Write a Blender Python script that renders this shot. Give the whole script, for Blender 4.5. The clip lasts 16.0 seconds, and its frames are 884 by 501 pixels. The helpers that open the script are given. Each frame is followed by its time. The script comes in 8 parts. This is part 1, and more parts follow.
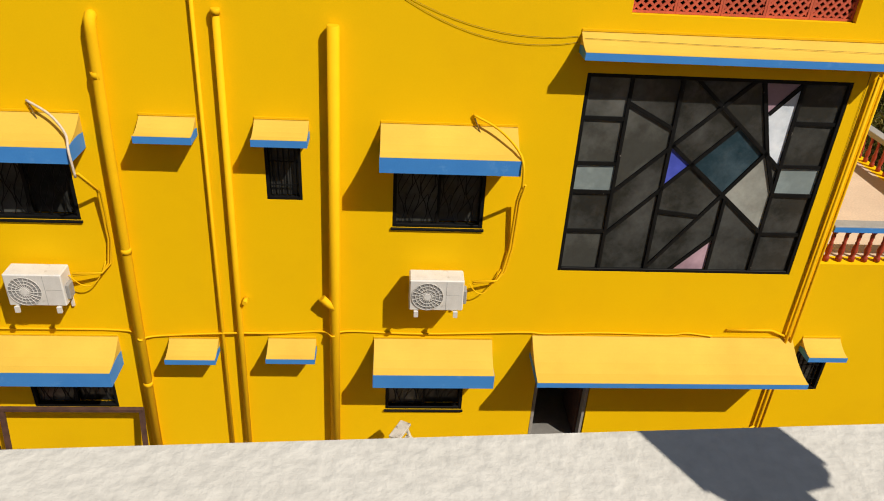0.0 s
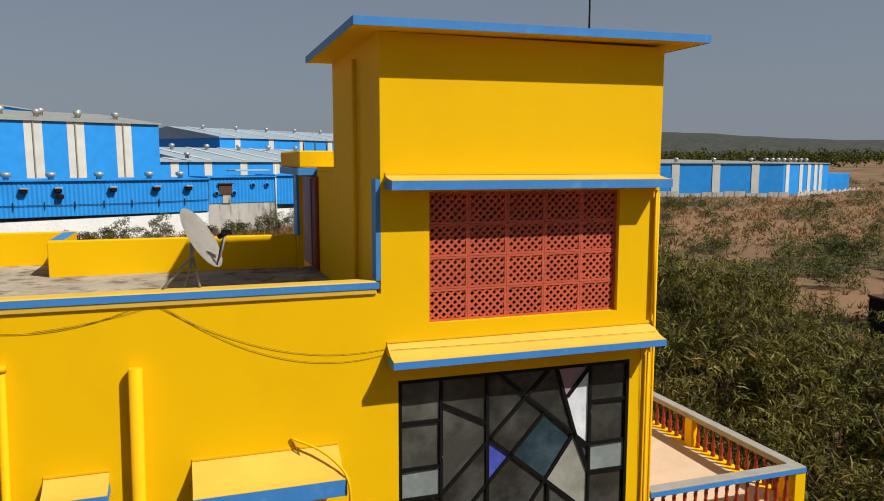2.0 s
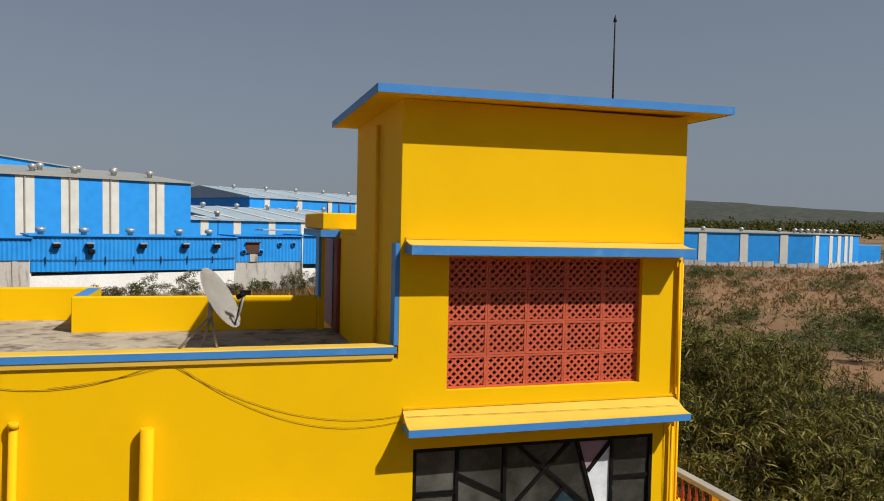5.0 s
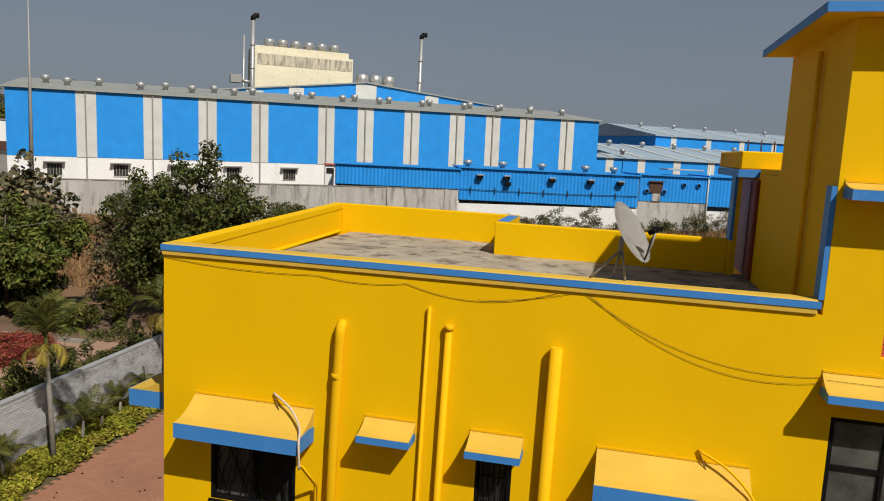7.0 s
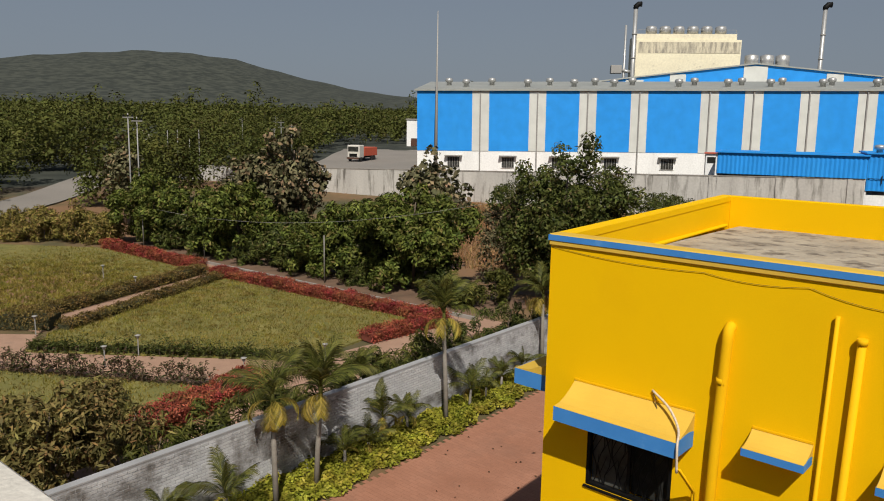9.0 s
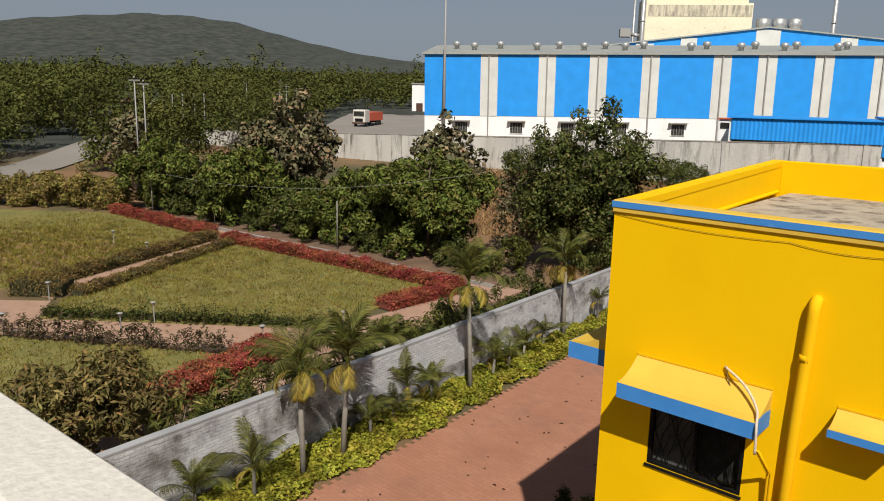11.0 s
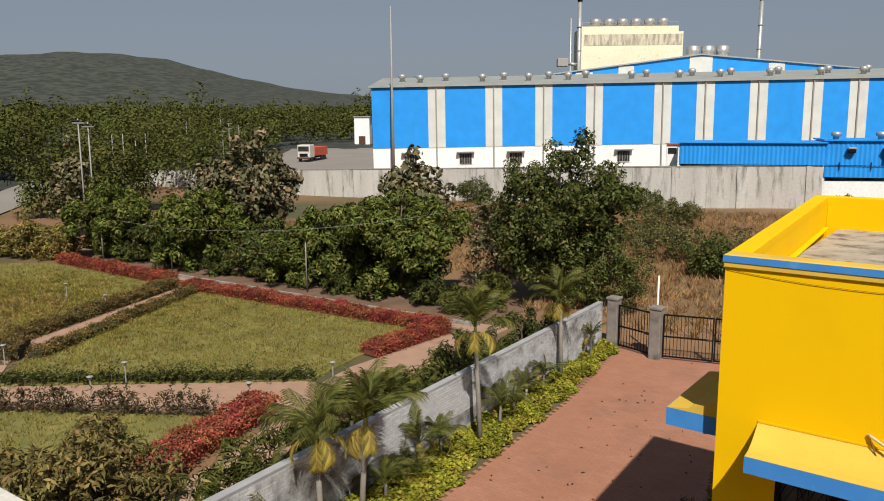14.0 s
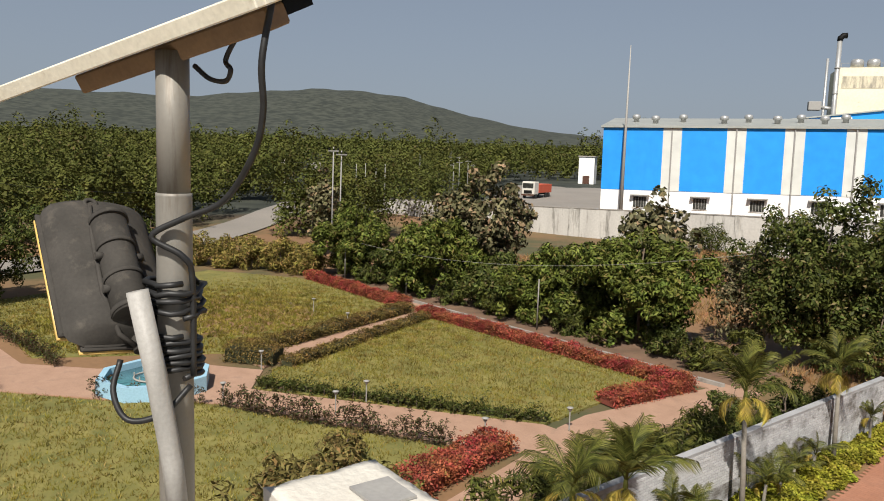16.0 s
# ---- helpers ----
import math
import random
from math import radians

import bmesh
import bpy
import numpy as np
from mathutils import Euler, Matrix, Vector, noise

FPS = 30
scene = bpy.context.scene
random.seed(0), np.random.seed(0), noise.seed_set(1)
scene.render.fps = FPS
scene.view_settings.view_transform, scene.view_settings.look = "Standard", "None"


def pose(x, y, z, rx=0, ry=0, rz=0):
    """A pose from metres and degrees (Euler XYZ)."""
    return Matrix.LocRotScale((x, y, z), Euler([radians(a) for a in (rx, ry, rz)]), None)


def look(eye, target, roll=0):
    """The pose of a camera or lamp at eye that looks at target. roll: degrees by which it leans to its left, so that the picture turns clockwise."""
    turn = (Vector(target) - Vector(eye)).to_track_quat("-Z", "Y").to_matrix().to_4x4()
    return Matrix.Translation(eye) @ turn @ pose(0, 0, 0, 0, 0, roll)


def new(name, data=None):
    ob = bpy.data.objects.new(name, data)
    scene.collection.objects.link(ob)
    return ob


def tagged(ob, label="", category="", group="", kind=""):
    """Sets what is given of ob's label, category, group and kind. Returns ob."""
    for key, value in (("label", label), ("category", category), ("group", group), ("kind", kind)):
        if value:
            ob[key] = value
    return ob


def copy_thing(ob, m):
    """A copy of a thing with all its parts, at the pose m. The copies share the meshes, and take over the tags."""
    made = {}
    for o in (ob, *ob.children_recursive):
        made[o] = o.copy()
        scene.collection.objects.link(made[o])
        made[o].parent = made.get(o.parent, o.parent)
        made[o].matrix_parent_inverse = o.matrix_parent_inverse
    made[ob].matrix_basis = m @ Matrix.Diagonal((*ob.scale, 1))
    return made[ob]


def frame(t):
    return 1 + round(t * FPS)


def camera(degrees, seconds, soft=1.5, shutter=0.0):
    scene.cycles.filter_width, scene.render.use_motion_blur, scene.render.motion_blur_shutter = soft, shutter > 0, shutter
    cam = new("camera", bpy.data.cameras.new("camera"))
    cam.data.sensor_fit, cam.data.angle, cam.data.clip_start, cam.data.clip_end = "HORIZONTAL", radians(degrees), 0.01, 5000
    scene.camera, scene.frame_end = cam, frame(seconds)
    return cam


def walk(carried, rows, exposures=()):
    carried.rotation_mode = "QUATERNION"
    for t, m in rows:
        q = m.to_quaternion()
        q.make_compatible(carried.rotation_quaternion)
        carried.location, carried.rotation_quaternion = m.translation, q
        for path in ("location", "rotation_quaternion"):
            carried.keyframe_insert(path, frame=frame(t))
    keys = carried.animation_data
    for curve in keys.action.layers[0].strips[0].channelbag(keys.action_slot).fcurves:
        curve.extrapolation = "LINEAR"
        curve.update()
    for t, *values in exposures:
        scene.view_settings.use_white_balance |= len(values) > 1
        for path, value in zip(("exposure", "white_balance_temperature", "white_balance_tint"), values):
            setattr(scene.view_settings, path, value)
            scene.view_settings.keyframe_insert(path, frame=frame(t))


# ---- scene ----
cam = camera(61.5, 16.0, soft=1.0)
PATH = [
    (0, (0.414, -8.826, 9.581), (0.554, -7.106, 8.571), 3.5),
    (0.4, (0.55, -8.819, 9.646), (0.695, -6.988, 8.854), 2.6),
    (0.5, (0.557, -8.819, 9.652), (0.685, -6.971, 8.899), 2.4),
    (1, (0.424, -8.813, 9.618), (0.536, -6.893, 9.071), 2.3),
    (1.5, (0.23, -8.787, 9.67), (0.514, -6.84, 9.312), 1.6),
    (2, (0.339, -8.869, 9.727), (0.981, -6.99, 9.491), 0.1),
    (2.5, (0.449, -8.857, 9.718), (1.505, -7.184, 9.429), 0.2),
    (3, (0.509, -8.869, 9.703), (1.841, -7.416, 9.361), 0.5),
    (3.5, (0.405, -8.936, 9.744), (1.768, -7.497, 9.474), 0.9),
    (4, (0.363, -8.938, 9.777), (1.669, -7.43, 9.625), 0.9),
    (4.5, (0.377, -8.861, 9.779), (1.399, -7.143, 9.725), 1.3),
    (5, (0.418, -8.828, 9.751), (0.999, -6.916, 9.683), 1.3),
    (5.2, (0.394, -8.77, 9.747), (0.828, -6.819, 9.664), 1.5),
    (7.3, (0.205, -8.806, 9.698), (-0.351, -6.905, 9.422), 2.1),
    (7.5, (0.156, -8.791, 9.725), (-0.48, -6.909, 9.489), 1.6),
    (8, (0.135, -8.776, 9.706), (-0.786, -7.018, 9.463), 1.9),
    (8.5, (0.084, -8.751, 9.682), (-1.088, -7.157, 9.389), 1.3),
    (9, (0.083, -8.779, 9.721), (-1.223, -7.301, 9.391), 1.0),
    (9.2, (0.059, -8.827, 9.681), (-1.292, -7.393, 9.338), 2.0),
    (11.3, (-1.072, -8.799, 9.618), (-2.34, -7.322, 9.156), 0.7),
    (11.5, (-1.222, -8.877, 9.638), (-2.429, -7.366, 9.131), -1.0),
    (12, (-1.505, -8.936, 9.714), (-2.656, -7.394, 9.167), -3.0),
    (12.5, (-1.894, -8.975, 9.776), (-3.073, -7.456, 9.227), -2.0),
    (13, (-2.275, -9.04, 9.766), (-3.414, -7.473, 9.267), -2.2),
    (13.5, (-2.64, -9.069, 9.786), (-3.793, -7.468, 9.461), 0.3),
    (14, (-3.027, -9.128, 9.853), (-4.216, -7.556, 9.513), -0.4),
    (14.5, (-3.388, -9.213, 9.865), (-4.58, -7.637, 9.556), -1.7),
    (15, (-3.717, -9.172, 9.824), (-4.882, -7.568, 9.564), -2.0),
    (15.5, (-4.341, -9.138, 9.695), (-5.749, -7.733, 9.484), 0.5),
    (15.6, (-4.438, -9.151, 9.683), (-5.893, -7.796, 9.461), 1.0),
    (15.8, (-4.607, -9.226, 9.669), (-6.144, -7.965, 9.449), 2.0),
    (15.9, (-4.684, -9.274, 9.676), (-6.253, -8.058, 9.437), 2.0),
    (16, (-4.749, -9.335, 9.681), (-6.344, -8.154, 9.435), 1.9),
]
walk(cam, [(t, look(eye, target, roll)) for t, eye, target, roll in PATH], exposures=[(0, 0.06), (1.5, 0.06), (2.5, 0.25), (3.5, 0.56), (4.0, 0.52), (5.0, 0.10), (7.5, -0.13), (9.0, -0.06), (11.5, 0.15), (13.0, 0.15), (15.0, 0.24), (15.5, 0.29), (16.0, 0.45)])

# ---------------------------------------------------------------- light
SUN_TO = Vector((0.49, -0.52, 0.80)).normalized()
sun_data = bpy.data.lights.new("sun", "SUN")
sun_data.energy, sun_data.angle, sun_data.color = 5.0, radians(0.6), (1.0, 0.945, 0.86)
sun = new("sun", sun_data)
sun.matrix_world = look((60, -60, 90), tuple(Vector((60, -60, 90)) - SUN_TO))
world = bpy.data.worlds.new("sky")
scene.world = world
world.use_nodes = True
wn = world.node_tree
wn.nodes.clear()
sky = wn.nodes.new("ShaderNodeTexSky")
sky.sky_type, sky.sun_disc = "NISHITA", False
sky.sun_elevation = math.asin(SUN_TO.z)
sky.sun_rotation = math.atan2(SUN_TO.x, SUN_TO.y)
sky.altitude, sky.air_density, sky.dust_density, sky.ozone_density = 100, 1.0, 1.4, 2.5
wbg = wn.nodes.new("ShaderNodeBackground")
wbg.inputs["Strength"].default_value = 0.051
wout = wn.nodes.new("ShaderNodeOutputWorld")
haze = wn.nodes.new("ShaderNodeHueSaturation")
haze.inputs["Saturation"].default_value = 0.82
wn.links.new(sky.outputs[0], haze.inputs["Color"])
# pale dust haze low over the land, thinning upwards
wgeo, wsep, wfade, wmix = wn.nodes.new("ShaderNodeTexCoord"), wn.nodes.new("ShaderNodeSeparateXYZ"), wn.nodes.new("ShaderNodeMapRange"), wn.nodes.new("ShaderNodeMix")
wmix.data_type = "RGBA"
wmix.inputs[7].default_value = (4.2, 4.85, 5.9, 1)
wfade.inputs[1].default_value, wfade.inputs[2].default_value, wfade.inputs[3].default_value, wfade.inputs[4].default_value = 0.0, 0.75, 0.8, 0.0
wn.links.new(wgeo.outputs["Generated"], wsep.inputs[0])
wn.links.new(wsep.outputs["Z"], wfade.inputs[0])
wn.links.new(wfade.outputs[0], wmix.inputs[0])
wn.links.new(haze.outputs[0], wmix.inputs[6])
wn.links.new(wmix.outputs[2], wbg.inputs[0])
wn.links.new(wbg.outputs[0], wout.inputs[0])


# ---------------------------------------------------------------- materials
def surface(name, c1, c2, scale=3.0, rough=0.7, bump=0.15, fine=40.0, metal=0.0, spots=None, spot_scale=1.0,
            spot_edge=(0.55, 0.7), island=0.0, each=0.0, streak=1.0, spec=0.4, grainy=0.1):
    """Two-scale procedural surface: c1..c2 in broad patches, fine grain, optional stains (spots)."""
    m = bpy.data.materials.new(name)
    m.use_nodes = True
    t = m.node_tree
    n, l = t.nodes, t.links
    b = n["Principled BSDF"]
    co = n.new("ShaderNodeTexCoord")
    mp = n.new("ShaderNodeMapping")
    mp.inputs["Scale"].default_value = (1, 1, 1.0 / streak)
    l.new(co.outputs["Object"], mp.inputs[0])
    big = n.new("ShaderNodeTexNoise")
    big.inputs["Scale"].default_value, big.inputs["Detail"].default_value = scale, 6
    l.new(mp.outputs[0], big.inputs["Vector"])
    sm = n.new("ShaderNodeTexNoise")
    sm.inputs["Scale"].default_value, sm.inputs["Detail"].default_value = fine, 4
    l.new(co.outputs["Object"], sm.inputs["Vector"])
    mix = n.new("ShaderNodeMix")
    mix.data_type = "RGBA"
    mix.inputs[6].default_value, mix.inputs[7].default_value = (*c1, 1), (*c2, 1)
    rp = n.new("ShaderNodeMapRange")
    rp.inputs[1].default_value, rp.inputs[2].default_value = 0.3, 0.7
    l.new(big.outputs["Fac"], rp.inputs[0])
    l.new(rp.outputs[0], mix.inputs[0])
    col = mix.outputs[2]
    grain = n.new("ShaderNodeHueSaturation")
    gr = n.new("ShaderNodeMapRange")
    gr.inputs[1].default_value, gr.inputs[2].default_value, gr.inputs[3].default_value, gr.inputs[4].default_value = 0.25, 0.75, 1 - grainy, 1 + grainy
    l.new(sm.outputs["Fac"], gr.inputs[0])
    l.new(gr.outputs[0], grain.inputs["Value"])
    l.new(col, grain.inputs["Color"])
    col = grain.outputs[0]
    if spots:
        st = n.new("ShaderNodeTexNoise")
        st.inputs["Scale"].default_value, st.inputs["Detail"].default_value, st.inputs["Roughness"].default_value = spot_scale, 8, 0.65
        l.new(mp.outputs[0], st.inputs["Vector"])
        sr = n.new("ShaderNodeMapRange")
        sr.inputs[1].default_value, sr.inputs[2].default_value = spot_edge
        l.new(st.outputs["Fac"], sr.inputs[0])
        sx = n.new("ShaderNodeMix")
        sx.data_type = "RGBA"
        sx.inputs[7].default_value = (*spots, 1)
        l.new(sr.outputs[0], sx.inputs[0])
        l.new(col, sx.inputs[6])
        col = sx.outputs[2]
    if island or each:
        hv = n.new("ShaderNodeHueSaturation")
        mr = n.new("ShaderNodeMapRange")
        if island:
            src = n.new("ShaderNodeNewGeometry").outputs["Random Per Island"]
        else:
            src = n.new("ShaderNodeObjectInfo").outputs["Random"]
        a = island or each
        mr.inputs[3].default_value, mr.inputs[4].default_value = 1 - a, 1 + a
        l.new(src, mr.inputs[0])
        l.new(mr.outputs[0], hv.inputs["Value"])
        l.new(col, hv.inputs["Color"])
        col = hv.outputs[0]
    l.new(col, b.inputs["Base Color"])
    b.inputs["Roughness"].default_value, b.inputs["Metallic"].default_value = rough, metal
    b.inputs["Specular IOR Level"].default_value = spec
    if bump:
        bp = n.new("ShaderNodeBump")
        bp.inputs["Strength"].default_value, bp.inputs["Distance"].default_value = bump, 0.02
        l.new(sm.outputs["Fac"], bp.inputs["Height"])
        l.new(bp.outputs[0], b.inputs["Normal"])
    return m


def leaf_mat(name, c1, c2, dry=None, dry_share=0.1, trans=0.12, patch=0.9, gloss=0.11):
    """Leaves: colour varies leaf by leaf, some dry ones, light passing through."""
    m = bpy.data.materials.new(name)
    m.use_nodes = True
    t = m.node_tree
    n, l = t.nodes, t.links
    n.clear()
    geo = n.new("ShaderNodeNewGeometry")
    cr = n.new("ShaderNodeValToRGB")
    cr.color_ramp.elements[0].color, cr.color_ramp.elements[1].color = (*(c * 0.6 for c in c1), 1), (*c2, 1)
    if dry:
        cr.color_ramp.elements[1].position = 1 - dry_share
        e = cr.color_ramp.elements.new(min(0.999, 1 - dry_share + 0.01))
        e.color = (*dry, 1)
    l.new(geo.outputs["Random Per Island"], cr.inputs[0])
    df, tr = n.new("ShaderNodeBsdfPrincipled"), n.new("ShaderNodeBsdfTranslucent")
    df.inputs["Roughness"].default_value = 0.55
    df.inputs["Specular IOR Level"].default_value = gloss
    mx, out = n.new("ShaderNodeMixShader"), n.new("ShaderNodeOutputMaterial")
    mx.inputs[0].default_value = trans
    co, nz, mr, hv = n.new("ShaderNodeTexCoord"), n.new("ShaderNodeTexNoise"), n.new("ShaderNodeMapRange"), n.new("ShaderNodeHueSaturation")
    nz.inputs["Scale"].default_value, nz.inputs["Detail"].default_value = patch, 3
    mr.inputs[1].default_value, mr.inputs[2].default_value, mr.inputs[3].default_value, mr.inputs[4].default_value = 0.3, 0.7, 0.55, 1.35
    l.new(co.outputs["Object"], nz.inputs["Vector"])
    l.new(nz.outputs["Fac"], mr.inputs[0])
    l.new(mr.outputs[0], hv.inputs["Value"])
    l.new(cr.outputs[0], hv.inputs["Color"])
    hn, hm = n.new("ShaderNodeTexNoise"), n.new("ShaderNodeMapRange")
    hn.inputs["Scale"].default_value, hn.inputs["Detail"].default_value = patch * 1.6, 2
    hm.inputs[1].default_value, hm.inputs[2].default_value, hm.inputs[3].default_value, hm.inputs[4].default_value = 0.3, 0.7, 0.475, 0.52
    l.new(co.outputs["Object"], hn.inputs["Vector"])
    l.new(hn.outputs["Fac"], hm.inputs[0])
    l.new(hm.outputs[0], hv.inputs["Hue"])
    l.new(hv.outputs[0], df.inputs["Base Color"])
    l.new(hv.outputs[0], tr.inputs[0])
    l.new(df.outputs[0], mx.inputs[1])
    l.new(tr.outputs[0], mx.inputs[2])
    l.new(mx.outputs[0], out.inputs[0])
    return m


YELLOW = surface("yellow_wall_paint", (0.79, 0.462, 0.001), (0.81, 0.482, 0.0015), 0.5, 0.68, 0.04, 60, spots=(0.76, 0.435, 0.002), spot_scale=0.8, spot_edge=(0.5, 0.8), spec=0.08, grainy=0.03)
YELLOW_FADED = surface("dusty_yellow_paint", (0.66, 0.43, 0.060), (0.58, 0.37, 0.050), 1.5, 0.8, 0.04, 50, spec=0.2, grainy=0.03)
YELLOW_TRIM = surface("yellow_pipe_paint", (0.78, 0.44, 0.003), (0.75, 0.41, 0.003), 4, 0.75, 0.05, 60, spec=0.12, grainy=0.03)
BLUE = surface("blue_trim_paint", (0.045, 0.205, 0.53), (0.055, 0.23, 0.56), 3, 0.5, 0.06, 50, spots=(0.10, 0.28, 0.58), spot_scale=4, spot_edge=(0.58, 0.72), spec=0.25, grainy=0.03)
RED = surface("brick_red_paint", (0.55, 0.105, 0.050), (0.46, 0.080, 0.040), 5, 0.6, 0.1, 60, each=0.08)
BALUSTER_RED = surface("baluster_red_paint", (0.36, 0.05, 0.02), (0.30, 0.04, 0.02), 8, 0.5, 0.05, 60)
BLACK_METAL = surface("black_painted_metal", (0.004, 0.004, 0.0038), (0.008, 0.0075, 0.007), 8, 0.6, 0.05, 90, spots=(0.16, 0.14, 0.12), spot_scale=11, spot_edge=(0.68, 0.70), spec=0.15)
RUST = surface("rusty_iron", (0.055, 0.025, 0.016), (0.10, 0.045, 0.028), 9, 0.8, 0.2, 90)
CONCRETE = surface("grey_concrete", (0.30, 0.28, 0.25), (0.22, 0.20, 0.175), 1.6, 0.9, 0.3, 30, spots=(0.12, 0.105, 0.09), spot_scale=1.1, spot_edge=(0.52, 0.72))
STEP_STONE = surface("grey_stone_step", (0.15, 0.14, 0.125), (0.20, 0.185, 0.165), 4, 0.6, 0.1, 60)
ROOF_SCREED = surface("weathered_roof_screed", (0.43, 0.37, 0.28), (0.29, 0.245, 0.185), 1.6, 0.95, 0.35, 14, spots=(0.14, 0.112, 0.085), spot_scale=2.2, spot_edge=(0.5, 0.64))
# dark colour stands in for the dim shade of rooms behind openings
WALL_INNER = surface("shaded_room_inside", (0.10, 0.09, 0.075), (0.075, 0.065, 0.055), 2, 0.9, 0.05)
TERRACE = surface("beige_terrace_tiles", (0.62, 0.47, 0.33), (0.55, 0.41, 0.29), 2, 0.6, 0.05, 30)
COPING = surface("grey_coping", (0.33, 0.31, 0.28), (0.26, 0.245, 0.22), 4, 0.8, 0.15, 50)
DOOR_RED = surface("dark_red_door", (0.24, 0.040, 0.022), (0.17, 0.028, 0.016), 5, 0.5, 0.08, 50)
WHITE_METAL = surface("white_enamel", (0.66, 0.63, 0.58), (0.58, 0.55, 0.50), 6, 0.4, 0.04, 70, spots=(0.40, 0.36, 0.30), spot_scale=7, spot_edge=(0.6, 0.75))
# paler copy of the lamp plastic: dust, plus sunlight put into the colour
DUSTY_LIT_PLASTIC = surface("dusty_sunlit_plastic", (0.058, 0.053, 0.047), (0.040, 0.037, 0.033), 9, 0.8, 0.05, 90, spec=0.12, spots=(0.085, 0.076, 0.064), spot_scale=16, spot_edge=(0.55, 0.72))
GREY_PLASTIC = surface("grey_plastic", (0.30, 0.29, 0.27), (0.24, 0.23, 0.22), 10, 0.5, 0.05, 80)
DARK_PLASTIC = surface("dark_grey_plastic", (0.008, 0.0078, 0.0078), (0.012, 0.0115, 0.011), 6, 0.7, 0.03, 400, spec=0.10, spots=(0.022, 0.020, 0.018), spot_scale=14, spot_edge=(0.6, 0.74))
GALV = surface("weathered_steel_tube", (0.27, 0.255, 0.225), (0.185, 0.172, 0.148), 7, 0.55, 0.02, 80, metal=0.25, spots=(0.11, 0.085, 0.06), spot_scale=9, spot_edge=(0.56, 0.68), streak=9, grainy=0.04)
WHITE_PIPE = surface("whitewashed_steel_tube", (0.36, 0.345, 0.32), (0.27, 0.26, 0.24), 14, 0.55, 0.08, 80, spots=(0.42, 0.33, 0.24), spot_scale=12, spot_edge=(0.64, 0.72), streak=4)
RUBBER = surface("black_cable", (0.012, 0.012, 0.012), (0.02, 0.02, 0.02), 20, 0.5, 0.02)
WIRE_TAPE = surface("white_wrapped_hose", (0.60, 0.52, 0.42), (0.48, 0.39, 0.29), 30, 0.8, 0.2)
LIMEWASH = surface("cream_limewash", (0.58, 0.55, 0.49), (0.52, 0.49, 0.43), 2.5, 0.9, 0.25, 45, spots=(0.50, 0.46, 0.39), spot_scale=3.0, spot_edge=(0.6, 0.72))
PANEL_CREAM = surface("cream_painted_steel", (0.72, 0.68, 0.56), (0.66, 0.61, 0.49), 7, 0.45, 0.04, 60, spots=(0.40, 0.30, 0.19), spot_scale=9, spot_edge=(0.64, 0.74))
PANEL_BROWN = surface("rusted_bracket_paint", (0.26, 0.17, 0.095), (0.20, 0.13, 0.075), 9, 0.7, 0.1, 60)
SOLAR = surface("solar_cell", (0.012, 0.016, 0.04), (0.016, 0.02, 0.05), 5, 0.15, 0.0)
LED_RIM = surface("yellowed_lamp_lens", (0.62, 0.42, 0.13), (0.55, 0.36, 0.11), 10, 0.4, 0.02)


def glass(name, colour, rough=0.12, trans=0.0):
    m = surface(name, colour, tuple(c * 1.35 for c in colour), 0.9, rough, 0.02, 12, spots=tuple(min(1, c * 2.4 + 0.05) for c in colour), spot_scale=1.1, spot_edge=(0.44, 0.80))
    b = m.node_tree.nodes["Principled BSDF"]
    b.inputs["Specular IOR Level"].default_value = 0.6
    b.inputs["Transmission Weight"].default_value = trans
    return m


GLASS_DARK = glass("dirty_dark_glass", (0.022, 0.022, 0.019), 0.10)
GLASS_CREAM = glass("cream_glass", (0.19, 0.19, 0.165), 0.3)
GLASS_SMOKE = glass("smoky_reflecting_glass", (0.045, 0.045, 0.039), 0.16)
GLASS_TEAL = glass("frosted_teal_glass", (0.16, 0.19, 0.185), 0.35)
GLASS_PINK = glass("pink_glass", (0.26, 0.17, 0.20), 0.3)
GLASS_WHITE = glass("milky_glass", (0.52, 0.56, 0.60), 0.35)
GLASS_BLUE = glass("blue_patterned_glass", (0.05, 0.07, 0.36), 0.3)
GLASS_AQUA = glass("aqua_glass", (0.013, 0.030, 0.040), 0.14)


# ---------------------------------------------------------------- geometry helpers
def mesh_np(name, v, f, flat=False):
    """Mesh from numpy vertices (n,3) and faces (m,k)."""
    v, f = np.asarray(v, np.float32), np.asarray(f, np.int32)
    me = bpy.data.meshes.new(name)
    me.vertices.add(len(v))
    me.vertices.foreach_set("co", v.ravel())
    me.loops.add(f.size)
    me.loops.foreach_set("vertex_index", f.ravel())
    me.polygons.add(len(f))
    me.polygons.foreach_set("loop_start", np.arange(0, f.size, f.shape[1], dtype=np.int32))
    me.update(calc_edges=True)
    if flat:
        me.shade_flat()
    return me


def part(name, shape, material, parent=None, label=""):
    """Links a bmesh or mesh as ONE object, under parent if there is one."""
    if isinstance(shape, bmesh.types.BMesh):
        me = bpy.data.meshes.new(name)
        bmesh.ops.recalc_face_normals(shape, faces=shape.faces[:])
        shape.to_mesh(me)
        shape.free()
    else:
        me = shape
    if material and not me.materials:
        me.materials.append(material)
    ob = new(name, me)
    if parent:
        ob.parent = parent
    if label:
        tagged(ob, label)
    return ob


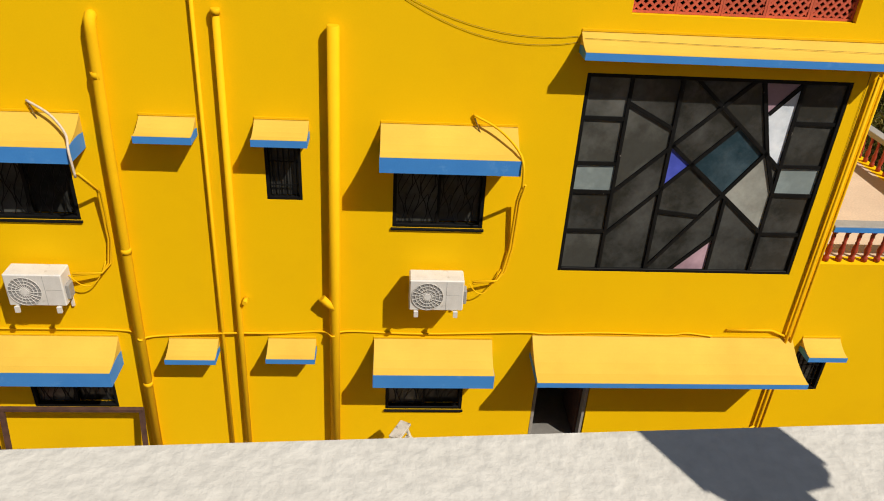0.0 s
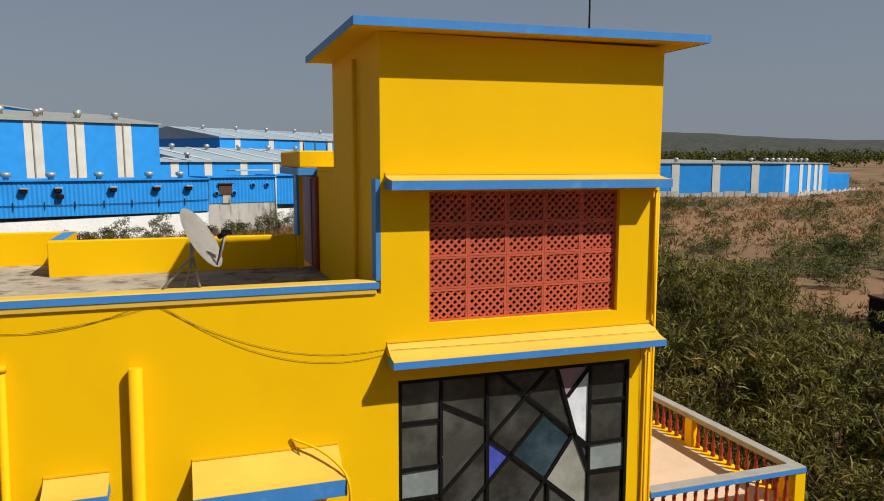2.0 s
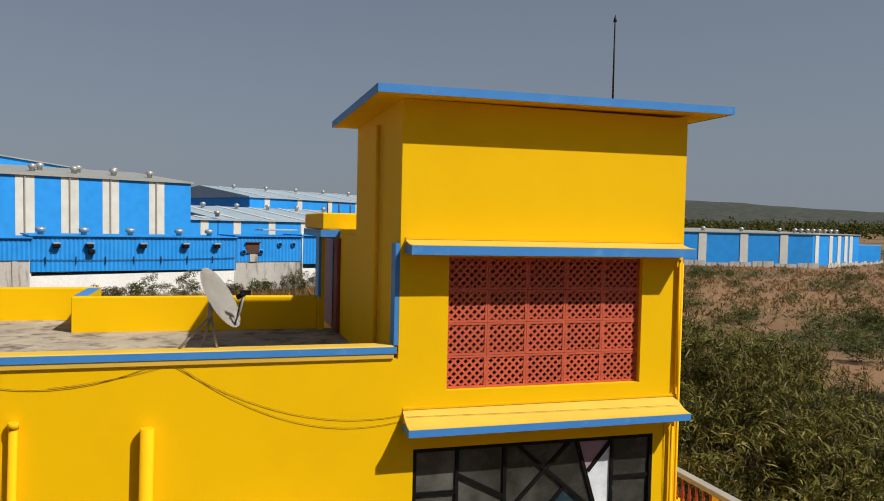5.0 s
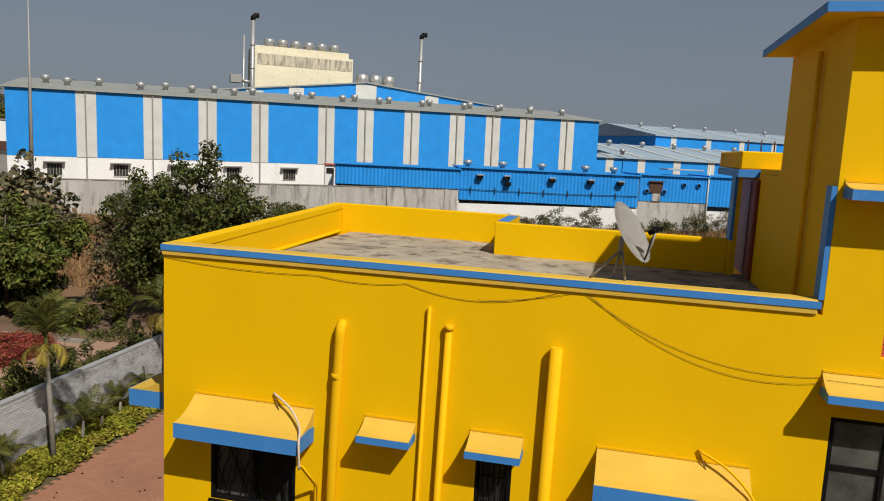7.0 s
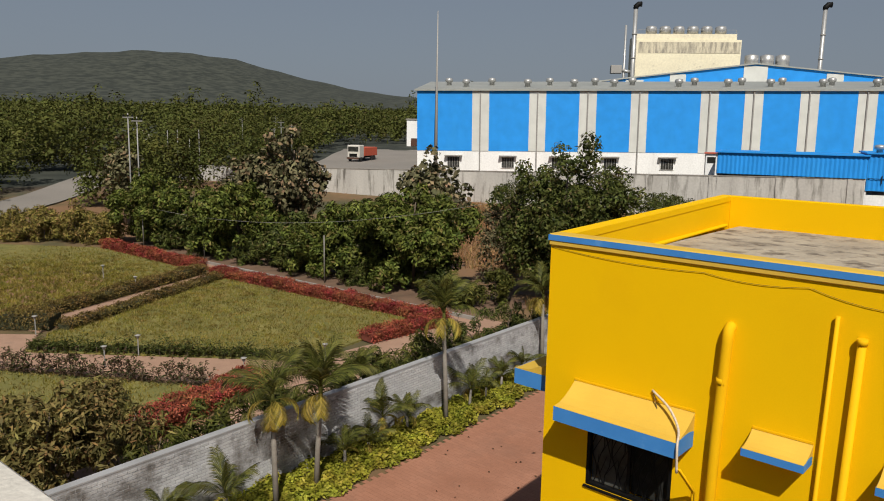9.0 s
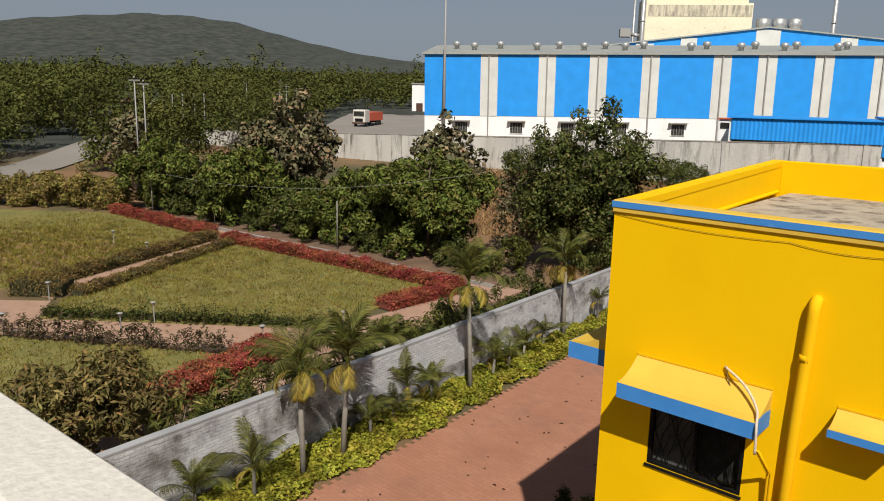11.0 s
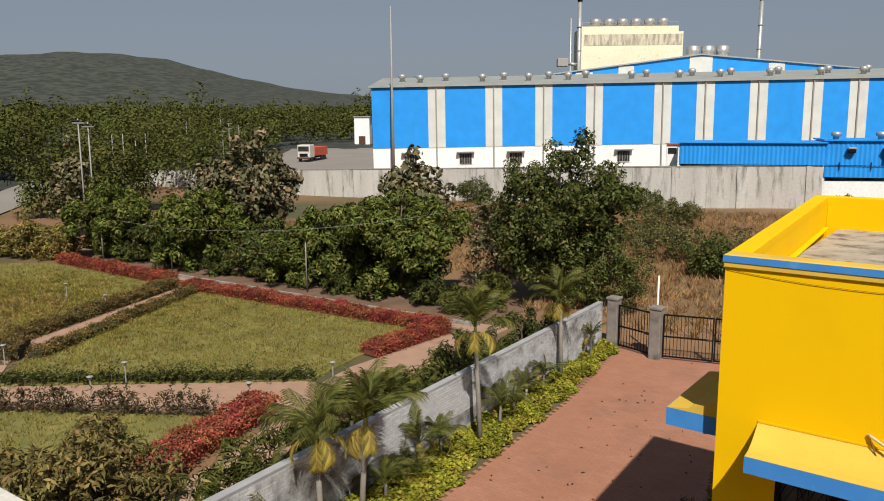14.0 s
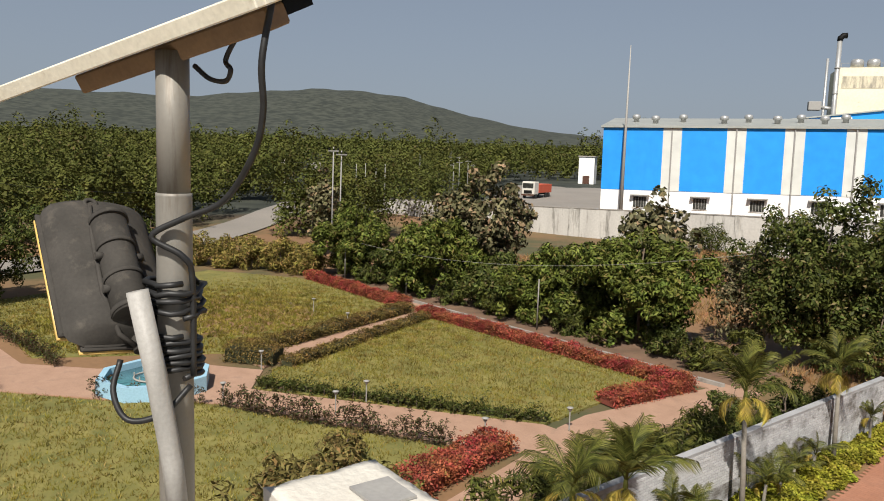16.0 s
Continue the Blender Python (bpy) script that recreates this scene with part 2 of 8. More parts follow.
def thing(name, at=(0, 0, 0), label="", category="", group="", kind="", rz=0.0):
    ob = new(name)
    ob.matrix_basis = pose(*at, 0, 0, rz)
    return tagged(ob, label, category, group, kind)


def box(bm, x0, x1, y0, y1, z0, z1, m=None):
    r = bmesh.ops.create_cube(bm, size=1.0, matrix=Matrix.LocRotScale(((x0 + x1) / 2, (y0 + y1) / 2, (z0 + z1) / 2), None, (x1 - x0, y1 - y0, z1 - z0)))
    if m:
        bmesh.ops.transform(bm, matrix=m, verts=r["verts"])
    return r["verts"]


def boxes(*rows, bevel=0.0):
    bm = bmesh.new()
    for r in rows:
        box(bm, *r)
    if bevel:
        bmesh.ops.bevel(bm, geom=bm.edges[:], offset=bevel, segments=1, affect="EDGES")
    return bm


def bar(bm, a, b, w, d=None, seg=4, r2=None):
    """Prism or tube from a to b: w across; seg 4 is a square bar of w x d, more is a round tube of radius w."""
    a, b = Vector(a), Vector(b)
    q = (b - a).to_track_quat("Z", "Y")
    ln = (b - a).length
    if seg == 4:
        r = bmesh.ops.create_cube(bm, size=1.0, matrix=Matrix.LocRotScale((a + b) / 2, q, (w, d or w, ln)))
    else:
        r = bmesh.ops.create_cone(bm, cap_ends=True, segments=seg, radius1=w, radius2=w if r2 is None else r2, depth=ln, matrix=Matrix.LocRotScale((a + b) / 2, q, None))
    return r["verts"]


def tube(points, radius, seg=8, taper=None):
    """A bent tube through points as a bmesh."""
    bm = bmesh.new()
    pts = [Vector(p) for p in points]
    rings = []
    s = None
    for i, p in enumerate(pts):
        t = (pts[min(i + 1, len(pts) - 1)] - pts[max(i - 1, 0)]).normalized()
        if s is None:
            s = t.cross(Vector((0, 0, 1)) if abs(t.z) < 0.95 else Vector((0, 1, 0)))
        s = (s - t * s.dot(t)).normalized()
        u = s.cross(t)
        r = radius if taper is None else radius + (taper - radius) * i / (len(pts) - 1)
        rings.append([bm.verts.new(p + (s * math.cos(k * math.tau / seg) + u * math.sin(k * math.tau / seg)) * r) for k in range(seg)])
    for a, b in zip(rings, rings[1:]):
        for k in range(seg):
            f = bm.faces.new((a[k], a[(k + 1) % seg], b[(k + 1) % seg], b[k]))
            f.smooth = True
    bm.faces.new(rings[0][::-1])
    bm.faces.new(rings[-1])
    return bm


def eased(pts, n=6):
    """A smooth curve through the points."""
    p = [Vector(q) for q in pts]
    p = [p[0] * 2 - p[1]] + p + [p[-1] * 2 - p[-2]]
    out = []
    for a, b, c, d in zip(p, p[1:], p[2:], p[3:]):
        for k in range(n):
            t = k / n
            out.append(((b * 2) + (c - a) * t + (a * 2 - b * 5 + c * 4 - d) * t * t + (b * 3 - a - c * 3 + d) * t ** 3) / 2)
    return out + [p[-2]]


def sag(a, b, drop, n=10):
    """Points of a hanging wire."""
    a, b = Vector(a), Vector(b)
    return [a.lerp(b, i / n) - Vector((0, 0, drop * 4 * (i / n) * (1 - i / n))) for i in range(n + 1)]


def lathe(profile, seg=12):
    """Turned shape about z from (radius, z) pairs."""
    bm = bmesh.new()
    rings = [[bm.verts.new((r * math.cos(k * math.tau / seg), r * math.sin(k * math.tau / seg), z)) for k in range(seg)] for r, z in profile]
    for a, b in zip(rings, rings[1:]):
        for k in range(seg):
            f = bm.faces.new((a[k], a[(k + 1) % seg], b[(k + 1) % seg], b[k]))
            f.smooth = True
    bm.faces.new(rings[0][::-1])
    bm.faces.new(rings[-1])
    return bm


def extrude_profile(points, axis, lo, hi):
    """Closed profile (u, v) drawn out along axis 'x' (u=y, v=z) or 'y' (u=x, v=z)."""
    bm = bmesh.new()
    def at(u, v, w):
        return (w, u, v) if axis == "x" else (u, w, v)
    a = [bm.verts.new(at(u, v, lo)) for u, v in points]
    b = [bm.verts.new(at(u, v, hi)) for u, v in points]
    n = len(points)
    for i in range(n):
        bm.faces.new((a[i], a[(i + 1) % n], b[(i + 1) % n], b[i]))
    bm.faces.new(a[::-1])
    bm.faces.new(b)
    return bm


def pierced_wall(u0, u1, z0, z1, t0, t1, holes, axis="x"):
    """Wall panel from u0 to u1 and z0 to z1, t0..t1 thick, with rectangular holes (u0, u1, z0, z1) right through."""
    us = sorted({u0, u1, *[c for h in holes for c in h[:2]]})
    zs = sorted({z0, z1, *[c for h in holes for c in h[2:]]})
    def solid(i, j):
        if not (0 <= i < len(us) - 1 and 0 <= j < len(zs) - 1):
            return False
        u, z = (us[i] + us[i + 1]) / 2, (zs[j] + zs[j + 1]) / 2
        return not any(h[0] < u < h[1] and h[2] < z < h[3] for h in holes)
    bm = bmesh.new()
    def quad(*p):
        bm.faces.new([bm.verts.new((u, t, z) if axis == "x" else (t, u, z)) for u, t, z in p])
    for i in range(len(us) - 1):
        for j in range(len(zs) - 1):
            if not solid(i, j):
                continue
            a, b, c, d = us[i], us[i + 1], zs[j], zs[j + 1]
            quad((a, t0, c), (b, t0, c), (b, t0, d), (a, t0, d))
            quad((a, t1, c), (a, t1, d), (b, t1, d), (b, t1, c))
            if not solid(i - 1, j):
                quad((a, t0, c), (a, t0, d), (a, t1, d), (a, t1, c))
            if not solid(i + 1, j):
                quad((b, t0, c), (b, t1, c), (b, t1, d), (b, t0, d))
            if not solid(i, j - 1):
                quad((a, t0, c), (a, t1, c), (b, t1, c), (b, t0, c))
            if not solid(i, j + 1):
                quad((a, t0, d), (b, t0, d), (b, t1, d), (a, t1, d))
    bmesh.ops.remove_doubles(bm, verts=bm.verts[:], dist=0.0005)
    return bm


def leaves(centres, n, spread, length, width, rng, droop=0.2, flat=0.5):
    """n rhombic leaves scattered round each centre. Returns vertices and faces."""
    centres = np.asarray(centres, float)
    c = np.repeat(centres, n, 0) + rng.normal(0, 1, (len(centres) * n, 3)) * np.asarray(spread)
    m = len(c)
    d = rng.normal(0, 1, (m, 3))
    d[:, 2] = d[:, 2] * flat - droop
    d /= np.linalg.norm(d, axis=1)[:, None]
    s = np.cross(d, rng.normal(0, 0.45, (m, 3)) + [0, 0, 1])
    s /= np.linalg.norm(s, axis=1)[:, None] + 1e-6
    ln = (length * rng.uniform(0.6, 1.25, m))[:, None]
    wd = (width * rng.uniform(0.7, 1.2, m))[:, None]
    up = np.cross(s, d) * ln * 0.12
    v = np.stack([c - d * ln * 0.5, c + s * wd * 0.5 + up, c + d * ln * 0.5, c - s * wd * 0.5 + up], 1).reshape(-1, 3)
    return v, np.arange(m * 4).reshape(-1, 4)


def tufts(centres, n, spread, length, width, rng, up=0.35, rough=0.45, droop=0.35, lift=0.25):
    """Rounded tufts: n leaves lying over the outside of each clump, like roof tiles."""
    centres = np.asarray(centres, float)
    m = len(centres) * n
    o = rng.normal(0, 1, (m, 3))
    o[:, 2] += up
    o /= np.linalg.norm(o, axis=1)[:, None]
    c = np.repeat(centres, n, 0) + o * (np.asarray(spread) * rng.uniform(0.55, 1.05, (m, 1)))
    nn = o + rng.normal(0, rough, (m, 3)) + [0, 0, lift]
    nn /= np.linalg.norm(nn, axis=1)[:, None]
    d = rng.normal(0, 1, (m, 3)) + o * 0.5 - [0, 0, droop]
    d -= nn * np.sum(d * nn, 1)[:, None]
    d /= np.linalg.norm(d, axis=1)[:, None] + 1e-6
    s = np.cross(nn, d)
    ln = (length * rng.uniform(0.65, 1.25, m))[:, None]
    wd = (width * rng.uniform(0.75, 1.2, m))[:, None]
    v = np.stack([c - d * ln * 0.5, c + s * wd * 0.5 + nn * ln * 0.06, c + d * ln * 0.5 - nn * ln * 0.05, c - s * wd * 0.5 + nn * ln * 0.06], 1).reshape(-1, 3)
    return v, np.arange(m * 4).reshape(-1, 4)


def clumps(centre, radii, n, rng, hollow=0.45, lump=0.3):
    """Clump centres inside an uneven ellipsoid crown, thinner towards the middle."""
    p = rng.normal(0, 1, (n, 3))
    p /= np.linalg.norm(p, axis=1)[:, None]
    r = (hollow + (1 - hollow) * rng.uniform(0, 1, n) ** 0.6)
    k = 1 + lump * (np.sin(p[:, 0] * 5 + centre[0]) * np.cos(p[:, 1] * 4 + centre[1]) + 0.5 * np.sin(p[:, 2] * 7 + centre[0] * 3))
    return np.asarray(centre) + p * (r * k)[:, None] * np.asarray(radii)

# ---------------------------------------------------------------- terrain
RIDGE = [(-180, 1.5), (-90, 1.5), (-70, 1.7), (-67, 1.9), (-63, 1.45), (-60, 1.5), (-55.6, 1.85), (-51, 1.6), (-47, 1.6), (-43, 1.85), (-38, 2.2), (-35, 2.35), (-25, 2.0), (-5, 1.4), (2, 2.4), (4.6, 3.3), (8, 2.2),
         (20, 1.4), (38, 1.5), (42, 1.9), (46, 2.3), (49.5, 2.75), (53, 3.5), (56, 4.25), (59.5, 4.85), (63.5, 4.8), (67.5, 4.5), (70, 4.1), (73, 3.8), (80, 3.8), (95, 3.6), (120, 3), (180, 1.5)]



def smooth(a, b, v):
    k = np.clip((v - a) / (b - a), 0, 1)
    return k * k * (3 - 2 * k)


def ground_z(x, y):
    """Height of the land: flat round the houses, rising slowly outwards to wooded ridges."""
    x, y = np.asarray(x, float), np.asarray(y, float)
    r, az = np.hypot(x, y), np.degrees(np.arctan2(-x, y))
    left = smooth(-10, 30, az)
    h = (1 - left) * np.where(r < 60, 0, (r - 60) * 0.0147) + left * np.where(r < 92, 0, (r - 92) * 0.026)
    a, e = zip(*RIDGE)
    crest = 9.7 + 2000 * np.tan(np.radians(sum(np.interp(az + d, a, e) for d in (-2, -1, 0, 1, 2)) / 5 - 0.15))
    crest = crest * (1 + 0.012 * np.sin(az * 1.9) + 0.008 * np.sin(az * 5.3 + 1))
    k = smooth(900, 2000, r)
    h = h * (1 - k) + np.maximum(crest, 0) * k
    return h + smooth(30, 60, r) * 0.25 * np.sin(x * 0.11) * np.sin(y * 0.13 + 1) - 0.03


def terrain():
    rings = np.concatenate([[4, 12, 22, 30], np.geomspace(36, 4300, 74)])
    az = np.radians(np.arange(0, 360, 1.0))
    x = (rings[:, None] * np.cos(az)).ravel()
    y = (rings[:, None] * np.sin(az)).ravel()
    v = np.stack([x, y, ground_z(x, y)], 1)
    v = np.vstack([v, [[0, 0, -0.03]]])
    na, nr = len(az), len(rings)
    i, j = np.meshgrid(np.arange(nr - 1), np.arange(na), indexing="ij")
    f = np.stack([i * na + j, (i + 1) * na + j, (i + 1) * na + (j + 1) % na, i * na + (j + 1) % na], -1).reshape(-1, 4)
    c = np.array([[len(v) - 1, k, (k + 1) % na, (k + 1) % na] for k in range(na)])
    me = mesh_np("ground", v, f)
    bm = bmesh.new()
    bm.from_mesh(me)
    bm.verts.ensure_lookup_table()
    for k in range(na):
        bm.faces.new((bm.verts[len(v) - 1], bm.verts[k], bm.verts[(k + 1) % na]))
    for fc in bm.faces:
        fc.smooth = True
    bm.to_mesh(me)
    bm.free()
    return me


def earth_mat():
    m = surface("grass_earth_and_hazed_hills", (0.235, 0.132, 0.064), (0.170, 0.096, 0.046), 0.06, 0.95, 0.5, 3.0, spots=(0.070, 0.068, 0.028), spot_scale=0.035, spot_edge=(0.50, 0.62))
    t = m.node_tree
    n, l = t.nodes, t.links
    b = n["Principled BSDF"]
    old = b.inputs["Base Color"].links[0].from_socket
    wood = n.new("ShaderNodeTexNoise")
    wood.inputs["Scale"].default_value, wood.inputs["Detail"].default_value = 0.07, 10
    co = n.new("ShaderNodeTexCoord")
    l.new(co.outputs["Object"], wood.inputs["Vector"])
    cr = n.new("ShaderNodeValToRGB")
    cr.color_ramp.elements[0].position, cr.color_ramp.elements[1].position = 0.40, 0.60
    # hill woods greyed in the base colour to stand in for distance haze
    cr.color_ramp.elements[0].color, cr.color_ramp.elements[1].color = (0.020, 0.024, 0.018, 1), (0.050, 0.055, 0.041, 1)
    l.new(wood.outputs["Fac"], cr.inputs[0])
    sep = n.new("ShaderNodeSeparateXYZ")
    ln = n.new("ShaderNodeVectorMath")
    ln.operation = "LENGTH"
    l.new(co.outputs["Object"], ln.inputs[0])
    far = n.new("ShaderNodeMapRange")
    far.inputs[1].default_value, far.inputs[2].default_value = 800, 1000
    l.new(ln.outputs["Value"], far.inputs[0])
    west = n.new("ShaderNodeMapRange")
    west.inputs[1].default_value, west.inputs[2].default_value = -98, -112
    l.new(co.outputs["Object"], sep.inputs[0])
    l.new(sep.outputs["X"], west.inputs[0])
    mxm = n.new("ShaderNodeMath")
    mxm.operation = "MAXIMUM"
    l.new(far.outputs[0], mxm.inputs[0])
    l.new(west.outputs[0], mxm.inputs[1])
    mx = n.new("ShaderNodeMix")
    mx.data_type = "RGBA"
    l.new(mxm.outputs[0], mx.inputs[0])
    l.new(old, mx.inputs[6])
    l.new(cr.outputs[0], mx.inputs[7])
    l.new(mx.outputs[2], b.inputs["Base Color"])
    return m


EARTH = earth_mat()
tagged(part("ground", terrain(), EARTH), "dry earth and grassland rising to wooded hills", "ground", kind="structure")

# ---------------------------------------------------------------- the yellow house
FX0, FX1, TX0, TX1, BX1 = -5.62, 6.58, 2.57, 6.58, 9.52
house = thing("house", (0, 0, 0), "bright yellow two-storey house with blue trim and a stair tower", "house")
HOLES = dict(w0=(-4.89, -3.63, 4.75, 5.72), w3=(0.44, 1.66, 4.75, 5.72), vent=(-1.20, -0.74, 5.12, 5.95), g0=(-4.91, -3.67, 1.50, 2.45),
             g3=(0.39, 1.59, 1.49, 2.45), w5=(6.74, 7.27, 1.95, 2.72), door=(2.71, 3.60, 0.77, 2.86), big=(2.785, 6.19, 4.105, 6.96))
JALI = (3.20, 5.95, 7.68, 9.36)
T = 0.23
part("front_wall", pierced_wall(FX0, TX0, 0, 8.10, 0, T, [HOLES[k] for k in ("w0", "w3", "vent", "g0", "g3")]), YELLOW, house)
part("tower_front_wall", pierced_wall(TX0, TX1, 0, 11.282, 0, T, [HOLES["door"], HOLES["big"], JALI]), YELLOW, house)
part("terrace_wall", pierced_wall(FX1, BX1, 0, 4.30, 0, T, [HOLES["w5"]]), YELLOW, house)
part("terrace_side_wall", boxes((BX1 - T, BX1, T, 9.5, 0, 4.30)), YELLOW, house)


def slanted_side(inset, z_low, z_front, z_rear):
    """Side wall with its parapet, a little off square in plan, its top rising towards the rear."""
    bm = bmesh.new()
    p = [(FX0 - inset, T + 0.002), (-5.97 - inset, 7.18), (-5.74 + inset, 7.18), (FX0 + T + inset, T + 0.002)]
    a = [bm.verts.new((x, y, z_low if z_low < 7 else (z_low if y < 1 else z_rear - (z_front - z_low)))) for x, y in p]
    b = [bm.verts.new((x, y, z_front if y < 1 else z_rear)) for x, y in p]
    for i in range(4):
        bm.faces.new((a[i], a[(i + 1) % 4], b[(i + 1) % 4], b[i]))
    bm.faces.new(a[::-1])
    bm.faces.new(b)
    return bm


part("side_wall", slanted_side(0.0, 0, 8.16, 8.27), YELLOW, house)
part("side_parapet_top", slanted_side(0.012, 8.162, 8.265, 8.375), YELLOW, house)
part("rear_wall", boxes((-5.73, -1.75, 6.95, 7.18, 0, 8.375), bevel=0.01), YELLOW, house)
part("rear_return_wall", boxes((-1.96, -1.73, 5.432, 6.948, 0, 8.37)), YELLOW, house)
part("return_wall_top", boxes((-1.955, -1.735, 5.44, 6.94, 8.371, 8.378)), BLUE, house, "blue painted wall top")
part("rear_stair_wall", boxes((-1.96, TX0 - 0.33, 5.2, 5.43, 0, 8.365), bevel=0.008), YELLOW, house)
part("roof_slab", boxes((-5.5, -1.962, T, 6.948, 7.45, 7.755), (-1.96, TX0 - 0.002, T, 5.198, 7.45, 7.755)), ROOF_SCREED, house, "weathered grey roof screed")
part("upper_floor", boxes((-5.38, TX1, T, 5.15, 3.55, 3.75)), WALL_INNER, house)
led = part("parapet_ledge", boxes((0, 0.09, 0.4, 6.6, 7.757, 7.82), bevel=0.02), YELLOW, house)
led.matrix_basis = pose(FX0 + T + 0.01, 0.05, 0, 0, 0, 2.9)
# parapet tops with the blue band towards the front
part("parapet_top", boxes((FX0 - 0.02, TX0 - 0.06, -0.03, T, 8.10, 8.265), bevel=0.012), YELLOW_FADED, house)
part("parapet_band", boxes((FX0 - 0.025, TX0 - 0.03, -0.041, -0.031, 8.172, 8.252)), BLUE, house, "blue painted band")
part("corner_fin", boxes((2.51, 2.566, 0.0, 0.22, 8.267, 9.52)), BLUE, house, "blue painted edge beside the tower")
# stair tower
part("tower_side_wall", boxes((TX0, TX0 + T, T, 3.04, 7.45, 11.282), (TX0, TX0 + T, 3.041, 7.3, 7.45, 9.56)), YELLOW, house)
part("tower_far_wall", boxes((TX1 - T, TX1, T, 3.04, 4.3, 11.282), (TX1 - T, TX1, 3.041, 7.3, 4.3, 9.56)), YELLOW, house)
part("tower_rear_wall", boxes((TX0 + T, TX1 - T, 2.81, 3.04, 7.6, 11.282)), YELLOW, house)
part("stair_rear_wall", boxes((TX0 + T, TX1 - T, 7.07, 7.3, 4.3, 9.56)), YELLOW, house)
part("stair_roof", boxes((TX0 + 0.01, TX1 - 0.01, 3.045, 4.7, 9.565, 9.64)), YELLOW, house)
part("stair_room_roof", boxes((TX0 - 0.32, TX1 - 0.01, 4.71, 7.42, 9.625, 9.93), bevel=0.02), YELLOW, house, "raised yellow roof edge of the stair room")
part("stair_landing", boxes((TX0 + T, TX1 - T, T, 5.1, 7.3, 7.5)), WALL_INNER, house)
roof = part("tower_roof", boxes((0.0, 4.86, -0.345, 3.2, 0.0, 0.092), bevel=0.006), YELLOW, house, "flat yellow roof slab with wide eaves")
part("roof_edge", boxes((-0.01, 4.87, -0.357, -0.347, -0.005, 0.097)), BLUE, roof, "blue painted slab edge")
part("roof_edge", boxes((-0.012, -0.002, -0.345, 3.21, -0.005, 0.097)), BLUE, roof, "blue painted slab edge")
part("roof_edge", boxes((4.862, 4.872, -0.345, 3.21, -0.005, 0.097)), BLUE, roof, "blue painted slab edge")
roof.matrix_basis = pose(2.19, 0, 11.281, 0, -0.55, 0)
part("lightning_rod", tube([(6.32, 1.6, 11.37), (6.32, 1.6, 13.0)], 0.02, 6, 0.011), BLACK_METAL, house, "thin dark lightning rod")
part("rod_finial", lathe([(0.001, 0), (0.03, 0.01), (0.02, 0.05), (0.002, 0.12)], 8), BLACK_METAL, house).location = (6.32, 1.6, 12.97)
# door on the roof
rdoor = part("roof_door", boxes((TX0 - 0.05, TX0 - 0.004, 4.52, 6.4, 7.76, 9.46), bevel=0.006), DOOR_RED, house, "dark red roof door")
part("door_board", boxes((TX0 - 0.062, TX0 - 0.051, 5.05, 5.17, 7.8, 9.42)), DOOR_RED, rdoor)
part("door_board", boxes((TX0 - 0.062, TX0 - 0.051, 4.54, 4.62, 7.8, 9.42)), DOOR_RED, rdoor)
part("door_pier", boxes((TX0 - 0.325, TX0 - 0.215, 5.0, 5.43, 7.757, 9.49)), YELLOW, house)
part("pier_edge", boxes((TX0 - 0.333, TX0 - 0.326, 4.99, 5.43, 8.37, 9.49), (TX0 - 0.325, TX0 - 0.285, 4.99, 4.998, 8.37, 9.49)), BLUE, house, "blue painted pier edge")
hood = part("door_hood", boxes((TX0 - 0.33, TX0 - 0.003, 4.69, 7.42, 9.495, 9.615), bevel=0.006), YELLOW_FADED, house, "flat hood over the roof door")
part("hood_edge", boxes((TX0 - 0.345, TX0 - 0.332, 4.675, 7.43, 9.49, 9.62), (TX0 - 0.331, TX0 - 0.004, 4.675, 4.688, 9.49, 9.62)), BLUE, hood, "blue painted hood edge")
for k in range(4):
    part("rebar", tube([(TX0 - 0.2 + 0.21 * k, 4.9, 9.93), (TX0 - 0.2 + 0.21 * k, 4.91, 10.12)], 0.012, 5), RUST, house)


def sunshade(x0, x1, back, top, bottom, depth, at_y=0.0):
    """Concrete sunshade with a hollow-curved top and a blue fascia."""
    curve = [(at_y - depth * k, top + (back - top) * (1 - k) ** 1.9) for k in (0, 0.07, 0.16, 0.3, 0.5, 0.75, 1.0)]
    soffit = max(bottom + 0.03, top - 0.12)
    prof = [(at_y + 0.001, bottom + 0.09), *[(y, z) for y, z in curve], (at_y - depth, bottom)]
    prof[0] = (at_y + 0.001, bottom + 0.02)
    ob = part("sunshade", extrude_profile(prof, "x", x0, x1), YELLOW_FADED, house, "yellow sunshade with a curved top and blue edge")
    g = 0.005
    bm = boxes((x0 - g, x1 + g, at_y - depth - g, at_y - depth - 0.0005, bottom - 0.004, top - 0.004))
    for xa, xb in ((x0 - g, x0 - 0.0005), (x1 + 0.0005, x1 + g)):
        p = [(at_y - depth, bottom - 0.004), (at_y - depth, top - 0.004), *[(y, min(z - 0.012, top + (bottom - top) * 0.0 + 0.02)) for y, z in curve[-2:-5:-1]], (at_y - 0.01, top), (at_y - 0.01, bottom - 0.004)]
        tmp = extrude_profile(p, "x", xa, xb)
        me = bpy.data.meshes.new("tmp")
        tmp.to_mesh(me)
        tmp.free()
        bm.from_mesh(me)
        bpy.data.meshes.remove(me)
    part("fascia", bm, BLUE, ob, "blue painted fascia")
    part("drip_line", boxes((x0, x1, at_y - 0.012, at_y - 0.0005, back + 0.002, back + 0.03)), YELLOW_TRIM, ob)
    return ob


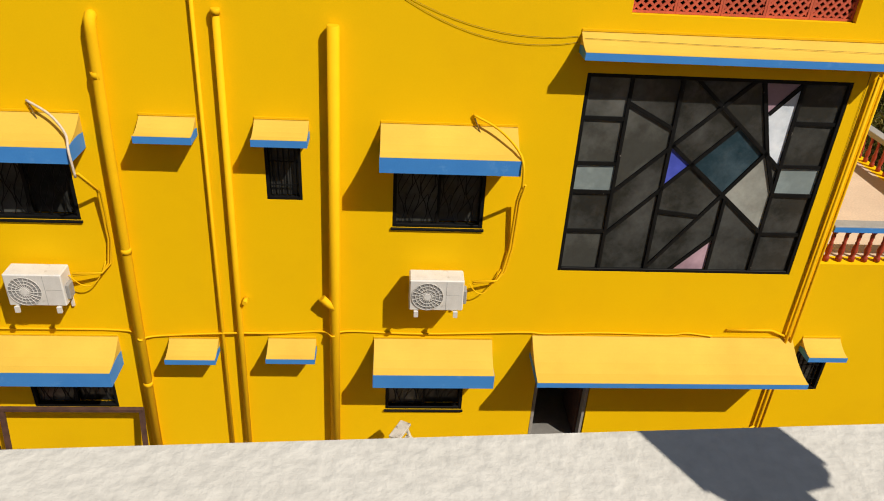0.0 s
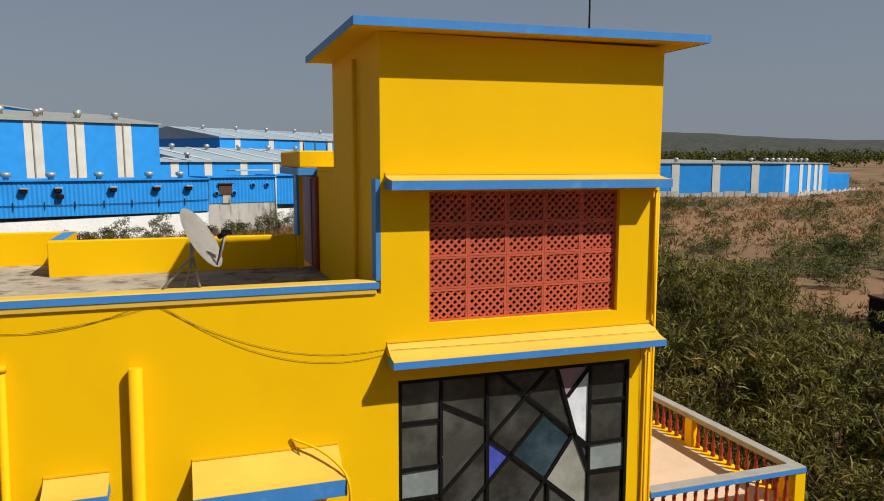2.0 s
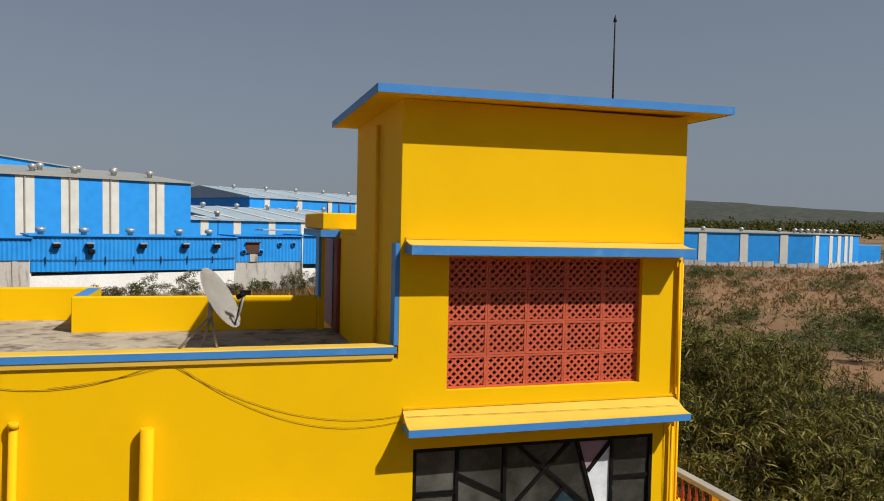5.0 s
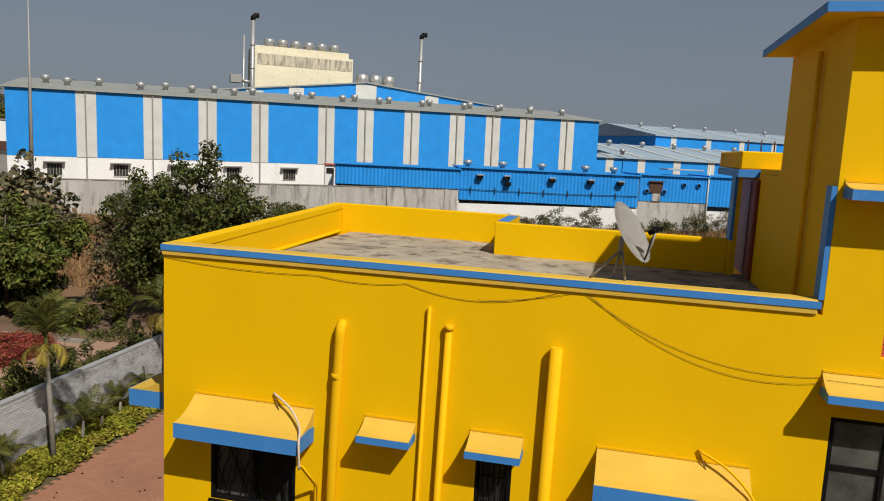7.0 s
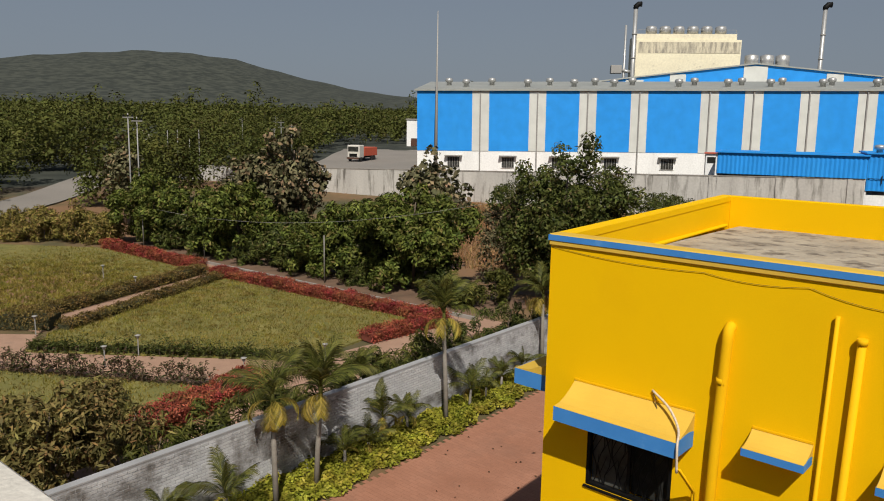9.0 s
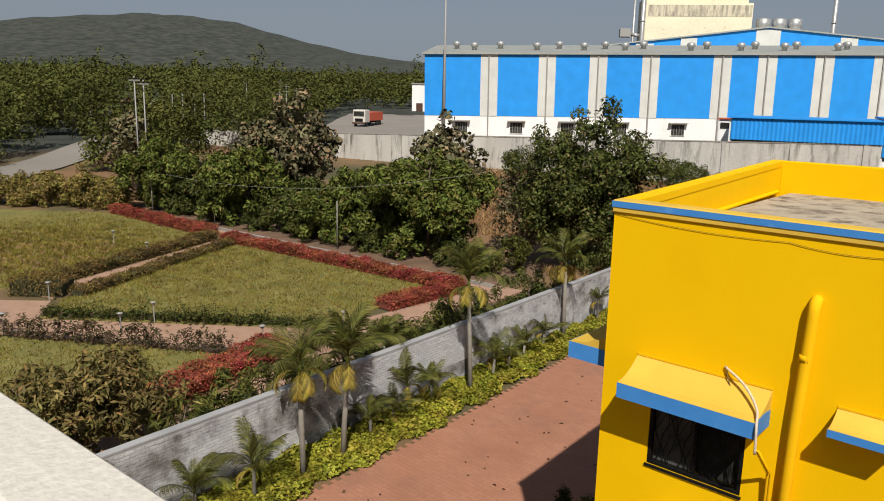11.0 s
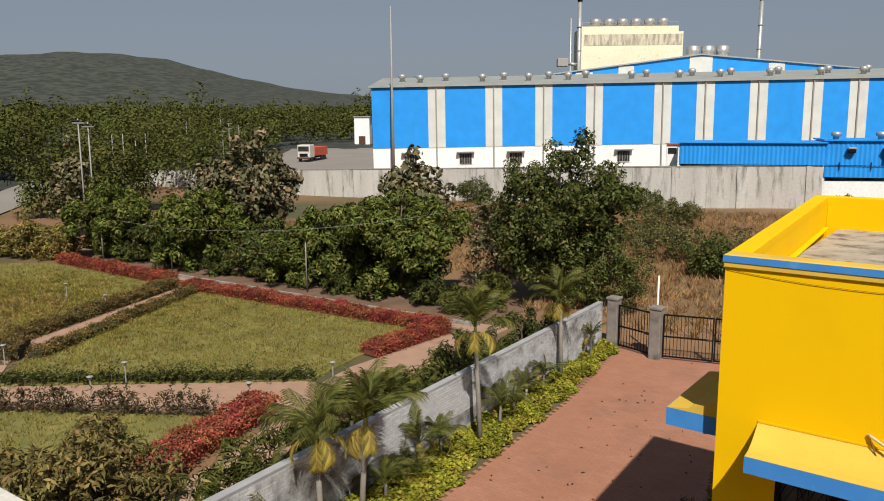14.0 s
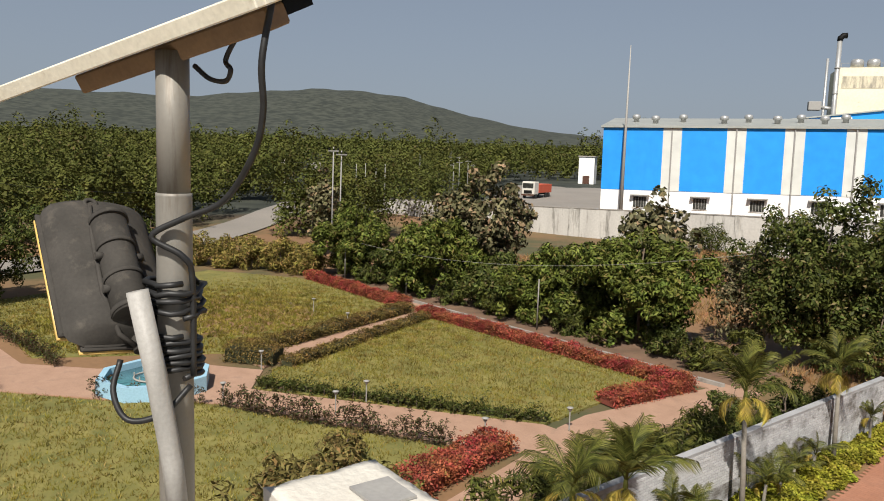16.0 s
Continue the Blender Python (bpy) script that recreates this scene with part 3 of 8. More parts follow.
SHADES = [(-5.13, -3.385, 6.23, 5.99, 5.79, 0.52), (0.27, 2.0, 6.23, 5.99, 5.79, 0.52), (-2.68, -2.0, 6.23, 6.09, 6.0, 0.33), (-1.29, -0.62, 6.23, 6.09, 6.0, 0.33),
          (-5.2, -3.47, 2.86, 2.60, 2.36, 0.52), (0.21, 1.96, 2.88, 2.61, 2.38, 0.52), (-2.75, -2.05, 2.84, 2.70, 2.62, 0.33), (-1.33, -0.64, 2.86, 2.73, 2.65, 0.33),
          (2.56, 6.58, 2.97, 2.66, 2.58, 0.72), (6.74, 7.34, 2.98, 2.84, 2.76, 0.31), (2.64, 6.54, 7.46, 7.30, 7.21, 0.34), (2.63, 6.54, 9.57, 9.51, 9.40, 0.34)]
for row in SHADES:
    sunshade(*row)


def side_shade(y0, y1, back, top, bottom, depth):
    """Sunshade on the side wall."""
    x = FX0 - 0.01
    curve = [(x - depth * k, top + (back - top) * (1 - k) ** 1.9) for k in (0, 0.1, 0.3, 0.6, 1.0)]
    ob = part("side_sunshade", extrude_profile([(x + 0.03, bottom + 0.02), (x + 0.03, back), *curve, (x - depth, bottom)], "y", y0, y1), YELLOW_FADED, house)
    part("fascia", boxes((x - depth - 0.006, x - 0.002, y0 - 0.006, y0 - 0.001, bottom - 0.003, top), (x - depth - 0.006, x - depth - 0.001, y0, y1, bottom - 0.003, top)), BLUE, ob)


side_shade(0.26, 2.05, 6.32, 6.06, 5.82, 0.72)
side_shade(0.18, 2.0, 2.86, 2.60, 2.36, 0.72)


def grille_window(x0, x1, z0, z1):
    """Black steel window: frame, sill, glass and a wavy ornamental grille."""
    y = 0.06
    fr = part("window", boxes((x0 + 0.003, x0 + 0.05, y - 0.055, y + 0.03, z0 + 0.003, z1 - 0.003), (x1 - 0.05, x1 - 0.003, y - 0.055, y + 0.03, z0 + 0.003, z1 - 0.003),
                              (x0 + 0.051, x1 - 0.051, y - 0.055, y + 0.03, z1 - 0.05, z1 - 0.003), (x0 + 0.051, x1 - 0.051, y - 0.055, y + 0.03, z0 + 0.003, z0 + 0.05), bevel=0.004), BLACK_METAL, house, "black steel window with ornamental grille")
    xm = (x0 + x1) / 2
    part("sill", boxes((x0 - 0.02, x1 + 0.02, -0.03, 0.004, z0 - 0.035, z0 - 0.002), bevel=0.004), BLACK_METAL, fr)
    part("mullion", boxes((xm - 0.02, xm + 0.02, y - 0.02, y + 0.02, z0 + 0.051, z1 - 0.051)), BLACK_METAL, fr)
    for a, b, off in ((x0 + 0.052, xm - 0.021, 0.0), (xm + 0.021, x1 - 0.052, 0.03)):
        part("pane", boxes((a, b, y + 0.03 + off, y + 0.036 + off, z0 + 0.052, z1 - 0.052)), GLASS_DARK if off else GLASS_SMOKE, fr)
    bm = bmesh.new()
    n = max(3, int((x1 - x0) / 0.11))
    for k in range(n):
        u = x0 + 0.06 + (x1 - x0 - 0.12) * (k + 0.5) / n
        pts = [(u + 0.05 * math.sin(q * 1.3 + k * 2.1), y - 0.02, z0 + 0.06 + (z1 - z0 - 0.12) * q / 6) for q in range(7)]
        for a, b in zip(pts, pts[1:]):
            bar(bm, a, b, 0.011)
        if k < n - 1:
            bar(bm, pts[1], (pts[3][0] + 0.1, y - 0.02, pts[3][2]), 0.009)
            bar(bm, pts[3], (pts[5][0] + 0.1, y - 0.02, pts[5][2]), 0.009)
    part("grille", bm, BLACK_METAL, fr)
    # board added behind the glass in the shaded room colour
    part("dark_backing", boxes((x0 + 0.01, x1 - 0.01, T + 0.01, T + 0.05, z0, z1)), WALL_INNER, fr)


def bar_window(x0, x1, z0, z1):
    """Small window with upright bars."""
    y = 0.05
    fr = part("window", boxes((x0 + 0.003, x0 + 0.04, y - 0.045, y + 0.03, z0 + 0.003, z1 - 0.003), (x1 - 0.04, x1 - 0.003, y - 0.045, y + 0.03, z0 + 0.003, z1 - 0.003),
                              (x0 + 0.041, x1 - 0.041, y - 0.045, y + 0.03, z1 - 0.04, z1 - 0.003), (x0 + 0.041, x1 - 0.041, y - 0.045, y + 0.03, z0 + 0.003, z0 + 0.04)), BLACK_METAL, house, "small black barred window")
    for k in range(5):
        u = x0 + 0.05 + (x1 - x0 - 0.1) * (k + 0.5) / 5
        bm = bmesh.new()
        bar(bm, (u, y - 0.01, z0 + 0.04), (u, y - 0.01, z1 - 0.04), 0.012)
        part("bar", bm, BLACK_METAL, fr)
    for z in (z0 + 0.2, z1 - 0.3):
        bm = bmesh.new()
        bar(bm, (x0 + 0.04, y - 0.012, z), (x1 - 0.04, y - 0.012, z), 0.012)
        part("cross_bar", bm, BLACK_METAL, fr)
    part("pane", boxes((x0 + 0.041, x1 - 0.041, y + 0.04, y + 0.046, z0 + 0.041, z1 - 0.041)), GLASS_DARK, fr)


for k in ("w0", "w3", "g0", "g3"):
    grille_window(*HOLES[k])
bar_window(*HOLES["vent"])
bar_window(*HOLES["w5"])


# the large leaded window of the stair: bars as lines in window units (u to the right, v down)
def big_window(x0, x1, z0, z1):
    W, H = x1 - x0, z1 - z0
    def P(u, v):
        return x0 + u * W, z1 - v * H
    y = 0.035
    fr = part("stair_window", boxes((x0 + 0.002, x0 + 0.05, 0.004, 0.08, z0 + 0.002, z1 - 0.002), bevel=0.005), BLACK_METAL, house, "large stair window of dark glass pieces in a black steel frame")
    for row in ((x1 - 0.05, x1 - 0.002, 0.004, 0.08, z0 + 0.002, z1 - 0.002), (x0 + 0.051, x1 - 0.051, 0.004, 0.08, z1 - 0.05, z1 - 0.002), (x0 + 0.051, x1 - 0.051, 0.004, 0.08, z0 + 0.002, z0 + 0.05)):
        part("frame_bar", boxes(row, bevel=0.005), BLACK_METAL, fr)
    L = [((0.172, 0), (0.172, 1)), ((0.362, 0), (0.37, 1)), ((0.82, 0), (0.82, 1))]
    L += [((0, v), (0.172, v)) for v in (0.205, 0.423, 0.567, 0.775)] + [((0.82, v), (1, v)) for v in (0.20, 0.413, 0.561, 0.773)]
    L += [((0.40, 0), (0.82, 0.426)), ((0.646, 0), (0.174, 0.565)), ((0.614, 0.227), (0.174, 0.79)), ((0.372, 0.322), (0.82, 0.766)), ((0.752, 0.345), (0.371, 0.979)),
          ((0.634, 0.59), (0.634, 1)), ((0.634, 0.79), (0.465, 1)), ((0.662, 0), (0.752, 0.345)), ((0.752, 0.345), (0.82, 0.55)), ((0.715, 0.162), (0.82, 0.018)),
          ((0.174, 0.13), (0.366, 0.248)), ((0.368, 0.659), (0.54, 0.684))]
    polys = [[(0, 0), (1, 0), (1, 1), (0, 1)]]
    for a, b in L:
        nx, ny = -(b[1] - a[1]), b[0] - a[0]
        dx, dy = b[0] - a[0], b[1] - a[1]
        ll = math.hypot(dx, dy)
        out = []
        for p in polys:
            s = [nx * (q[0] - a[0]) + ny * (q[1] - a[1]) for q in p]
            if min(s) > -1e-6 or max(s) < 1e-6:
                out.append(p)
                continue
            A, B, cuts = [], [], []
            for i, q in enumerate(p):
                r, sq, sr = p[(i + 1) % len(p)], s[i], s[(i + 1) % len(p)]
                if sq >= -1e-9:
                    A.append(q)
                if sq <= 1e-9:
                    B.append(q)
                if sq * sr < -1e-12:
                    k = sq / (sq - sr)
                    c = (q[0] + (r[0] - q[0]) * k, q[1] + (r[1] - q[1]) * k)
                    A.append(c)
                    B.append(c)
                    cuts.append(c)
                elif abs(sq) <= 1e-9:
                    cuts.append(q)
            if len(cuts) < 2:
                out.append(p)
                continue
            t = sorted(((c[0] - a[0]) * dx + (c[1] - a[1]) * dy) / ll for c in cuts)
            cover = max(0, min(t[-1], ll) - max(t[0], 0)) / max(t[-1] - t[0], 1e-6)
            out += [A, B] if cover > 0.5 and len(A) > 2 and len(B) > 2 else [p]
        polys = out
    for a, b in L:
        (ax, az), (bx, bz) = P(*a), P(*b)
        bm = bmesh.new()
        bar(bm, (ax, 0.04, az), (bx, 0.04, bz), 0.045, 0.05)
        part("bar", bm, BLACK_METAL, fr)
    rng = random.Random(3)
    for p in polys:
        cx, cy = sum(q[0] for q in p) / len(p), sum(q[1] for q in p) / len(p)
        # paler glass at the upper left stands in for a reflection
        mt = GLASS_SMOKE if rng.random() < 0.3 or (cx < 0.3 and 0.2 < cy < 0.4) else GLASS_DARK
        if (cx < 0.172 or cx > 0.82) and 0.42 < cy < 0.565:
            mt = GLASS_TEAL
        elif 0.66 < cx < 0.82 and cy < 0.09:
            mt = GLASS_PINK
        elif 0.735 < cx < 0.82 and 0.1 < cy < 0.36:
            mt = GLASS_WHITE
        elif 0.46 < cx < 0.64 and cy > 0.86:
            mt = GLASS_PINK
        elif math.hypot(cx - 0.393, cy - 0.405) < 0.04:
            mt = GLASS_BLUE
        elif math.hypot(cx - 0.753, cy - 0.52) < 0.03:
            mt = GLASS_CREAM
        elif math.hypot(cx - 0.613, cy - 0.389) < 0.04:
            mt = GLASS_AQUA
        bm = bmesh.new()
        tilt = rng.uniform(-0.004, 0.004)
        a = [bm.verts.new((P(*q)[0], 0.042 + tilt * (q[0] - cx) * 20, P(*q)[1])) for q in p]
        b = [bm.verts.new((P(*q)[0], 0.047 + tilt * (q[0] - cx) * 20, P(*q)[1])) for q in p]
        bm.faces.new(a)
        bm.faces.new(b[::-1])
        for i in range(len(p)):
            bm.faces.new((a[i], b[i], b[(i + 1) % len(p)], a[(i + 1) % len(p)]))
        part("pane", bm, mt, fr)


big_window(*HOLES["big"])


# pierced screen of moulded blocks
def jali_block(w, h):
    bm = bmesh.new()
    e, d = 0.028, 0.06
    for r in ((0, w, 0, d, 0, e), (0, w, 0, d, h - e, h), (0, e, 0, d, e, h - e), (w - e, w, 0, d, e, h - e)):
        box(bm, *r)
    iw, ih, pitch = w - 2 * e, h - 2 * e, 0.104
    for sgn in (1, -1):
        k = -iw - ih
        while k < iw + ih:
            # line u*sgn - v = k clipped to the inner rectangle
            pts = []
            for u in (0, iw):
                v = (u if sgn > 0 else iw - u) - k
                if 0 <= v <= ih:
                    pts.append((u, v))
            for v in (0, ih):
                u = v + k
                u = u if sgn > 0 else iw - u
                if 0 < u < iw:
                    pts.append((u, v))
            if len(pts) >= 2 and math.dist(pts[0], pts[1]) > 0.03:
                a, b = pts[:2]
                y = 0.018 if sgn > 0 else 0.026
                bar(bm, (e + a[0], y, e + a[1]), (e + b[0], y, e + b[1]), 0.025, 0.03)
            k += pitch
    me = bpy.data.meshes.new("block")
    bm.to_mesh(me)
    bm.free()
    me.materials.append(RED)
    return me


jx0, jx1, jz0, jz1 = JALI
jali = part("pierced_screen", boxes((jx0 + 0.001, jx1 - 0.001, 0.135, 0.15, jz0 + 0.001, jz0 + 0.02), (jx0 + 0.001, jx1 - 0.001, 0.135, 0.15, jz1 - 0.02, jz1 - 0.001)), RED, house, "brick-red pierced screen of moulded blocks")
bw, bh = (jx1 - jx0 - 0.004) / 5, (jz1 - jz0 - 0.004) / 4
jb = jali_block(bw - 0.004, bh - 0.004)
for i in range(5):
    for j in range(4):
        ob = part("block", jb, None, jali)
        ob.location = (jx0 + 0.004 + i * bw, 0.075, jz0 + 0.004 + j * bh)

# entrance door, steps
dr = part("entrance_door", boxes((2.72, 2.77, 0.02, 0.16, 0.78, 2.85), (3.54, 3.59, 0.02, 0.16, 0.78, 2.85), (2.771, 3.539, 0.02, 0.16, 2.79, 2.85), bevel=0.004), CONCRETE, house, "grey stone door frame, door standing open")
part("leaf", boxes((3.50, 3.538, 0.17, 1.0, 0.80, 2.78), bevel=0.004), RUST, dr, "dark door leaf opened inwards")
part("hall_floor", boxes((2.6, 6.3, T + 0.002, 3.2, 0.55, 0.775)), STEP_STONE, house)
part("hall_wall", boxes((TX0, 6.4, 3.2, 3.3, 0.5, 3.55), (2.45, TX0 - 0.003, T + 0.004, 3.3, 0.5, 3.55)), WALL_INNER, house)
for k in range(4):
    part("step", boxes((2.56, 3.72, -0.42 - 0.30 * k, -0.003 if k == 0 else -0.12 - 0.30 * k, 0.0 if k == 3 else -0.0, 0.77 - 0.195 * k), bevel=0.006), STEP_STONE, house, "grey stone step")
part("threshold", boxes((2.771, 3.539, -0.001, T + 0.001, 0.784, 0.792)), STEP_STONE, house, "grey stone threshold")
part("step_side", boxes((2.50, 2.557, -0.43, -0.004, 0, 0.765), (2.50, 2.557, -1.3, -0.431, 0, 0.56)), YELLOW, house)


# pipes on the wall
def pipe(pts, r, name="drain_pipe", mt=None):
    return part(name, tube(pts, r, 10), mt or YELLOW_TRIM, house, "yellow painted pipe")


p1 = pipe([(-3.18, -0.075, 0.0), (-3.08, -0.075, 5.9), (-3.036, -0.075, 7.22), (-3.033, -0.074, 7.31), (-3.032, -0.055, 7.38), (-3.03, -0.02, 7.41), (-3.03, 0.03, 7.415)], 0.068)
for z in (2.0, 4.3, 6.7):
    part("collar", tube([(-3.18 + z * 0.0177, -0.075, z), (-3.18 + (z + 0.08) * 0.0177, -0.075, z + 0.08)], 0.0705, 14), YELLOW_TRIM, p1)
pipe([(-2.02, -0.045, 0.05), (-1.88, -0.045, 7.76)], 0.024)
p3 = pipe([(-1.77, -0.055, 0.0), (-1.62, -0.055, 7.50)], 0.045)
part("cowl", tube([(-1.62, -0.055, 7.49), (-1.62, -0.055, 7.56)], 0.055, 10), YELLOW_TRIM, p3)
p4 = pipe([(-0.40, -0.09, 0.0), (-0.29, -0.09, 7.43)], 0.074)
part("branch", tube([(-0.33, -0.1, 3.45), (-0.42, -0.13, 3.55), (-0.52, -0.13, 3.66)], 0.055, 10), YELLOW_TRIM, p4)
pipe([(-2.94, -0.09, 0.0), (-2.94, -0.09, 0.5)], 0.055, "stub_pipe")
pipe([(-0.52, -0.09, 0.0), (-0.52, -0.09, 0.55)], 0.055, "stub_pipe")
pipe([(7.18, -0.1, 0.0), (7.18, -0.1, 0.68)], 0.075, "stub_pipe")
pipe([(-1.72, -0.07, 0.26), (-1.84, -0.1, 0.33), (-1.86, -0.1, 0.42)], 0.035, "stub_pipe")
pipe([(-1.60, 0.0, 3.55), (-1.60, -0.13, 3.55)], 0.035, "stub_pipe")
pipe([(6.46, -0.05, 0.05), (6.46, -0.05, 7.05)], 0.022)
pipe([(6.54, -0.045, 0.05), (6.54, -0.045, 9.3)], 0.019)
pipe([(6.50, -0.045, 7.6), (6.50, -0.045, 9.35)], 0.02)
pipe(eased([(-5.6, -0.02, 2.98), (-4.4, -0.02, 2.99), (-3.3, -0.02, 2.97), (-3.12, -0.15, 2.90), (-2.95, -0.02, 2.88), (-1.9, -0.06, 2.98), (-1.2, -0.02, 2.96), (-0.55, -0.02, 3.0), (-0.38, -0.17, 3.02), (-0.2, -0.02, 3.01), (0.9, -0.02, 2.98), (2.4, -0.02, 3.03), (2.75, -0.02, 3.01), (3.6, -0.02, 3.04), (4.6, -0.02, 3.02), (4.9, -0.02, 3.05), (5.3, -0.02, 3.0)], 5), 0.014, "water_pipe")
pipe([(5.5, -0.02, 3.12), (6.2, -0.02, 3.12), (6.44, -0.03, 3.02)], 0.018, "water_pipe")
pipe([(TX0 - 0.05, 1.2, 7.757), (TX0 - 0.05, 1.2, 11.1)], 0.03)
# tap stand of bent pipes
bm = bmesh.new()
for a, b in (((5.95, -0.3, 0), (6.02, -0.3, 1.25)), ((6.02, -0.3, 1.25), (6.4, -0.1, 1.25)), ((6.15, -0.3, 0), (6.12, -0.3, 0.9)), ((6.02, -0.3, 1.2), (6.3, -0.3, 0.3)), ((6.05, -0.3, 0.4), (6.4, -0.25, 0.95)),
             ((6.3, -0.28, 0), (6.32, -0.28, 1.0)), ((6.25, -0.28, 0.95), (6.45, -0.28, 0.95))):
    bar(bm, a, b, 0.018, seg=6)
tagged(part("tap_stand", bm, YELLOW_TRIM), "yellow painted stand of bent water pipes", "pipe stand")


# cables along the parapet
WALL_CABLE = surface("paint_spattered_cable", (0.20, 0.12, 0.02), (0.10, 0.06, 0.015), 20, 0.7, 0.02)
def cable(pts, r=0.007, mt=None):
    part("cable", tube(pts, r * 0.6, 5), mt or WALL_CABLE, house, "thin cable on the wall")


cable(sag((-5.6, -0.012, 8.08), (-3.4, -0.012, 8.02), 0.05) + sag((-3.4, -0.012, 8.02), (-2.2, -0.012, 8.02), 0.05) + sag((-2.2, -0.012, 8.02), (-0.3, -0.012, 8.09), 0.17), 0.005)
cable(sag((-1.3, -0.012, 7.90), (-0.15, -0.012, 8.09), 0.03), 0.004)
cable(sag((0.0, -0.012, 8.09), (2.62, -0.012, 7.40), 0.26, 14), 0.004)
cable(sag((0.04, -0.012, 8.09), (2.62, -0.012, 7.33), 0.32, 14), 0.004)
cable([(2.66, -0.10, 7.40), (4.2, -0.13, 7.385), (6.5, -0.16, 7.375)], 0.004)
cable(sag((6.35, -0.01, 7.2), (6.4, -0.01, 4.3), -0.0), 0.005)


def line_set(x, z_top, z_bot, side):
    """Wrapped refrigerant lines from the wall down to an outdoor unit."""
    part("hose", tube(eased([(x - 0.60, -0.02, z_top + 0.40), (x - 0.3, -0.16, z_top + 0.28), (x - 0.08, -0.35, z_top + 0.12), (x, -0.54, z_top - 0.02), (x + 0.02, -0.55, z_top - 0.35)]), 0.016, 8), side, house, "wrapped hose")
    part("hose", tube(eased([(x - 0.58, -0.03, z_top + 0.36), (x - 0.45, -0.1, z_top + 0.12), (x - 0.2, -0.3, z_top + 0.02), (x - 0.03, -0.52, z_top - 0.02)]), 0.008, 6), WALL_CABLE, house)
    for o in (0.0, 0.035):
        part("hose", tube([(x + 0.02 + o, -0.545, z_top - 0.3), (x + 0.05 + o, -0.1, z_top - 0.75), (x + 0.04 + o, -0.04, z_top - 1.5), (x - 0.02 + o, -0.04, z_bot + 0.12), (x - 0.1, -0.1, z_bot), (x - 0.45, -0.2, z_bot + 0.01 + o)], 0.014, 6), YELLOW_TRIM, house)
    part("hose", tube(sag((x - 0.5, -0.2, z_bot + 0.02), (x - 0.05, -0.04, z_bot + 0.15), 0.28), 0.008, 5), YELLOW_TRIM, house)


line_set(2.02, 5.98, 3.98, YELLOW_TRIM)
line_set(-3.36, 5.98, 4.0, WIRE_TAPE)

# roof terrace rail
part("terrace_floor", boxes((TX1 + 0.002, BX1 - T - 0.002, T + 0.002, 9.4, 4.1, 4.30)), TERRACE, house, "beige terrace floor")
PROF = [(0.045, 0), (0.045, 0.06), (0.026, 0.085), (0.040, 0.14), (0.043, 0.19), (0.024, 0.27), (0.032, 0.29), (0.022, 0.31), (0.030, 0.40), (0.024, 0.44), (0.042, 0.46), (0.042, 0.50)]
bl = bpy.data.meshes.new("baluster")
bmt = lathe(PROF, 10)
bmt.to_mesh(bl)
bmt.free()
bl.materials.append(BALUSTER_RED)


def rail(name, a, b, posts, n):
    """Balustrade from a to b in plan, with posts at given shares and n balusters."""
    (ax, ay), (bx, by) = a, b
    along = (bx - ax, by - ay)
    ln = math.hypot(*along)
    ang = math.degrees(math.atan2(along[1], along[0]))
    r = part(name, boxes((0, ln, -0.10, 0.10, 4.82, 4.92), bevel=0.01), COPING, house, "terrace balustrade with red turned balusters")
    r.matrix_basis = pose(ax, ay, 0, 0, 0, ang)
    part("band", boxes((0, ln, -0.108, -0.102, 4.825, 4.90)), BLUE, r, "blue painted edge")
    for p in posts:
        part("post", boxes((p * ln - 0.1, p * ln + 0.1, -0.095, 0.095, 4.302, 4.818)), YELLOW, r)
    for k in range(n):
        u = (k + 0.5) / n
        if any(abs(u - p) * ln < 0.16 for p in posts):
            continue
        ob = part("baluster", bl, None, r)
        ob.location = (u * ln, 0, 4.31)
    return r


rail("front_rail", (6.62, 0.10), (9.52, 0.10), (0.965,), 15)
rail("side_rail", (9.42, 0.22), (9.42, 9.4), (0.01, 0.27, 0.52, 0.78, 0.99), 42)

# ---------------------------------------------------------------- site materials
PAVER = surface("red_paver", (0.355, 0.168, 0.104), (0.295, 0.132, 0.078), 0.7, 0.85, 0.25, 25, spots=(0.25, 0.125, 0.08), spot_scale=0.5, spot_edge=(0.50, 0.75), island=0.05)
PAVER_ONE = surface("red_paver_single", (0.355, 0.168, 0.104), (0.295, 0.132, 0.078), 0.7, 0.85, 0.25, 25, spots=(0.25, 0.125, 0.08), spot_scale=0.5, spot_edge=(0.50, 0.75), each=0.05)
JOINT = surface("sandy_joint", (0.27, 0.125, 0.076), (0.23, 0.105, 0.064), 2, 0.95, 0.3)
PATH_PINK = surface("pink_garden_path", (0.36, 0.225, 0.155), (0.30, 0.185, 0.125), 1.2, 0.9, 0.25, 20, spots=(0.26, 0.17, 0.12), spot_scale=1.5, spot_edge=(0.55, 0.75))
# darker spots: greener patches, with shade between tussocks painted in
LAWN = surface("patchy_lawn", (0.215, 0.185, 0.052), (0.12, 0.116, 0.030), 0.5, 0.95, 0.8, 5, spots=(0.105, 0.108, 0.028), spot_scale=0.9, spot_edge=(0.50, 0.66))
BRICK = surface("whitewashed_brick", (0.50, 0.50, 0.505), (0.28, 0.28, 0.28), 1.1, 0.9, 0.5, 18, spots=(0.13, 0.12, 0.11), spot_scale=1.2, spot_edge=(0.47, 0.62), island=0.10)
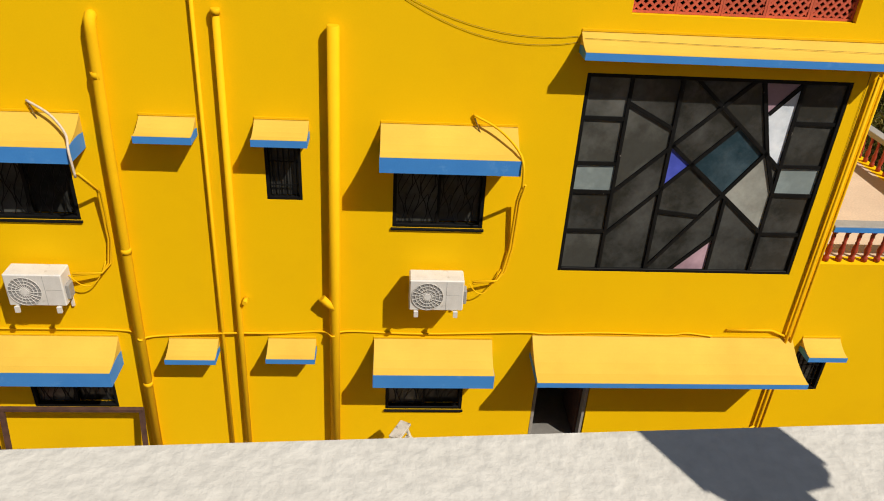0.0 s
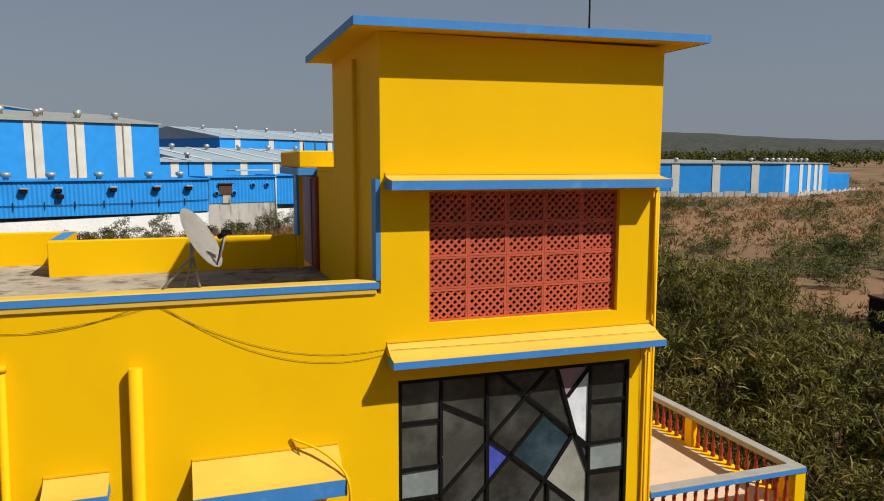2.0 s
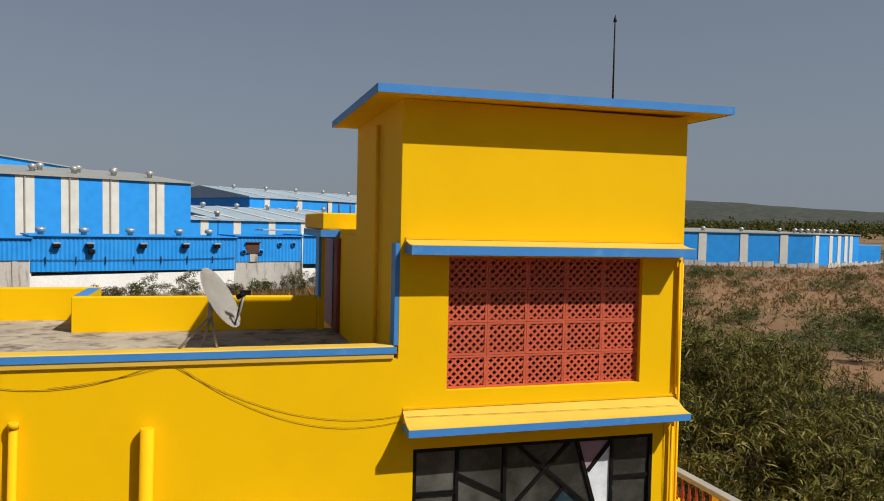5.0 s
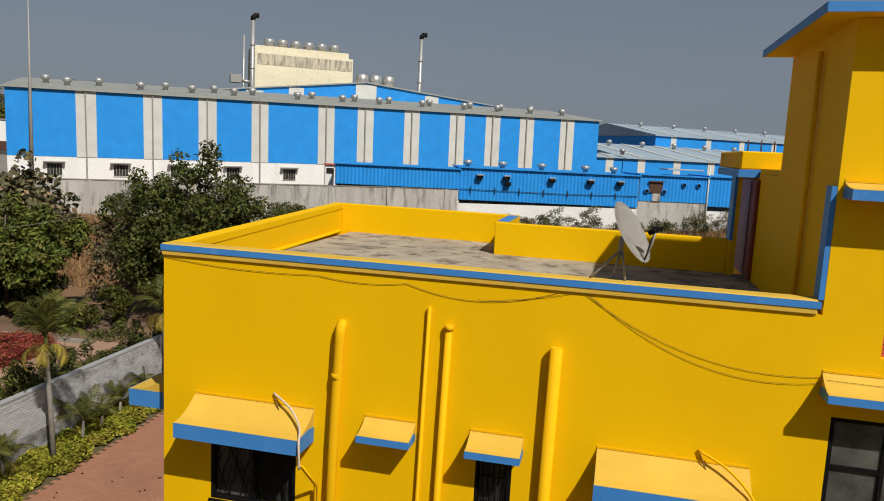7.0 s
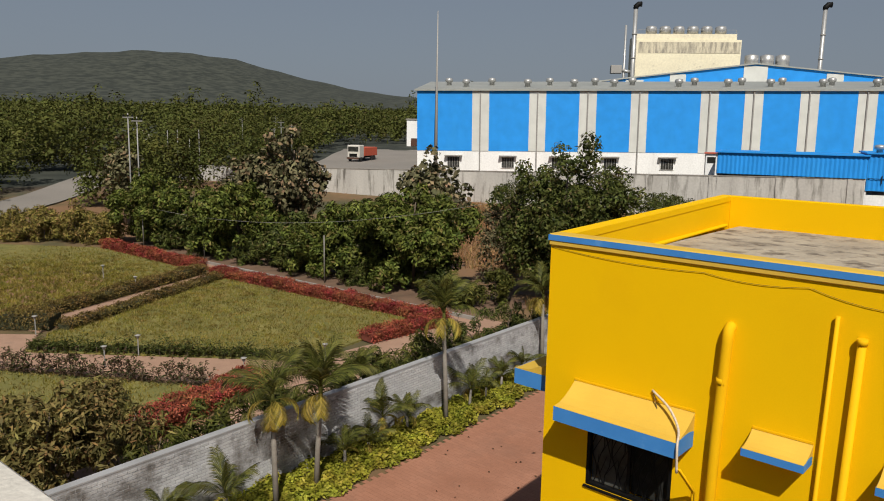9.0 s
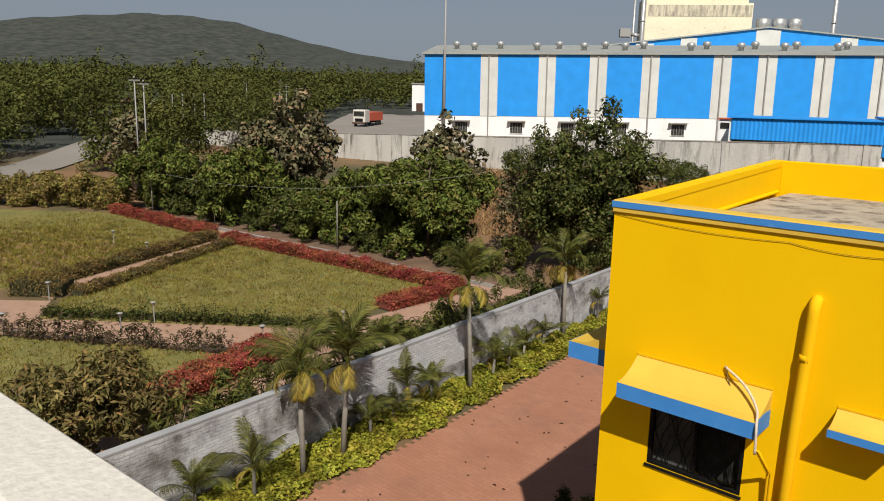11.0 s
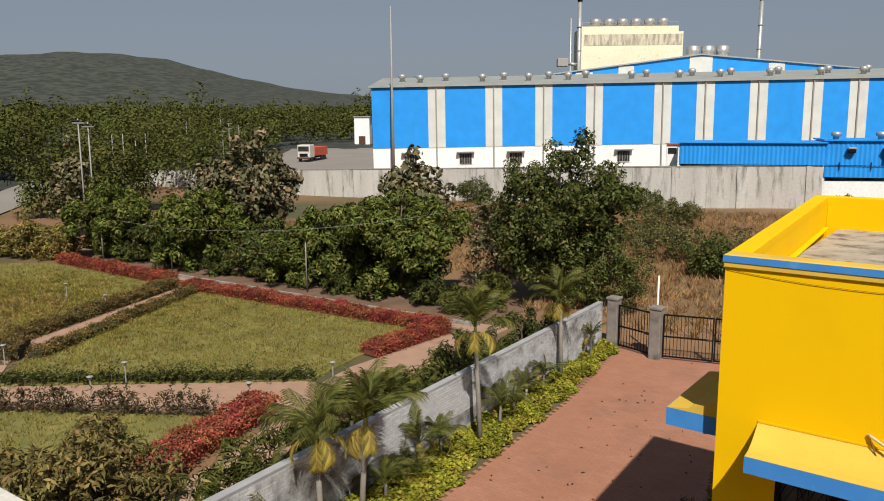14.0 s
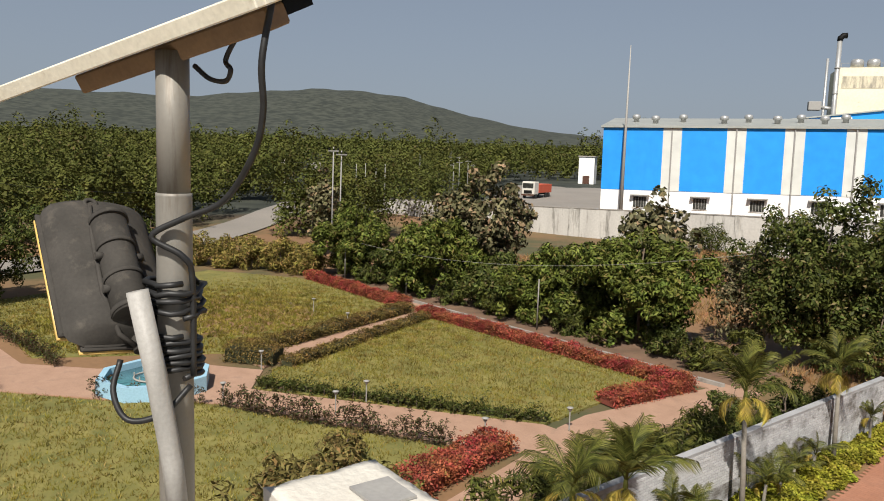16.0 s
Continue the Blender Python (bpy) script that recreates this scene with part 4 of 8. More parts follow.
BRICK_ONE = surface("whitewashed_brick_single", (0.50, 0.50, 0.505), (0.28, 0.28, 0.28), 1.1, 0.9, 0.5, 18, spots=(0.13, 0.12, 0.11), spot_scale=1.2, spot_edge=(0.47, 0.62), each=0.10)
MORTAR = surface("grey_mortar", (0.35, 0.35, 0.355), (0.25, 0.25, 0.25), 1.1, 0.95, 0.4)
STONE_POST = surface("weathered_gate_post", (0.24, 0.215, 0.19), (0.16, 0.14, 0.12), 3, 0.95, 0.4, 25, spots=(0.07, 0.06, 0.05), spot_scale=2, spot_edge=(0.5, 0.7))
FACT_BLUE = surface("blue_sheet_cladding", (0.020, 0.255, 0.70), (0.024, 0.27, 0.73), 0.08, 0.55, 0.0, 0.6, spots=(0.03, 0.29, 0.72), spot_scale=0.3, spot_edge=(0.55, 0.8), streak=6, spec=0.2)
FACT_WHITE = surface("cream_sheet_cladding", (0.58, 0.59, 0.55), (0.54, 0.545, 0.51), 0.3, 0.6, 0.0, 0.5, streak=6)
FACT_BASE = surface("whitewashed_factory_wall", (0.80, 0.80, 0.78), (0.72, 0.72, 0.70), 0.4, 0.85, 0.1, 4, spots=(0.5, 0.48, 0.44), spot_scale=0.5, spot_edge=(0.6, 0.8), streak=4)
FACT_ROOF = surface("grey_roof_sheet", (0.36, 0.37, 0.34), (0.30, 0.31, 0.29), 0.2, 0.5, 0.05, 2, metal=0.2)
PALE_ROOF = surface("pale_blue_grey_roof", (0.34, 0.42, 0.48), (0.28, 0.36, 0.43), 0.1, 0.5, 0.0, 0.5)
STAIN_WALL = surface("stained_boundary_wall", (0.50, 0.48, 0.44), (0.38, 0.36, 0.33), 0.5, 0.95, 0.2, 4, spots=(0.15, 0.14, 0.12), spot_scale=1.3, spot_edge=(0.52, 0.68), streak=7)
CREAM_BLOCK = surface("stained_cream_concrete", (0.74, 0.68, 0.50), (0.66, 0.60, 0.44), 0.15, 0.9, 0.1, 2, spots=(0.34, 0.30, 0.24), spot_scale=0.35, spot_edge=(0.60, 0.72), streak=0.6)
ASPHALT = surface("worn_asphalt", (0.20, 0.182, 0.16), (0.235, 0.212, 0.185), 0.1, 0.95, 0.3, 6)
SOOT_BAND = surface("rain_stained_cream", (0.60, 0.54, 0.40), (0.50, 0.45, 0.34), 0.8, 0.95, 0.1, 3, spots=(0.26, 0.235, 0.19), spot_scale=1.4, spot_edge=(0.44, 0.62), streak=5)
STEEL_TANK = surface("steel_tank", (0.45, 0.45, 0.44), (0.36, 0.36, 0.35), 1, 0.4, 0.02, 5, metal=0.5)
POND = surface("pale_blue_paint", (0.30, 0.48, 0.58), (0.26, 0.43, 0.54), 1, 0.5, 0.05, 20, spots=(0.30, 0.42, 0.45), spot_scale=2, spot_edge=(0.6, 0.75))
WATER = surface("fountain_water", (0.05, 0.15, 0.17), (0.06, 0.18, 0.20), 2, 0.06, 0.05, 6)
BLACK_WALL = surface("black_painted_wall", (0.013, 0.0125, 0.0125), (0.020, 0.019, 0.0185), 0.8, 0.95, 0.1, 10, spec=0.1, spots=(0.028, 0.026, 0.024), spot_scale=1.1, spot_edge=(0.6, 0.72))
RING_BEAM = surface("grey_brown_ring_beam", (0.26, 0.20, 0.165), (0.19, 0.145, 0.12), 1.5, 0.95, 0.3, 8)
RAW_BRICK = surface("raw_brickwork", (0.20, 0.115, 0.085), (0.145, 0.08, 0.06), 1.2, 0.95, 0.4, 8, spots=(0.25, 0.19, 0.15), spot_scale=1.0, spot_edge=(0.55, 0.75))
PINK_HOUSE = surface("salmon_plaster", (0.56, 0.36, 0.26), (0.50, 0.32, 0.235), 0.7, 0.9, 0.1, 8)
ROOF_SHEET = surface("pale_roof_sheet", (0.40, 0.41, 0.39), (0.33, 0.34, 0.33), 0.6, 0.6, 0.1, 6)
CREAM_RAIL = surface("cream_rail", (0.55, 0.48, 0.38), (0.48, 0.42, 0.33), 2, 0.8, 0.1)


def slab(name, pts, z0, z1, mt, label, category, kind="structure"):
    """Flat piece of ground cover with the given outline."""
    bm = bmesh.new()
    a = [bm.verts.new((x, y, z0)) for x, y in pts]
    b = [bm.verts.new((x, y, z1)) for x, y in pts]
    for i in range(len(pts)):
        bm.faces.new((a[i], a[(i + 1) % len(pts)], b[(i + 1) % len(pts)], b[i]))
    bm.faces.new(b)
    bm.faces.new(a[::-1])
    return tagged(part(name, bm, mt), label, category, kind=kind)


# ---------------------------------------------------------------- garden
slab("path", [(-34.66, -2.86), (-31.92, 0.54), (-23.41, 5.97), (-22.08, 7.41), (-21.99, 9.89), (-23.73, 9.64), (-33.05, 2.10), (-35.37, 3.61), (-37.93, 1.25)], -0.05, 0.03, PATH_PINK, "pink paved garden path", "path")
slab("path", [(-18.61, -6.07), (-19.08, 2.63), (-20.15, 7.48), (-21.15, 12.74), (-21.43, 20.53), (-22.77, 20.42), (-23.20, 18.92), (-23.60, 11.79), (-23.20, 9.90), (-22.04, 7.41), (-20.57, 2.59), (-20.13, -6.08)], -0.05, 0.034, PATH_PINK, "pink paved path beside the hedge", "path")
slab("path", [(-22.88, 19.18), (-22.77, 20.42), (-57.50, 17.83), (-57.53, 17.01)], -0.05, 0.031, PATH_PINK, "narrow path behind the red hedge", "path")
slab("path", [(-35.68, 3.77), (-41.67, 17.28), (-42.93, 17.45), (-37.74, 3.26)], -0.05, 0.038, PATH_PINK, "narrow path between two lawns", "path")
slab("path", [(-37.85, 1.25), (-34.56, -2.95), (-37.79, -6.37), (-52.65, -9.44), (-52.64, -6.82), (-41.55, -5.15), (-39.08, -2.49)], -0.05, 0.028, PATH_PINK, "pink paved garden path", "path")
slab("planting_bed", [(-22.9, 19.9), (-22.5, 25.2), (-40.0, 25.6), (-58.5, 22.5), (-57.6, 18.0)], -0.05, 0.024, surface("brown_bed_soil", (0.17, 0.102, 0.064), (0.105, 0.064, 0.04), 0.9, 0.95, 0.5, 14, spots=(0.12, 0.085, 0.05), spot_scale=1.4), "brown soil bed under the mango trees", "bed")
slab("kerb", [(-22.94, 19.75), (-22.88, 19.93), (-57.53, 17.75), (-57.53, 17.60)], -0.05, 0.20, CONCRETE, "low concrete kerb behind the red hedge", "kerb")
slab("lawn", [(-32.96, 2.29), (-23.72, 9.69), (-24.36, 13.49), (-24.69, 17.69), (-40.75, 16.49), (-35.26, 4.17)], -0.05, 0.06, LAWN, "patchy green lawn", "lawn")
slab("lawn", [(-38.65, 3.56), (-43.53, 16.74), (-56.81, 16.14), (-63.85, 11.00), (-57.05, -5.57), (-42.27, -4.62)], -0.05, 0.06, LAWN, "patchy green lawn", "lawn")
slab("lawn", [(-34.37, -3.24), (-31.82, 0.17), (-23.33, 5.51), (-22.56, 3.85), (-20.78, 1.63), (-20.31, -5.11), (-20.48, -15.80), (-39.24, -15.50), (-37.79, -6.74)], -0.05, 0.06, LAWN, "green lawn", "lawn")


def fountain():
    f = thing("fountain", (-35.3, -1.1, 0.03), "pale blue octagonal fountain basin with water", "fountain")
    out = lathe([(2.25, 0), (2.25, 0.62), (1.98, 0.62), (1.98, 0.12)], 8)
    bas = part("basin", out, POND, f)
    for p in bas.data.polygons:
        p.use_smooth = False
    part("water", lathe([(1.97, 0.34), (1.97, 0.36), (0.001, 0.365)], 8), WATER, f)
    bm = tube([(0.8 * math.cos(k * math.tau / 24), 0.8 * math.sin(k * math.tau / 24), 0.44) for k in range(25)], 0.04, 6)
    part("spray_ring", bm, COPING, f)
    for k in range(6):
        bm = bmesh.new()
        a = k * math.tau / 6
        bar(bm, (0.8 * math.cos(a), 0.8 * math.sin(a), 0.4), (0.8 * math.cos(a), 0.8 * math.sin(a), 0.6), 0.03, seg=6)
        part("nozzle", bm, COPING, f)


fountain()


def garden_lamp(x, y, h=0.75):
    g = thing("garden_lamp", (x, y, 0.03), "small dark garden lamp on a thin post", "lamp", "garden lamps")
    bm = bmesh.new()
    bar(bm, (0, 0, 0), (0, 0, h), 0.025, seg=6)
    part("post", bm, GREY_PLASTIC, g)
    part("head", lathe([(0.03, h), (0.07, h + 0.03), (0.075, h + 0.11), (0.13, h + 0.12), (0.12, h + 0.14), (0.02, h + 0.17)], 8), GREY_PLASTIC, g)
    return g


lamp0 = garden_lamp(-29.18, 5.28)
for x, y in ((-28.64, 3.63), (-22.72, 9.96), (-35.38, 3.52), (-23.48, 6.62), (-31.73, 0.45), (-40.70, 10.85), (-45.32, 11.06)):
    copy_thing(lamp0, pose(x, y, 0.03))

# ---------------------------------------------------------------- boundary wall with gate
for x, y, h in ((-16.2, 20.85, 2.15), (-14.03, 20.25, 2.15)):
    g = thing("gate_post", (x, y, 0), "weathered grey square gate post", "gate post", "gate posts")
    part("shaft", boxes((-0.24, 0.24, -0.24, 0.24, -0.05, h), bevel=0.03), STONE_POST, g)
    part("cap", boxes((-0.28, 0.28, -0.28, 0.28, h - 0.02, h + 0.09), bevel=0.02), STONE_POST, g)
m = thing("marker_pole", (-14.2, 20.7, 0), "thin white pole beside the gate post", "pole")
part("pole", tube([(0, 0, 0), (0.02, 0, 3.45)], 0.045, 8), WHITE_METAL, m)


def gate_leaf(at, w, rz, h=1.85, label="dark steel bar gate, closed"):
    g = thing("gate", (*at, 0.06), label, "gate", "compound gates", rz=rz)
    bm = bmesh.new()
    for a, b in (((0.02, 0, 0.05), (0.02, 0, h)), ((w - 0.02, 0, 0.05), (w - 0.02, 0, h)), ((0, 0, 0.07), (w, 0, 0.07)), ((0, 0, h), (w, 0, h)), ((0, 0, h * 0.5), (w, 0, h * 0.5))):
        bar(bm, a, b, 0.06)
    part("frame", bm, BLACK_METAL, g)
    n = int(w / 0.14)
    rod = bmesh.new()
    bar(rod, (0, 0, 0.1), (0, 0, h - 0.03), 0.022)
    me = bpy.data.meshes.new("rod")
    rod.to_mesh(me)
    rod.free()
    me.materials.append(BLACK_METAL)
    for k in range(1, n):
        part("rod", me, None, g).location = (w * k / n, 0, 0)
    part("latch", boxes((w - 0.25, w - 0.05, -0.05, -0.03, h * 0.5 - 0.05, h * 0.5 + 0.05)), RUST, g)
    return g


gate_leaf((-15.93, 20.78), 1.66, -15.5)
gate_leaf((-13.76, 20.33), 1.98, 16)
gate_leaf((-11.82, 20.89), 2.5, 13)
tagged(part("boundary_wall", boxes((-9.3, 2.0, 21.45, 21.65, 0, 1.9)), STAIN_WALL), "stained plaster boundary wall", "wall", kind="structure")


# ---------------------------------------------------------------- shed and factory beyond
FA = Vector((-83.1, 79.0, 0))
FANG = 35.1
FZ = 2.0
FL_ = 96.6
factory = thing("factory", (FA.x, FA.y, 0), "long blue and cream clad factory shed with a white base", "factory")
factory.matrix_basis = pose(FA.x, FA.y, -1.28, 0, -0.62, FANG)
STRIPES = [(8.82, 11.5), (17.79, 20.4), (25.53, 28.17), (33.38, 35.95), (43.83, 46.47), (50.3, 53.02), (58.37, 61.09), (66.6, 69.4), (73.4, 76.2), (80.1, 82.95), (88.4, 91.3)]
part("base_wall", boxes((0, FL_, 0, 0.4, FZ - 2, 7.1)), FACT_BASE, factory, "whitewashed base wall")
part("end_wall", boxes((0, 0.4, 0.4, 40, FZ - 2, 16.4), (FL_ - 0.4, FL_, 0.4, 40, FZ - 2, 16.4)), FACT_BLUE, factory)
prev = 0.0
for a, b in STRIPES + [(FL_, FL_)]:
    part("blue_cladding", boxes((prev, a, -0.05, 0.35, 7.1, 16.5)), FACT_BLUE, factory, "blue sheet cladding")
    if b > a:
        part("cream_strip", boxes((a, b, -0.08, 0.35, 7.1, 16.5)), FACT_WHITE, factory, "cream cladding strip")
        part("downpipe", boxes((a + 1.2, a + 1.38, -0.3, -0.09, FZ, 16.5)), GREY_PLASTIC, factory)
    prev = b
part("gutter", boxes((-0.3, FL_ + 0.3, -0.45, -0.06, 16.5, 16.8)), FACT_ROOF, factory)
part("roof", extrude_profile([(-0.4, 16.72), (20, 19.1), (40.4, 16.7), (40.4, 16.4), (-0.4, 16.5)], "x", -0.4, FL_ + 0.4), FACT_ROOF, factory, "low grey sheet roof")
for u in (4.8, 13.5, 21.4, 29.5, 38.2):
    w = part("window", boxes((u, u + 2.2, -0.12, -0.01, 4.4, 6.2)), FACT_BASE, factory, "barred factory window under a concrete shade")
    part("pane", boxes((u + 0.15, u + 2.05, -0.16, -0.125, 4.5, 6.1)), GLASS_DARK, w)
    part("shade", boxes((u - 0.3, u + 2.5, -0.9, -0.13, 6.3, 6.42)), COPING, w)
    for k in range(4):
        part("bar", boxes((u + 0.5 + 0.4 * k, u + 0.56 + 0.4 * k, -0.2, -0.165, 4.5, 6.1)), GREY_PLASTIC, w)
for i, u in enumerate((4.11, 7.33, 11.42, 17.46, 21.14, 24.97, 28.61, 31.38, 34.73, 41.59, 44.73, 49.21, 52.24, 55.72, 58.57, 63.64, 66.27, 71.67, 74.34, 78.35, 80.72, 85.22, 87.22, 92.07)):
    y = 6.0 if i % 2 else 9.5
    v = part("roof_vent", lathe([(0.42, -0.3), (0.42, 0.5), (0.6, 0.55), (0.68, 0.85), (0.55, 1.15), (0.1, 1.25)], 10), STEEL_TANK, factory, "turbine roof ventilator")
    v.location = (u, y, 16.72 + (y + 0.4) * 0.117)

# second hall with its gable to the front, concrete block with tanks, stacks
hall = thing("factory_hall", (FA.x, FA.y, 0), "blue factory hall with cream strips and a low gable", "factory", rz=FANG)
gb = extrude_profile([(29.0, 2), (97.5, 2), (97.5, 20.0), (63.2, 23.2), (29.0, 19.0)], "y", 42, 82)
part("gable_wall", gb, FACT_BLUE, hall)
for a, b, zt in ((37.4, 41.0, 19.9), (46.3, 49.5, 21.1), (60.9, 65.6, 22.9), (77.1, 80.4, 21.5), (92.4, 95.7, 20.0)):
    part("cream_strip", boxes((a, b, 41.9, 41.98, 10, zt)), FACT_WHITE, hall)
part("roof", extrude_profile([(28.5, 19.0), (63.2, 23.22), (98.0, 19.97), (98.0, 20.2), (63.2, 23.5), (28.5, 19.25)], "y", 41.6, 82.5), FACT_ROOF, hall)
block = thing("tank_block", (FA.x, FA.y, 0), "stained cream concrete block carrying steel water tanks", "building", rz=FANG)
part("wall", boxes((45.0, 71.6, 86, 100, 2, 33.0)), CREAM_BLOCK, block)
part("upper_wall", boxes((45.0, 70.4, 86.3, 99.7, 33.0, 34.5)), CREAM_BLOCK, block)
part("stain_band", boxes((45.6, 71.4, 85.93, 85.995, 29.6, 32.4)), SOOT_BAND, block, "band of dark rain stains")
for k in range(6):
    part("tank", lathe([(1.45, 0), (1.45, 1.7), (1.2, 2.1), (0.4, 2.3)], 12), STEEL_TANK, block).location = (49.0 + 3.55 * k, 88.5, 34.5)
for k in range(3):
    part("tank", lathe([(1.75, 0), (1.75, 2.9), (0.5, 3.3)], 12), STEEL_TANK, block).location = (75.2 + 3.9 * k, 89, 26.4)
part("tank_deck", boxes((71.7, 85.5, 86.5, 97, 2, 26.4)), FACT_BASE, block)
part("railing", boxes((45.2, 70.2, 86.4, 86.46, 35.5, 35.58), (45.2, 45.3, 86.4, 86.46, 34.5, 35.5), (57, 57.1, 86.4, 86.46, 34.5, 35.5), (70.1, 70.2, 86.4, 86.46, 34.5, 35.5)), GREY_PLASTIC, block)
for u, top, low in ((44.1, 40.6, 2), (90.7, 40.4, 2)):
    s = thing("chimney_stack", (FA.x, FA.y, 0), "slim steel chimney stack with a dark cowl", "chimney", "factory stacks", rz=FANG)
    part("shaft", tube([(u, 84, low), (u, 84, top)], 0.55, 10), STEEL_TANK, s)
    part("cowl", tube([(u, 84, top - 0.1), (u, 84, top + 0.4), (u + 0.6, 84, top + 1.0), (u + 1.5, 84, top + 1.0)], 0.68, 10), BLACK_METAL, s)
    for z in (16, 22, 28, 34):
        part("band", tube([(u, 84, z), (u, 84, z + 0.25)], 0.68, 10), GREY_PLASTIC, s)
fume = thing("extract_duct", (FA.x, FA.y, 0), "grey ducts and a fan box beside the chimney", "duct", rz=FANG)
part("duct", tube([(42.0, 85, 2), (42.0, 85, 36.5)], 0.3, 8), STEEL_TANK, fume)
part("fan_box", boxes((38.6, 41.4, 84, 86.5, 24.2, 26.3), bevel=0.1), GREY_PLASTIC, fume)
part("bend", tube([(41.4, 85, 25.0), (43.6, 84.6, 24.6)], 0.45, 8), STEEL_TANK, fume)
mast = thing("lightning_mast", (-77.7, 77.4, 1.6), "tall slim steel lightning mast", "mast")
part("pole", tube([(0, 0, 0), (0, 0, 14), (0, 0, 25.2)], 0.30, 8, 0.06), WHITE_PIPE, mast)
part("base", boxes((-0.6, 0.6, -0.6, 0.6, -1.0, 0.5)), CONCRETE, mast)

# stained compound wall of the factory, with sheds on it
WA = Vector((-82.2, 60.0, 0))
WANG = math.degrees(math.atan2(20, 64))
cw = tagged(part("compound_wall", boxes((-28, 66.6, 0, 0.4, -2, 3.5)), STAIN_WALL), "long stained grey compound wall", "wall", kind="structure")
cw.matrix_basis = pose(WA.x, WA.y, 0, 0, -1.25, WANG)
part("coping", boxes((-28, 66.6, -0.05, 0.45, 3.502, 3.62)), CONCRETE, cw)
for k in range(14):
    part("pier", boxes((-26 + 7 * k, -25.5 + 7 * k, -0.12, -0.004, -2, 3.48)), STAIN_WALL, cw)
lw = tagged(part("low_wall", boxes((66.6, 150, 0, 0.4, -2, 3.3)), FACT_BASE), "white boundary wall below the blue shed", "wall", kind="structure")
lw.matrix_basis = pose(WA.x, WA.y, -0.85, 0, -0.72, WANG)


def ribbed(u0, u1, y0, z0, z1, pitch=0.45):
    """Profiled sheet wall."""
    bm = bmesh.new()
    n = int((u1 - u0) / pitch)
    prev = None
    for k in range(n * 2 + 1):
        u = u0 + (u1 - u0) * k / (n * 2)
        d = 0.07 if k % 2 else 0.0
        a, b = bm.verts.new((u, y0 - d, z0)), bm.verts.new((u, y0 - d, z1))
        if prev:
            bm.faces.new((prev[0], a, b, prev[1]))
        prev = (a, b)
    return bm


def blue_shed(u0, u1, z0, z1, depth, label):
    s = thing("blue_shed", (WA.x, WA.y, 0), label, "shed", "sheds on the wall", rz=WANG)
    part("front_sheet", ribbed(u0, u1, -0.1, z0, z1), FACT_BLUE, s)
    part("side_sheet", boxes((u0, u0 + 0.1, 0, depth, z0 - 2, z1), (u1 - 0.1, u1, 0, depth, z0 - 2, z1), (u0, u1, depth - 0.1, depth, z0 - 2, z1)), FACT_BASE, s)
    part("roof", boxes((u0 - 0.2, u1 + 0.2, -0.4, depth + 0.3, z1, z1 + 0.15)), FACT_BLUE, s)
    return s


s1 = blue_shed(51.7, 66.6, 5.0, 7.35, 7, "low blue profiled-sheet shed")
part("side_gable", extrude_profile([(0.0, 4.6), (0.0, 7.3), (3.5, 6.4), (3.5, 4.6)], "x", 51.5, 51.68), FACT_BASE, s1, "white end wall")
s2 = blue_shed(66.62, 88.9, 3.75, 7.6, 9, "blue profiled-sheet shed with exhaust fans")
for u in (69.1, 72.4, 78.0, 82.8, 86.5):
    hd = part("exhaust_hood", boxes((u - 0.35, u + 0.35, -0.75, -0.18, 6.35, 6.75), bevel=0.08), BLACK_METAL, s2)
    part("hood_top", boxes((u - 0.42, u + 0.42, -0.85, -0.18, 6.752, 6.95), bevel=0.05), STEEL_TANK, hd)
part("exhaust_hood", boxes((72.2, 72.9, -0.75, -0.18, 5.7, 6.2), bevel=0.08), BLACK_METAL, s2)
for u in (67.7, 72, 76.9, 82.4, 86.0):
    v = part("roof_vent", lathe([(0.3, 0), (0.3, 0.3), (0.5, 0.35), (0.55, 0.6), (0.5, 0.75), (0.1, 0.85)], 10), STEEL_TANK, s2)
    v.location = (u, 1.2, 7.75)
part("cable_run", tube([(66.7, -0.25, 5.05), (73, -0.25, 5.0), (80, -0.25, 5.0), (88.8, -0.25, 5.15)], 0.035, 5), RUBBER, s2)
for u in (68, 71, 74, 77, 80, 83, 86):
    part("cable_post", boxes((u, u + 0.07, -0.3, -0.18, 4.55, 5.4)), RUBBER, s2)
s3 = blue_shed(89.0, 97.6, 4.65, 7.8, 6, "short blue shed with a rusty opening")
op = part("opening", boxes((90.2, 91.9, -0.30, -0.18, 5.7, 7.1)), RUST, s3, "rusty brown opening")
part("opening_shade", boxes((90.1, 92.0, -0.5, -0.31, 7.0, 7.15)), RUST, op)
part("stain_streak", boxes((90.7, 91.7, -0.215, -0.178, 4.65, 5.7)), STAIN_WALL, s3, "dirty streak below the opening")
for u, z in ((89.9, 5.9), (92.1, 5.9), (94.6, 6.85), (96.45, 6.85)):
    fan = part("wall_fan", lathe([(0.001, 0), (0.30, 0), (0.36, 0.12), (0.30, 0.2), (0.001, 0.2)], 12), FACT_BLUE, s3, "small round wall fan")
    fan.matrix_basis = pose(u, -0.18, z, 90)
    part("fan_hole", lathe([(0.001, 0.201), (0.22, 0.201), (0.22, 0.215), (0.001, 0.216)], 12), BLACK_METAL, fan)
part("stained_wall", boxes((89.0, 97.6, -0.05, -0.002, 0.5, 4.65)), STAIN_WALL, s3, "stained white wall below the shed")
part("roof_canopy", boxes((92.8, 97.5, 1.0, 4.0, 8.55, 8.75), bevel=0.04), PALE_ROOF, s3, "pale blue canopy")
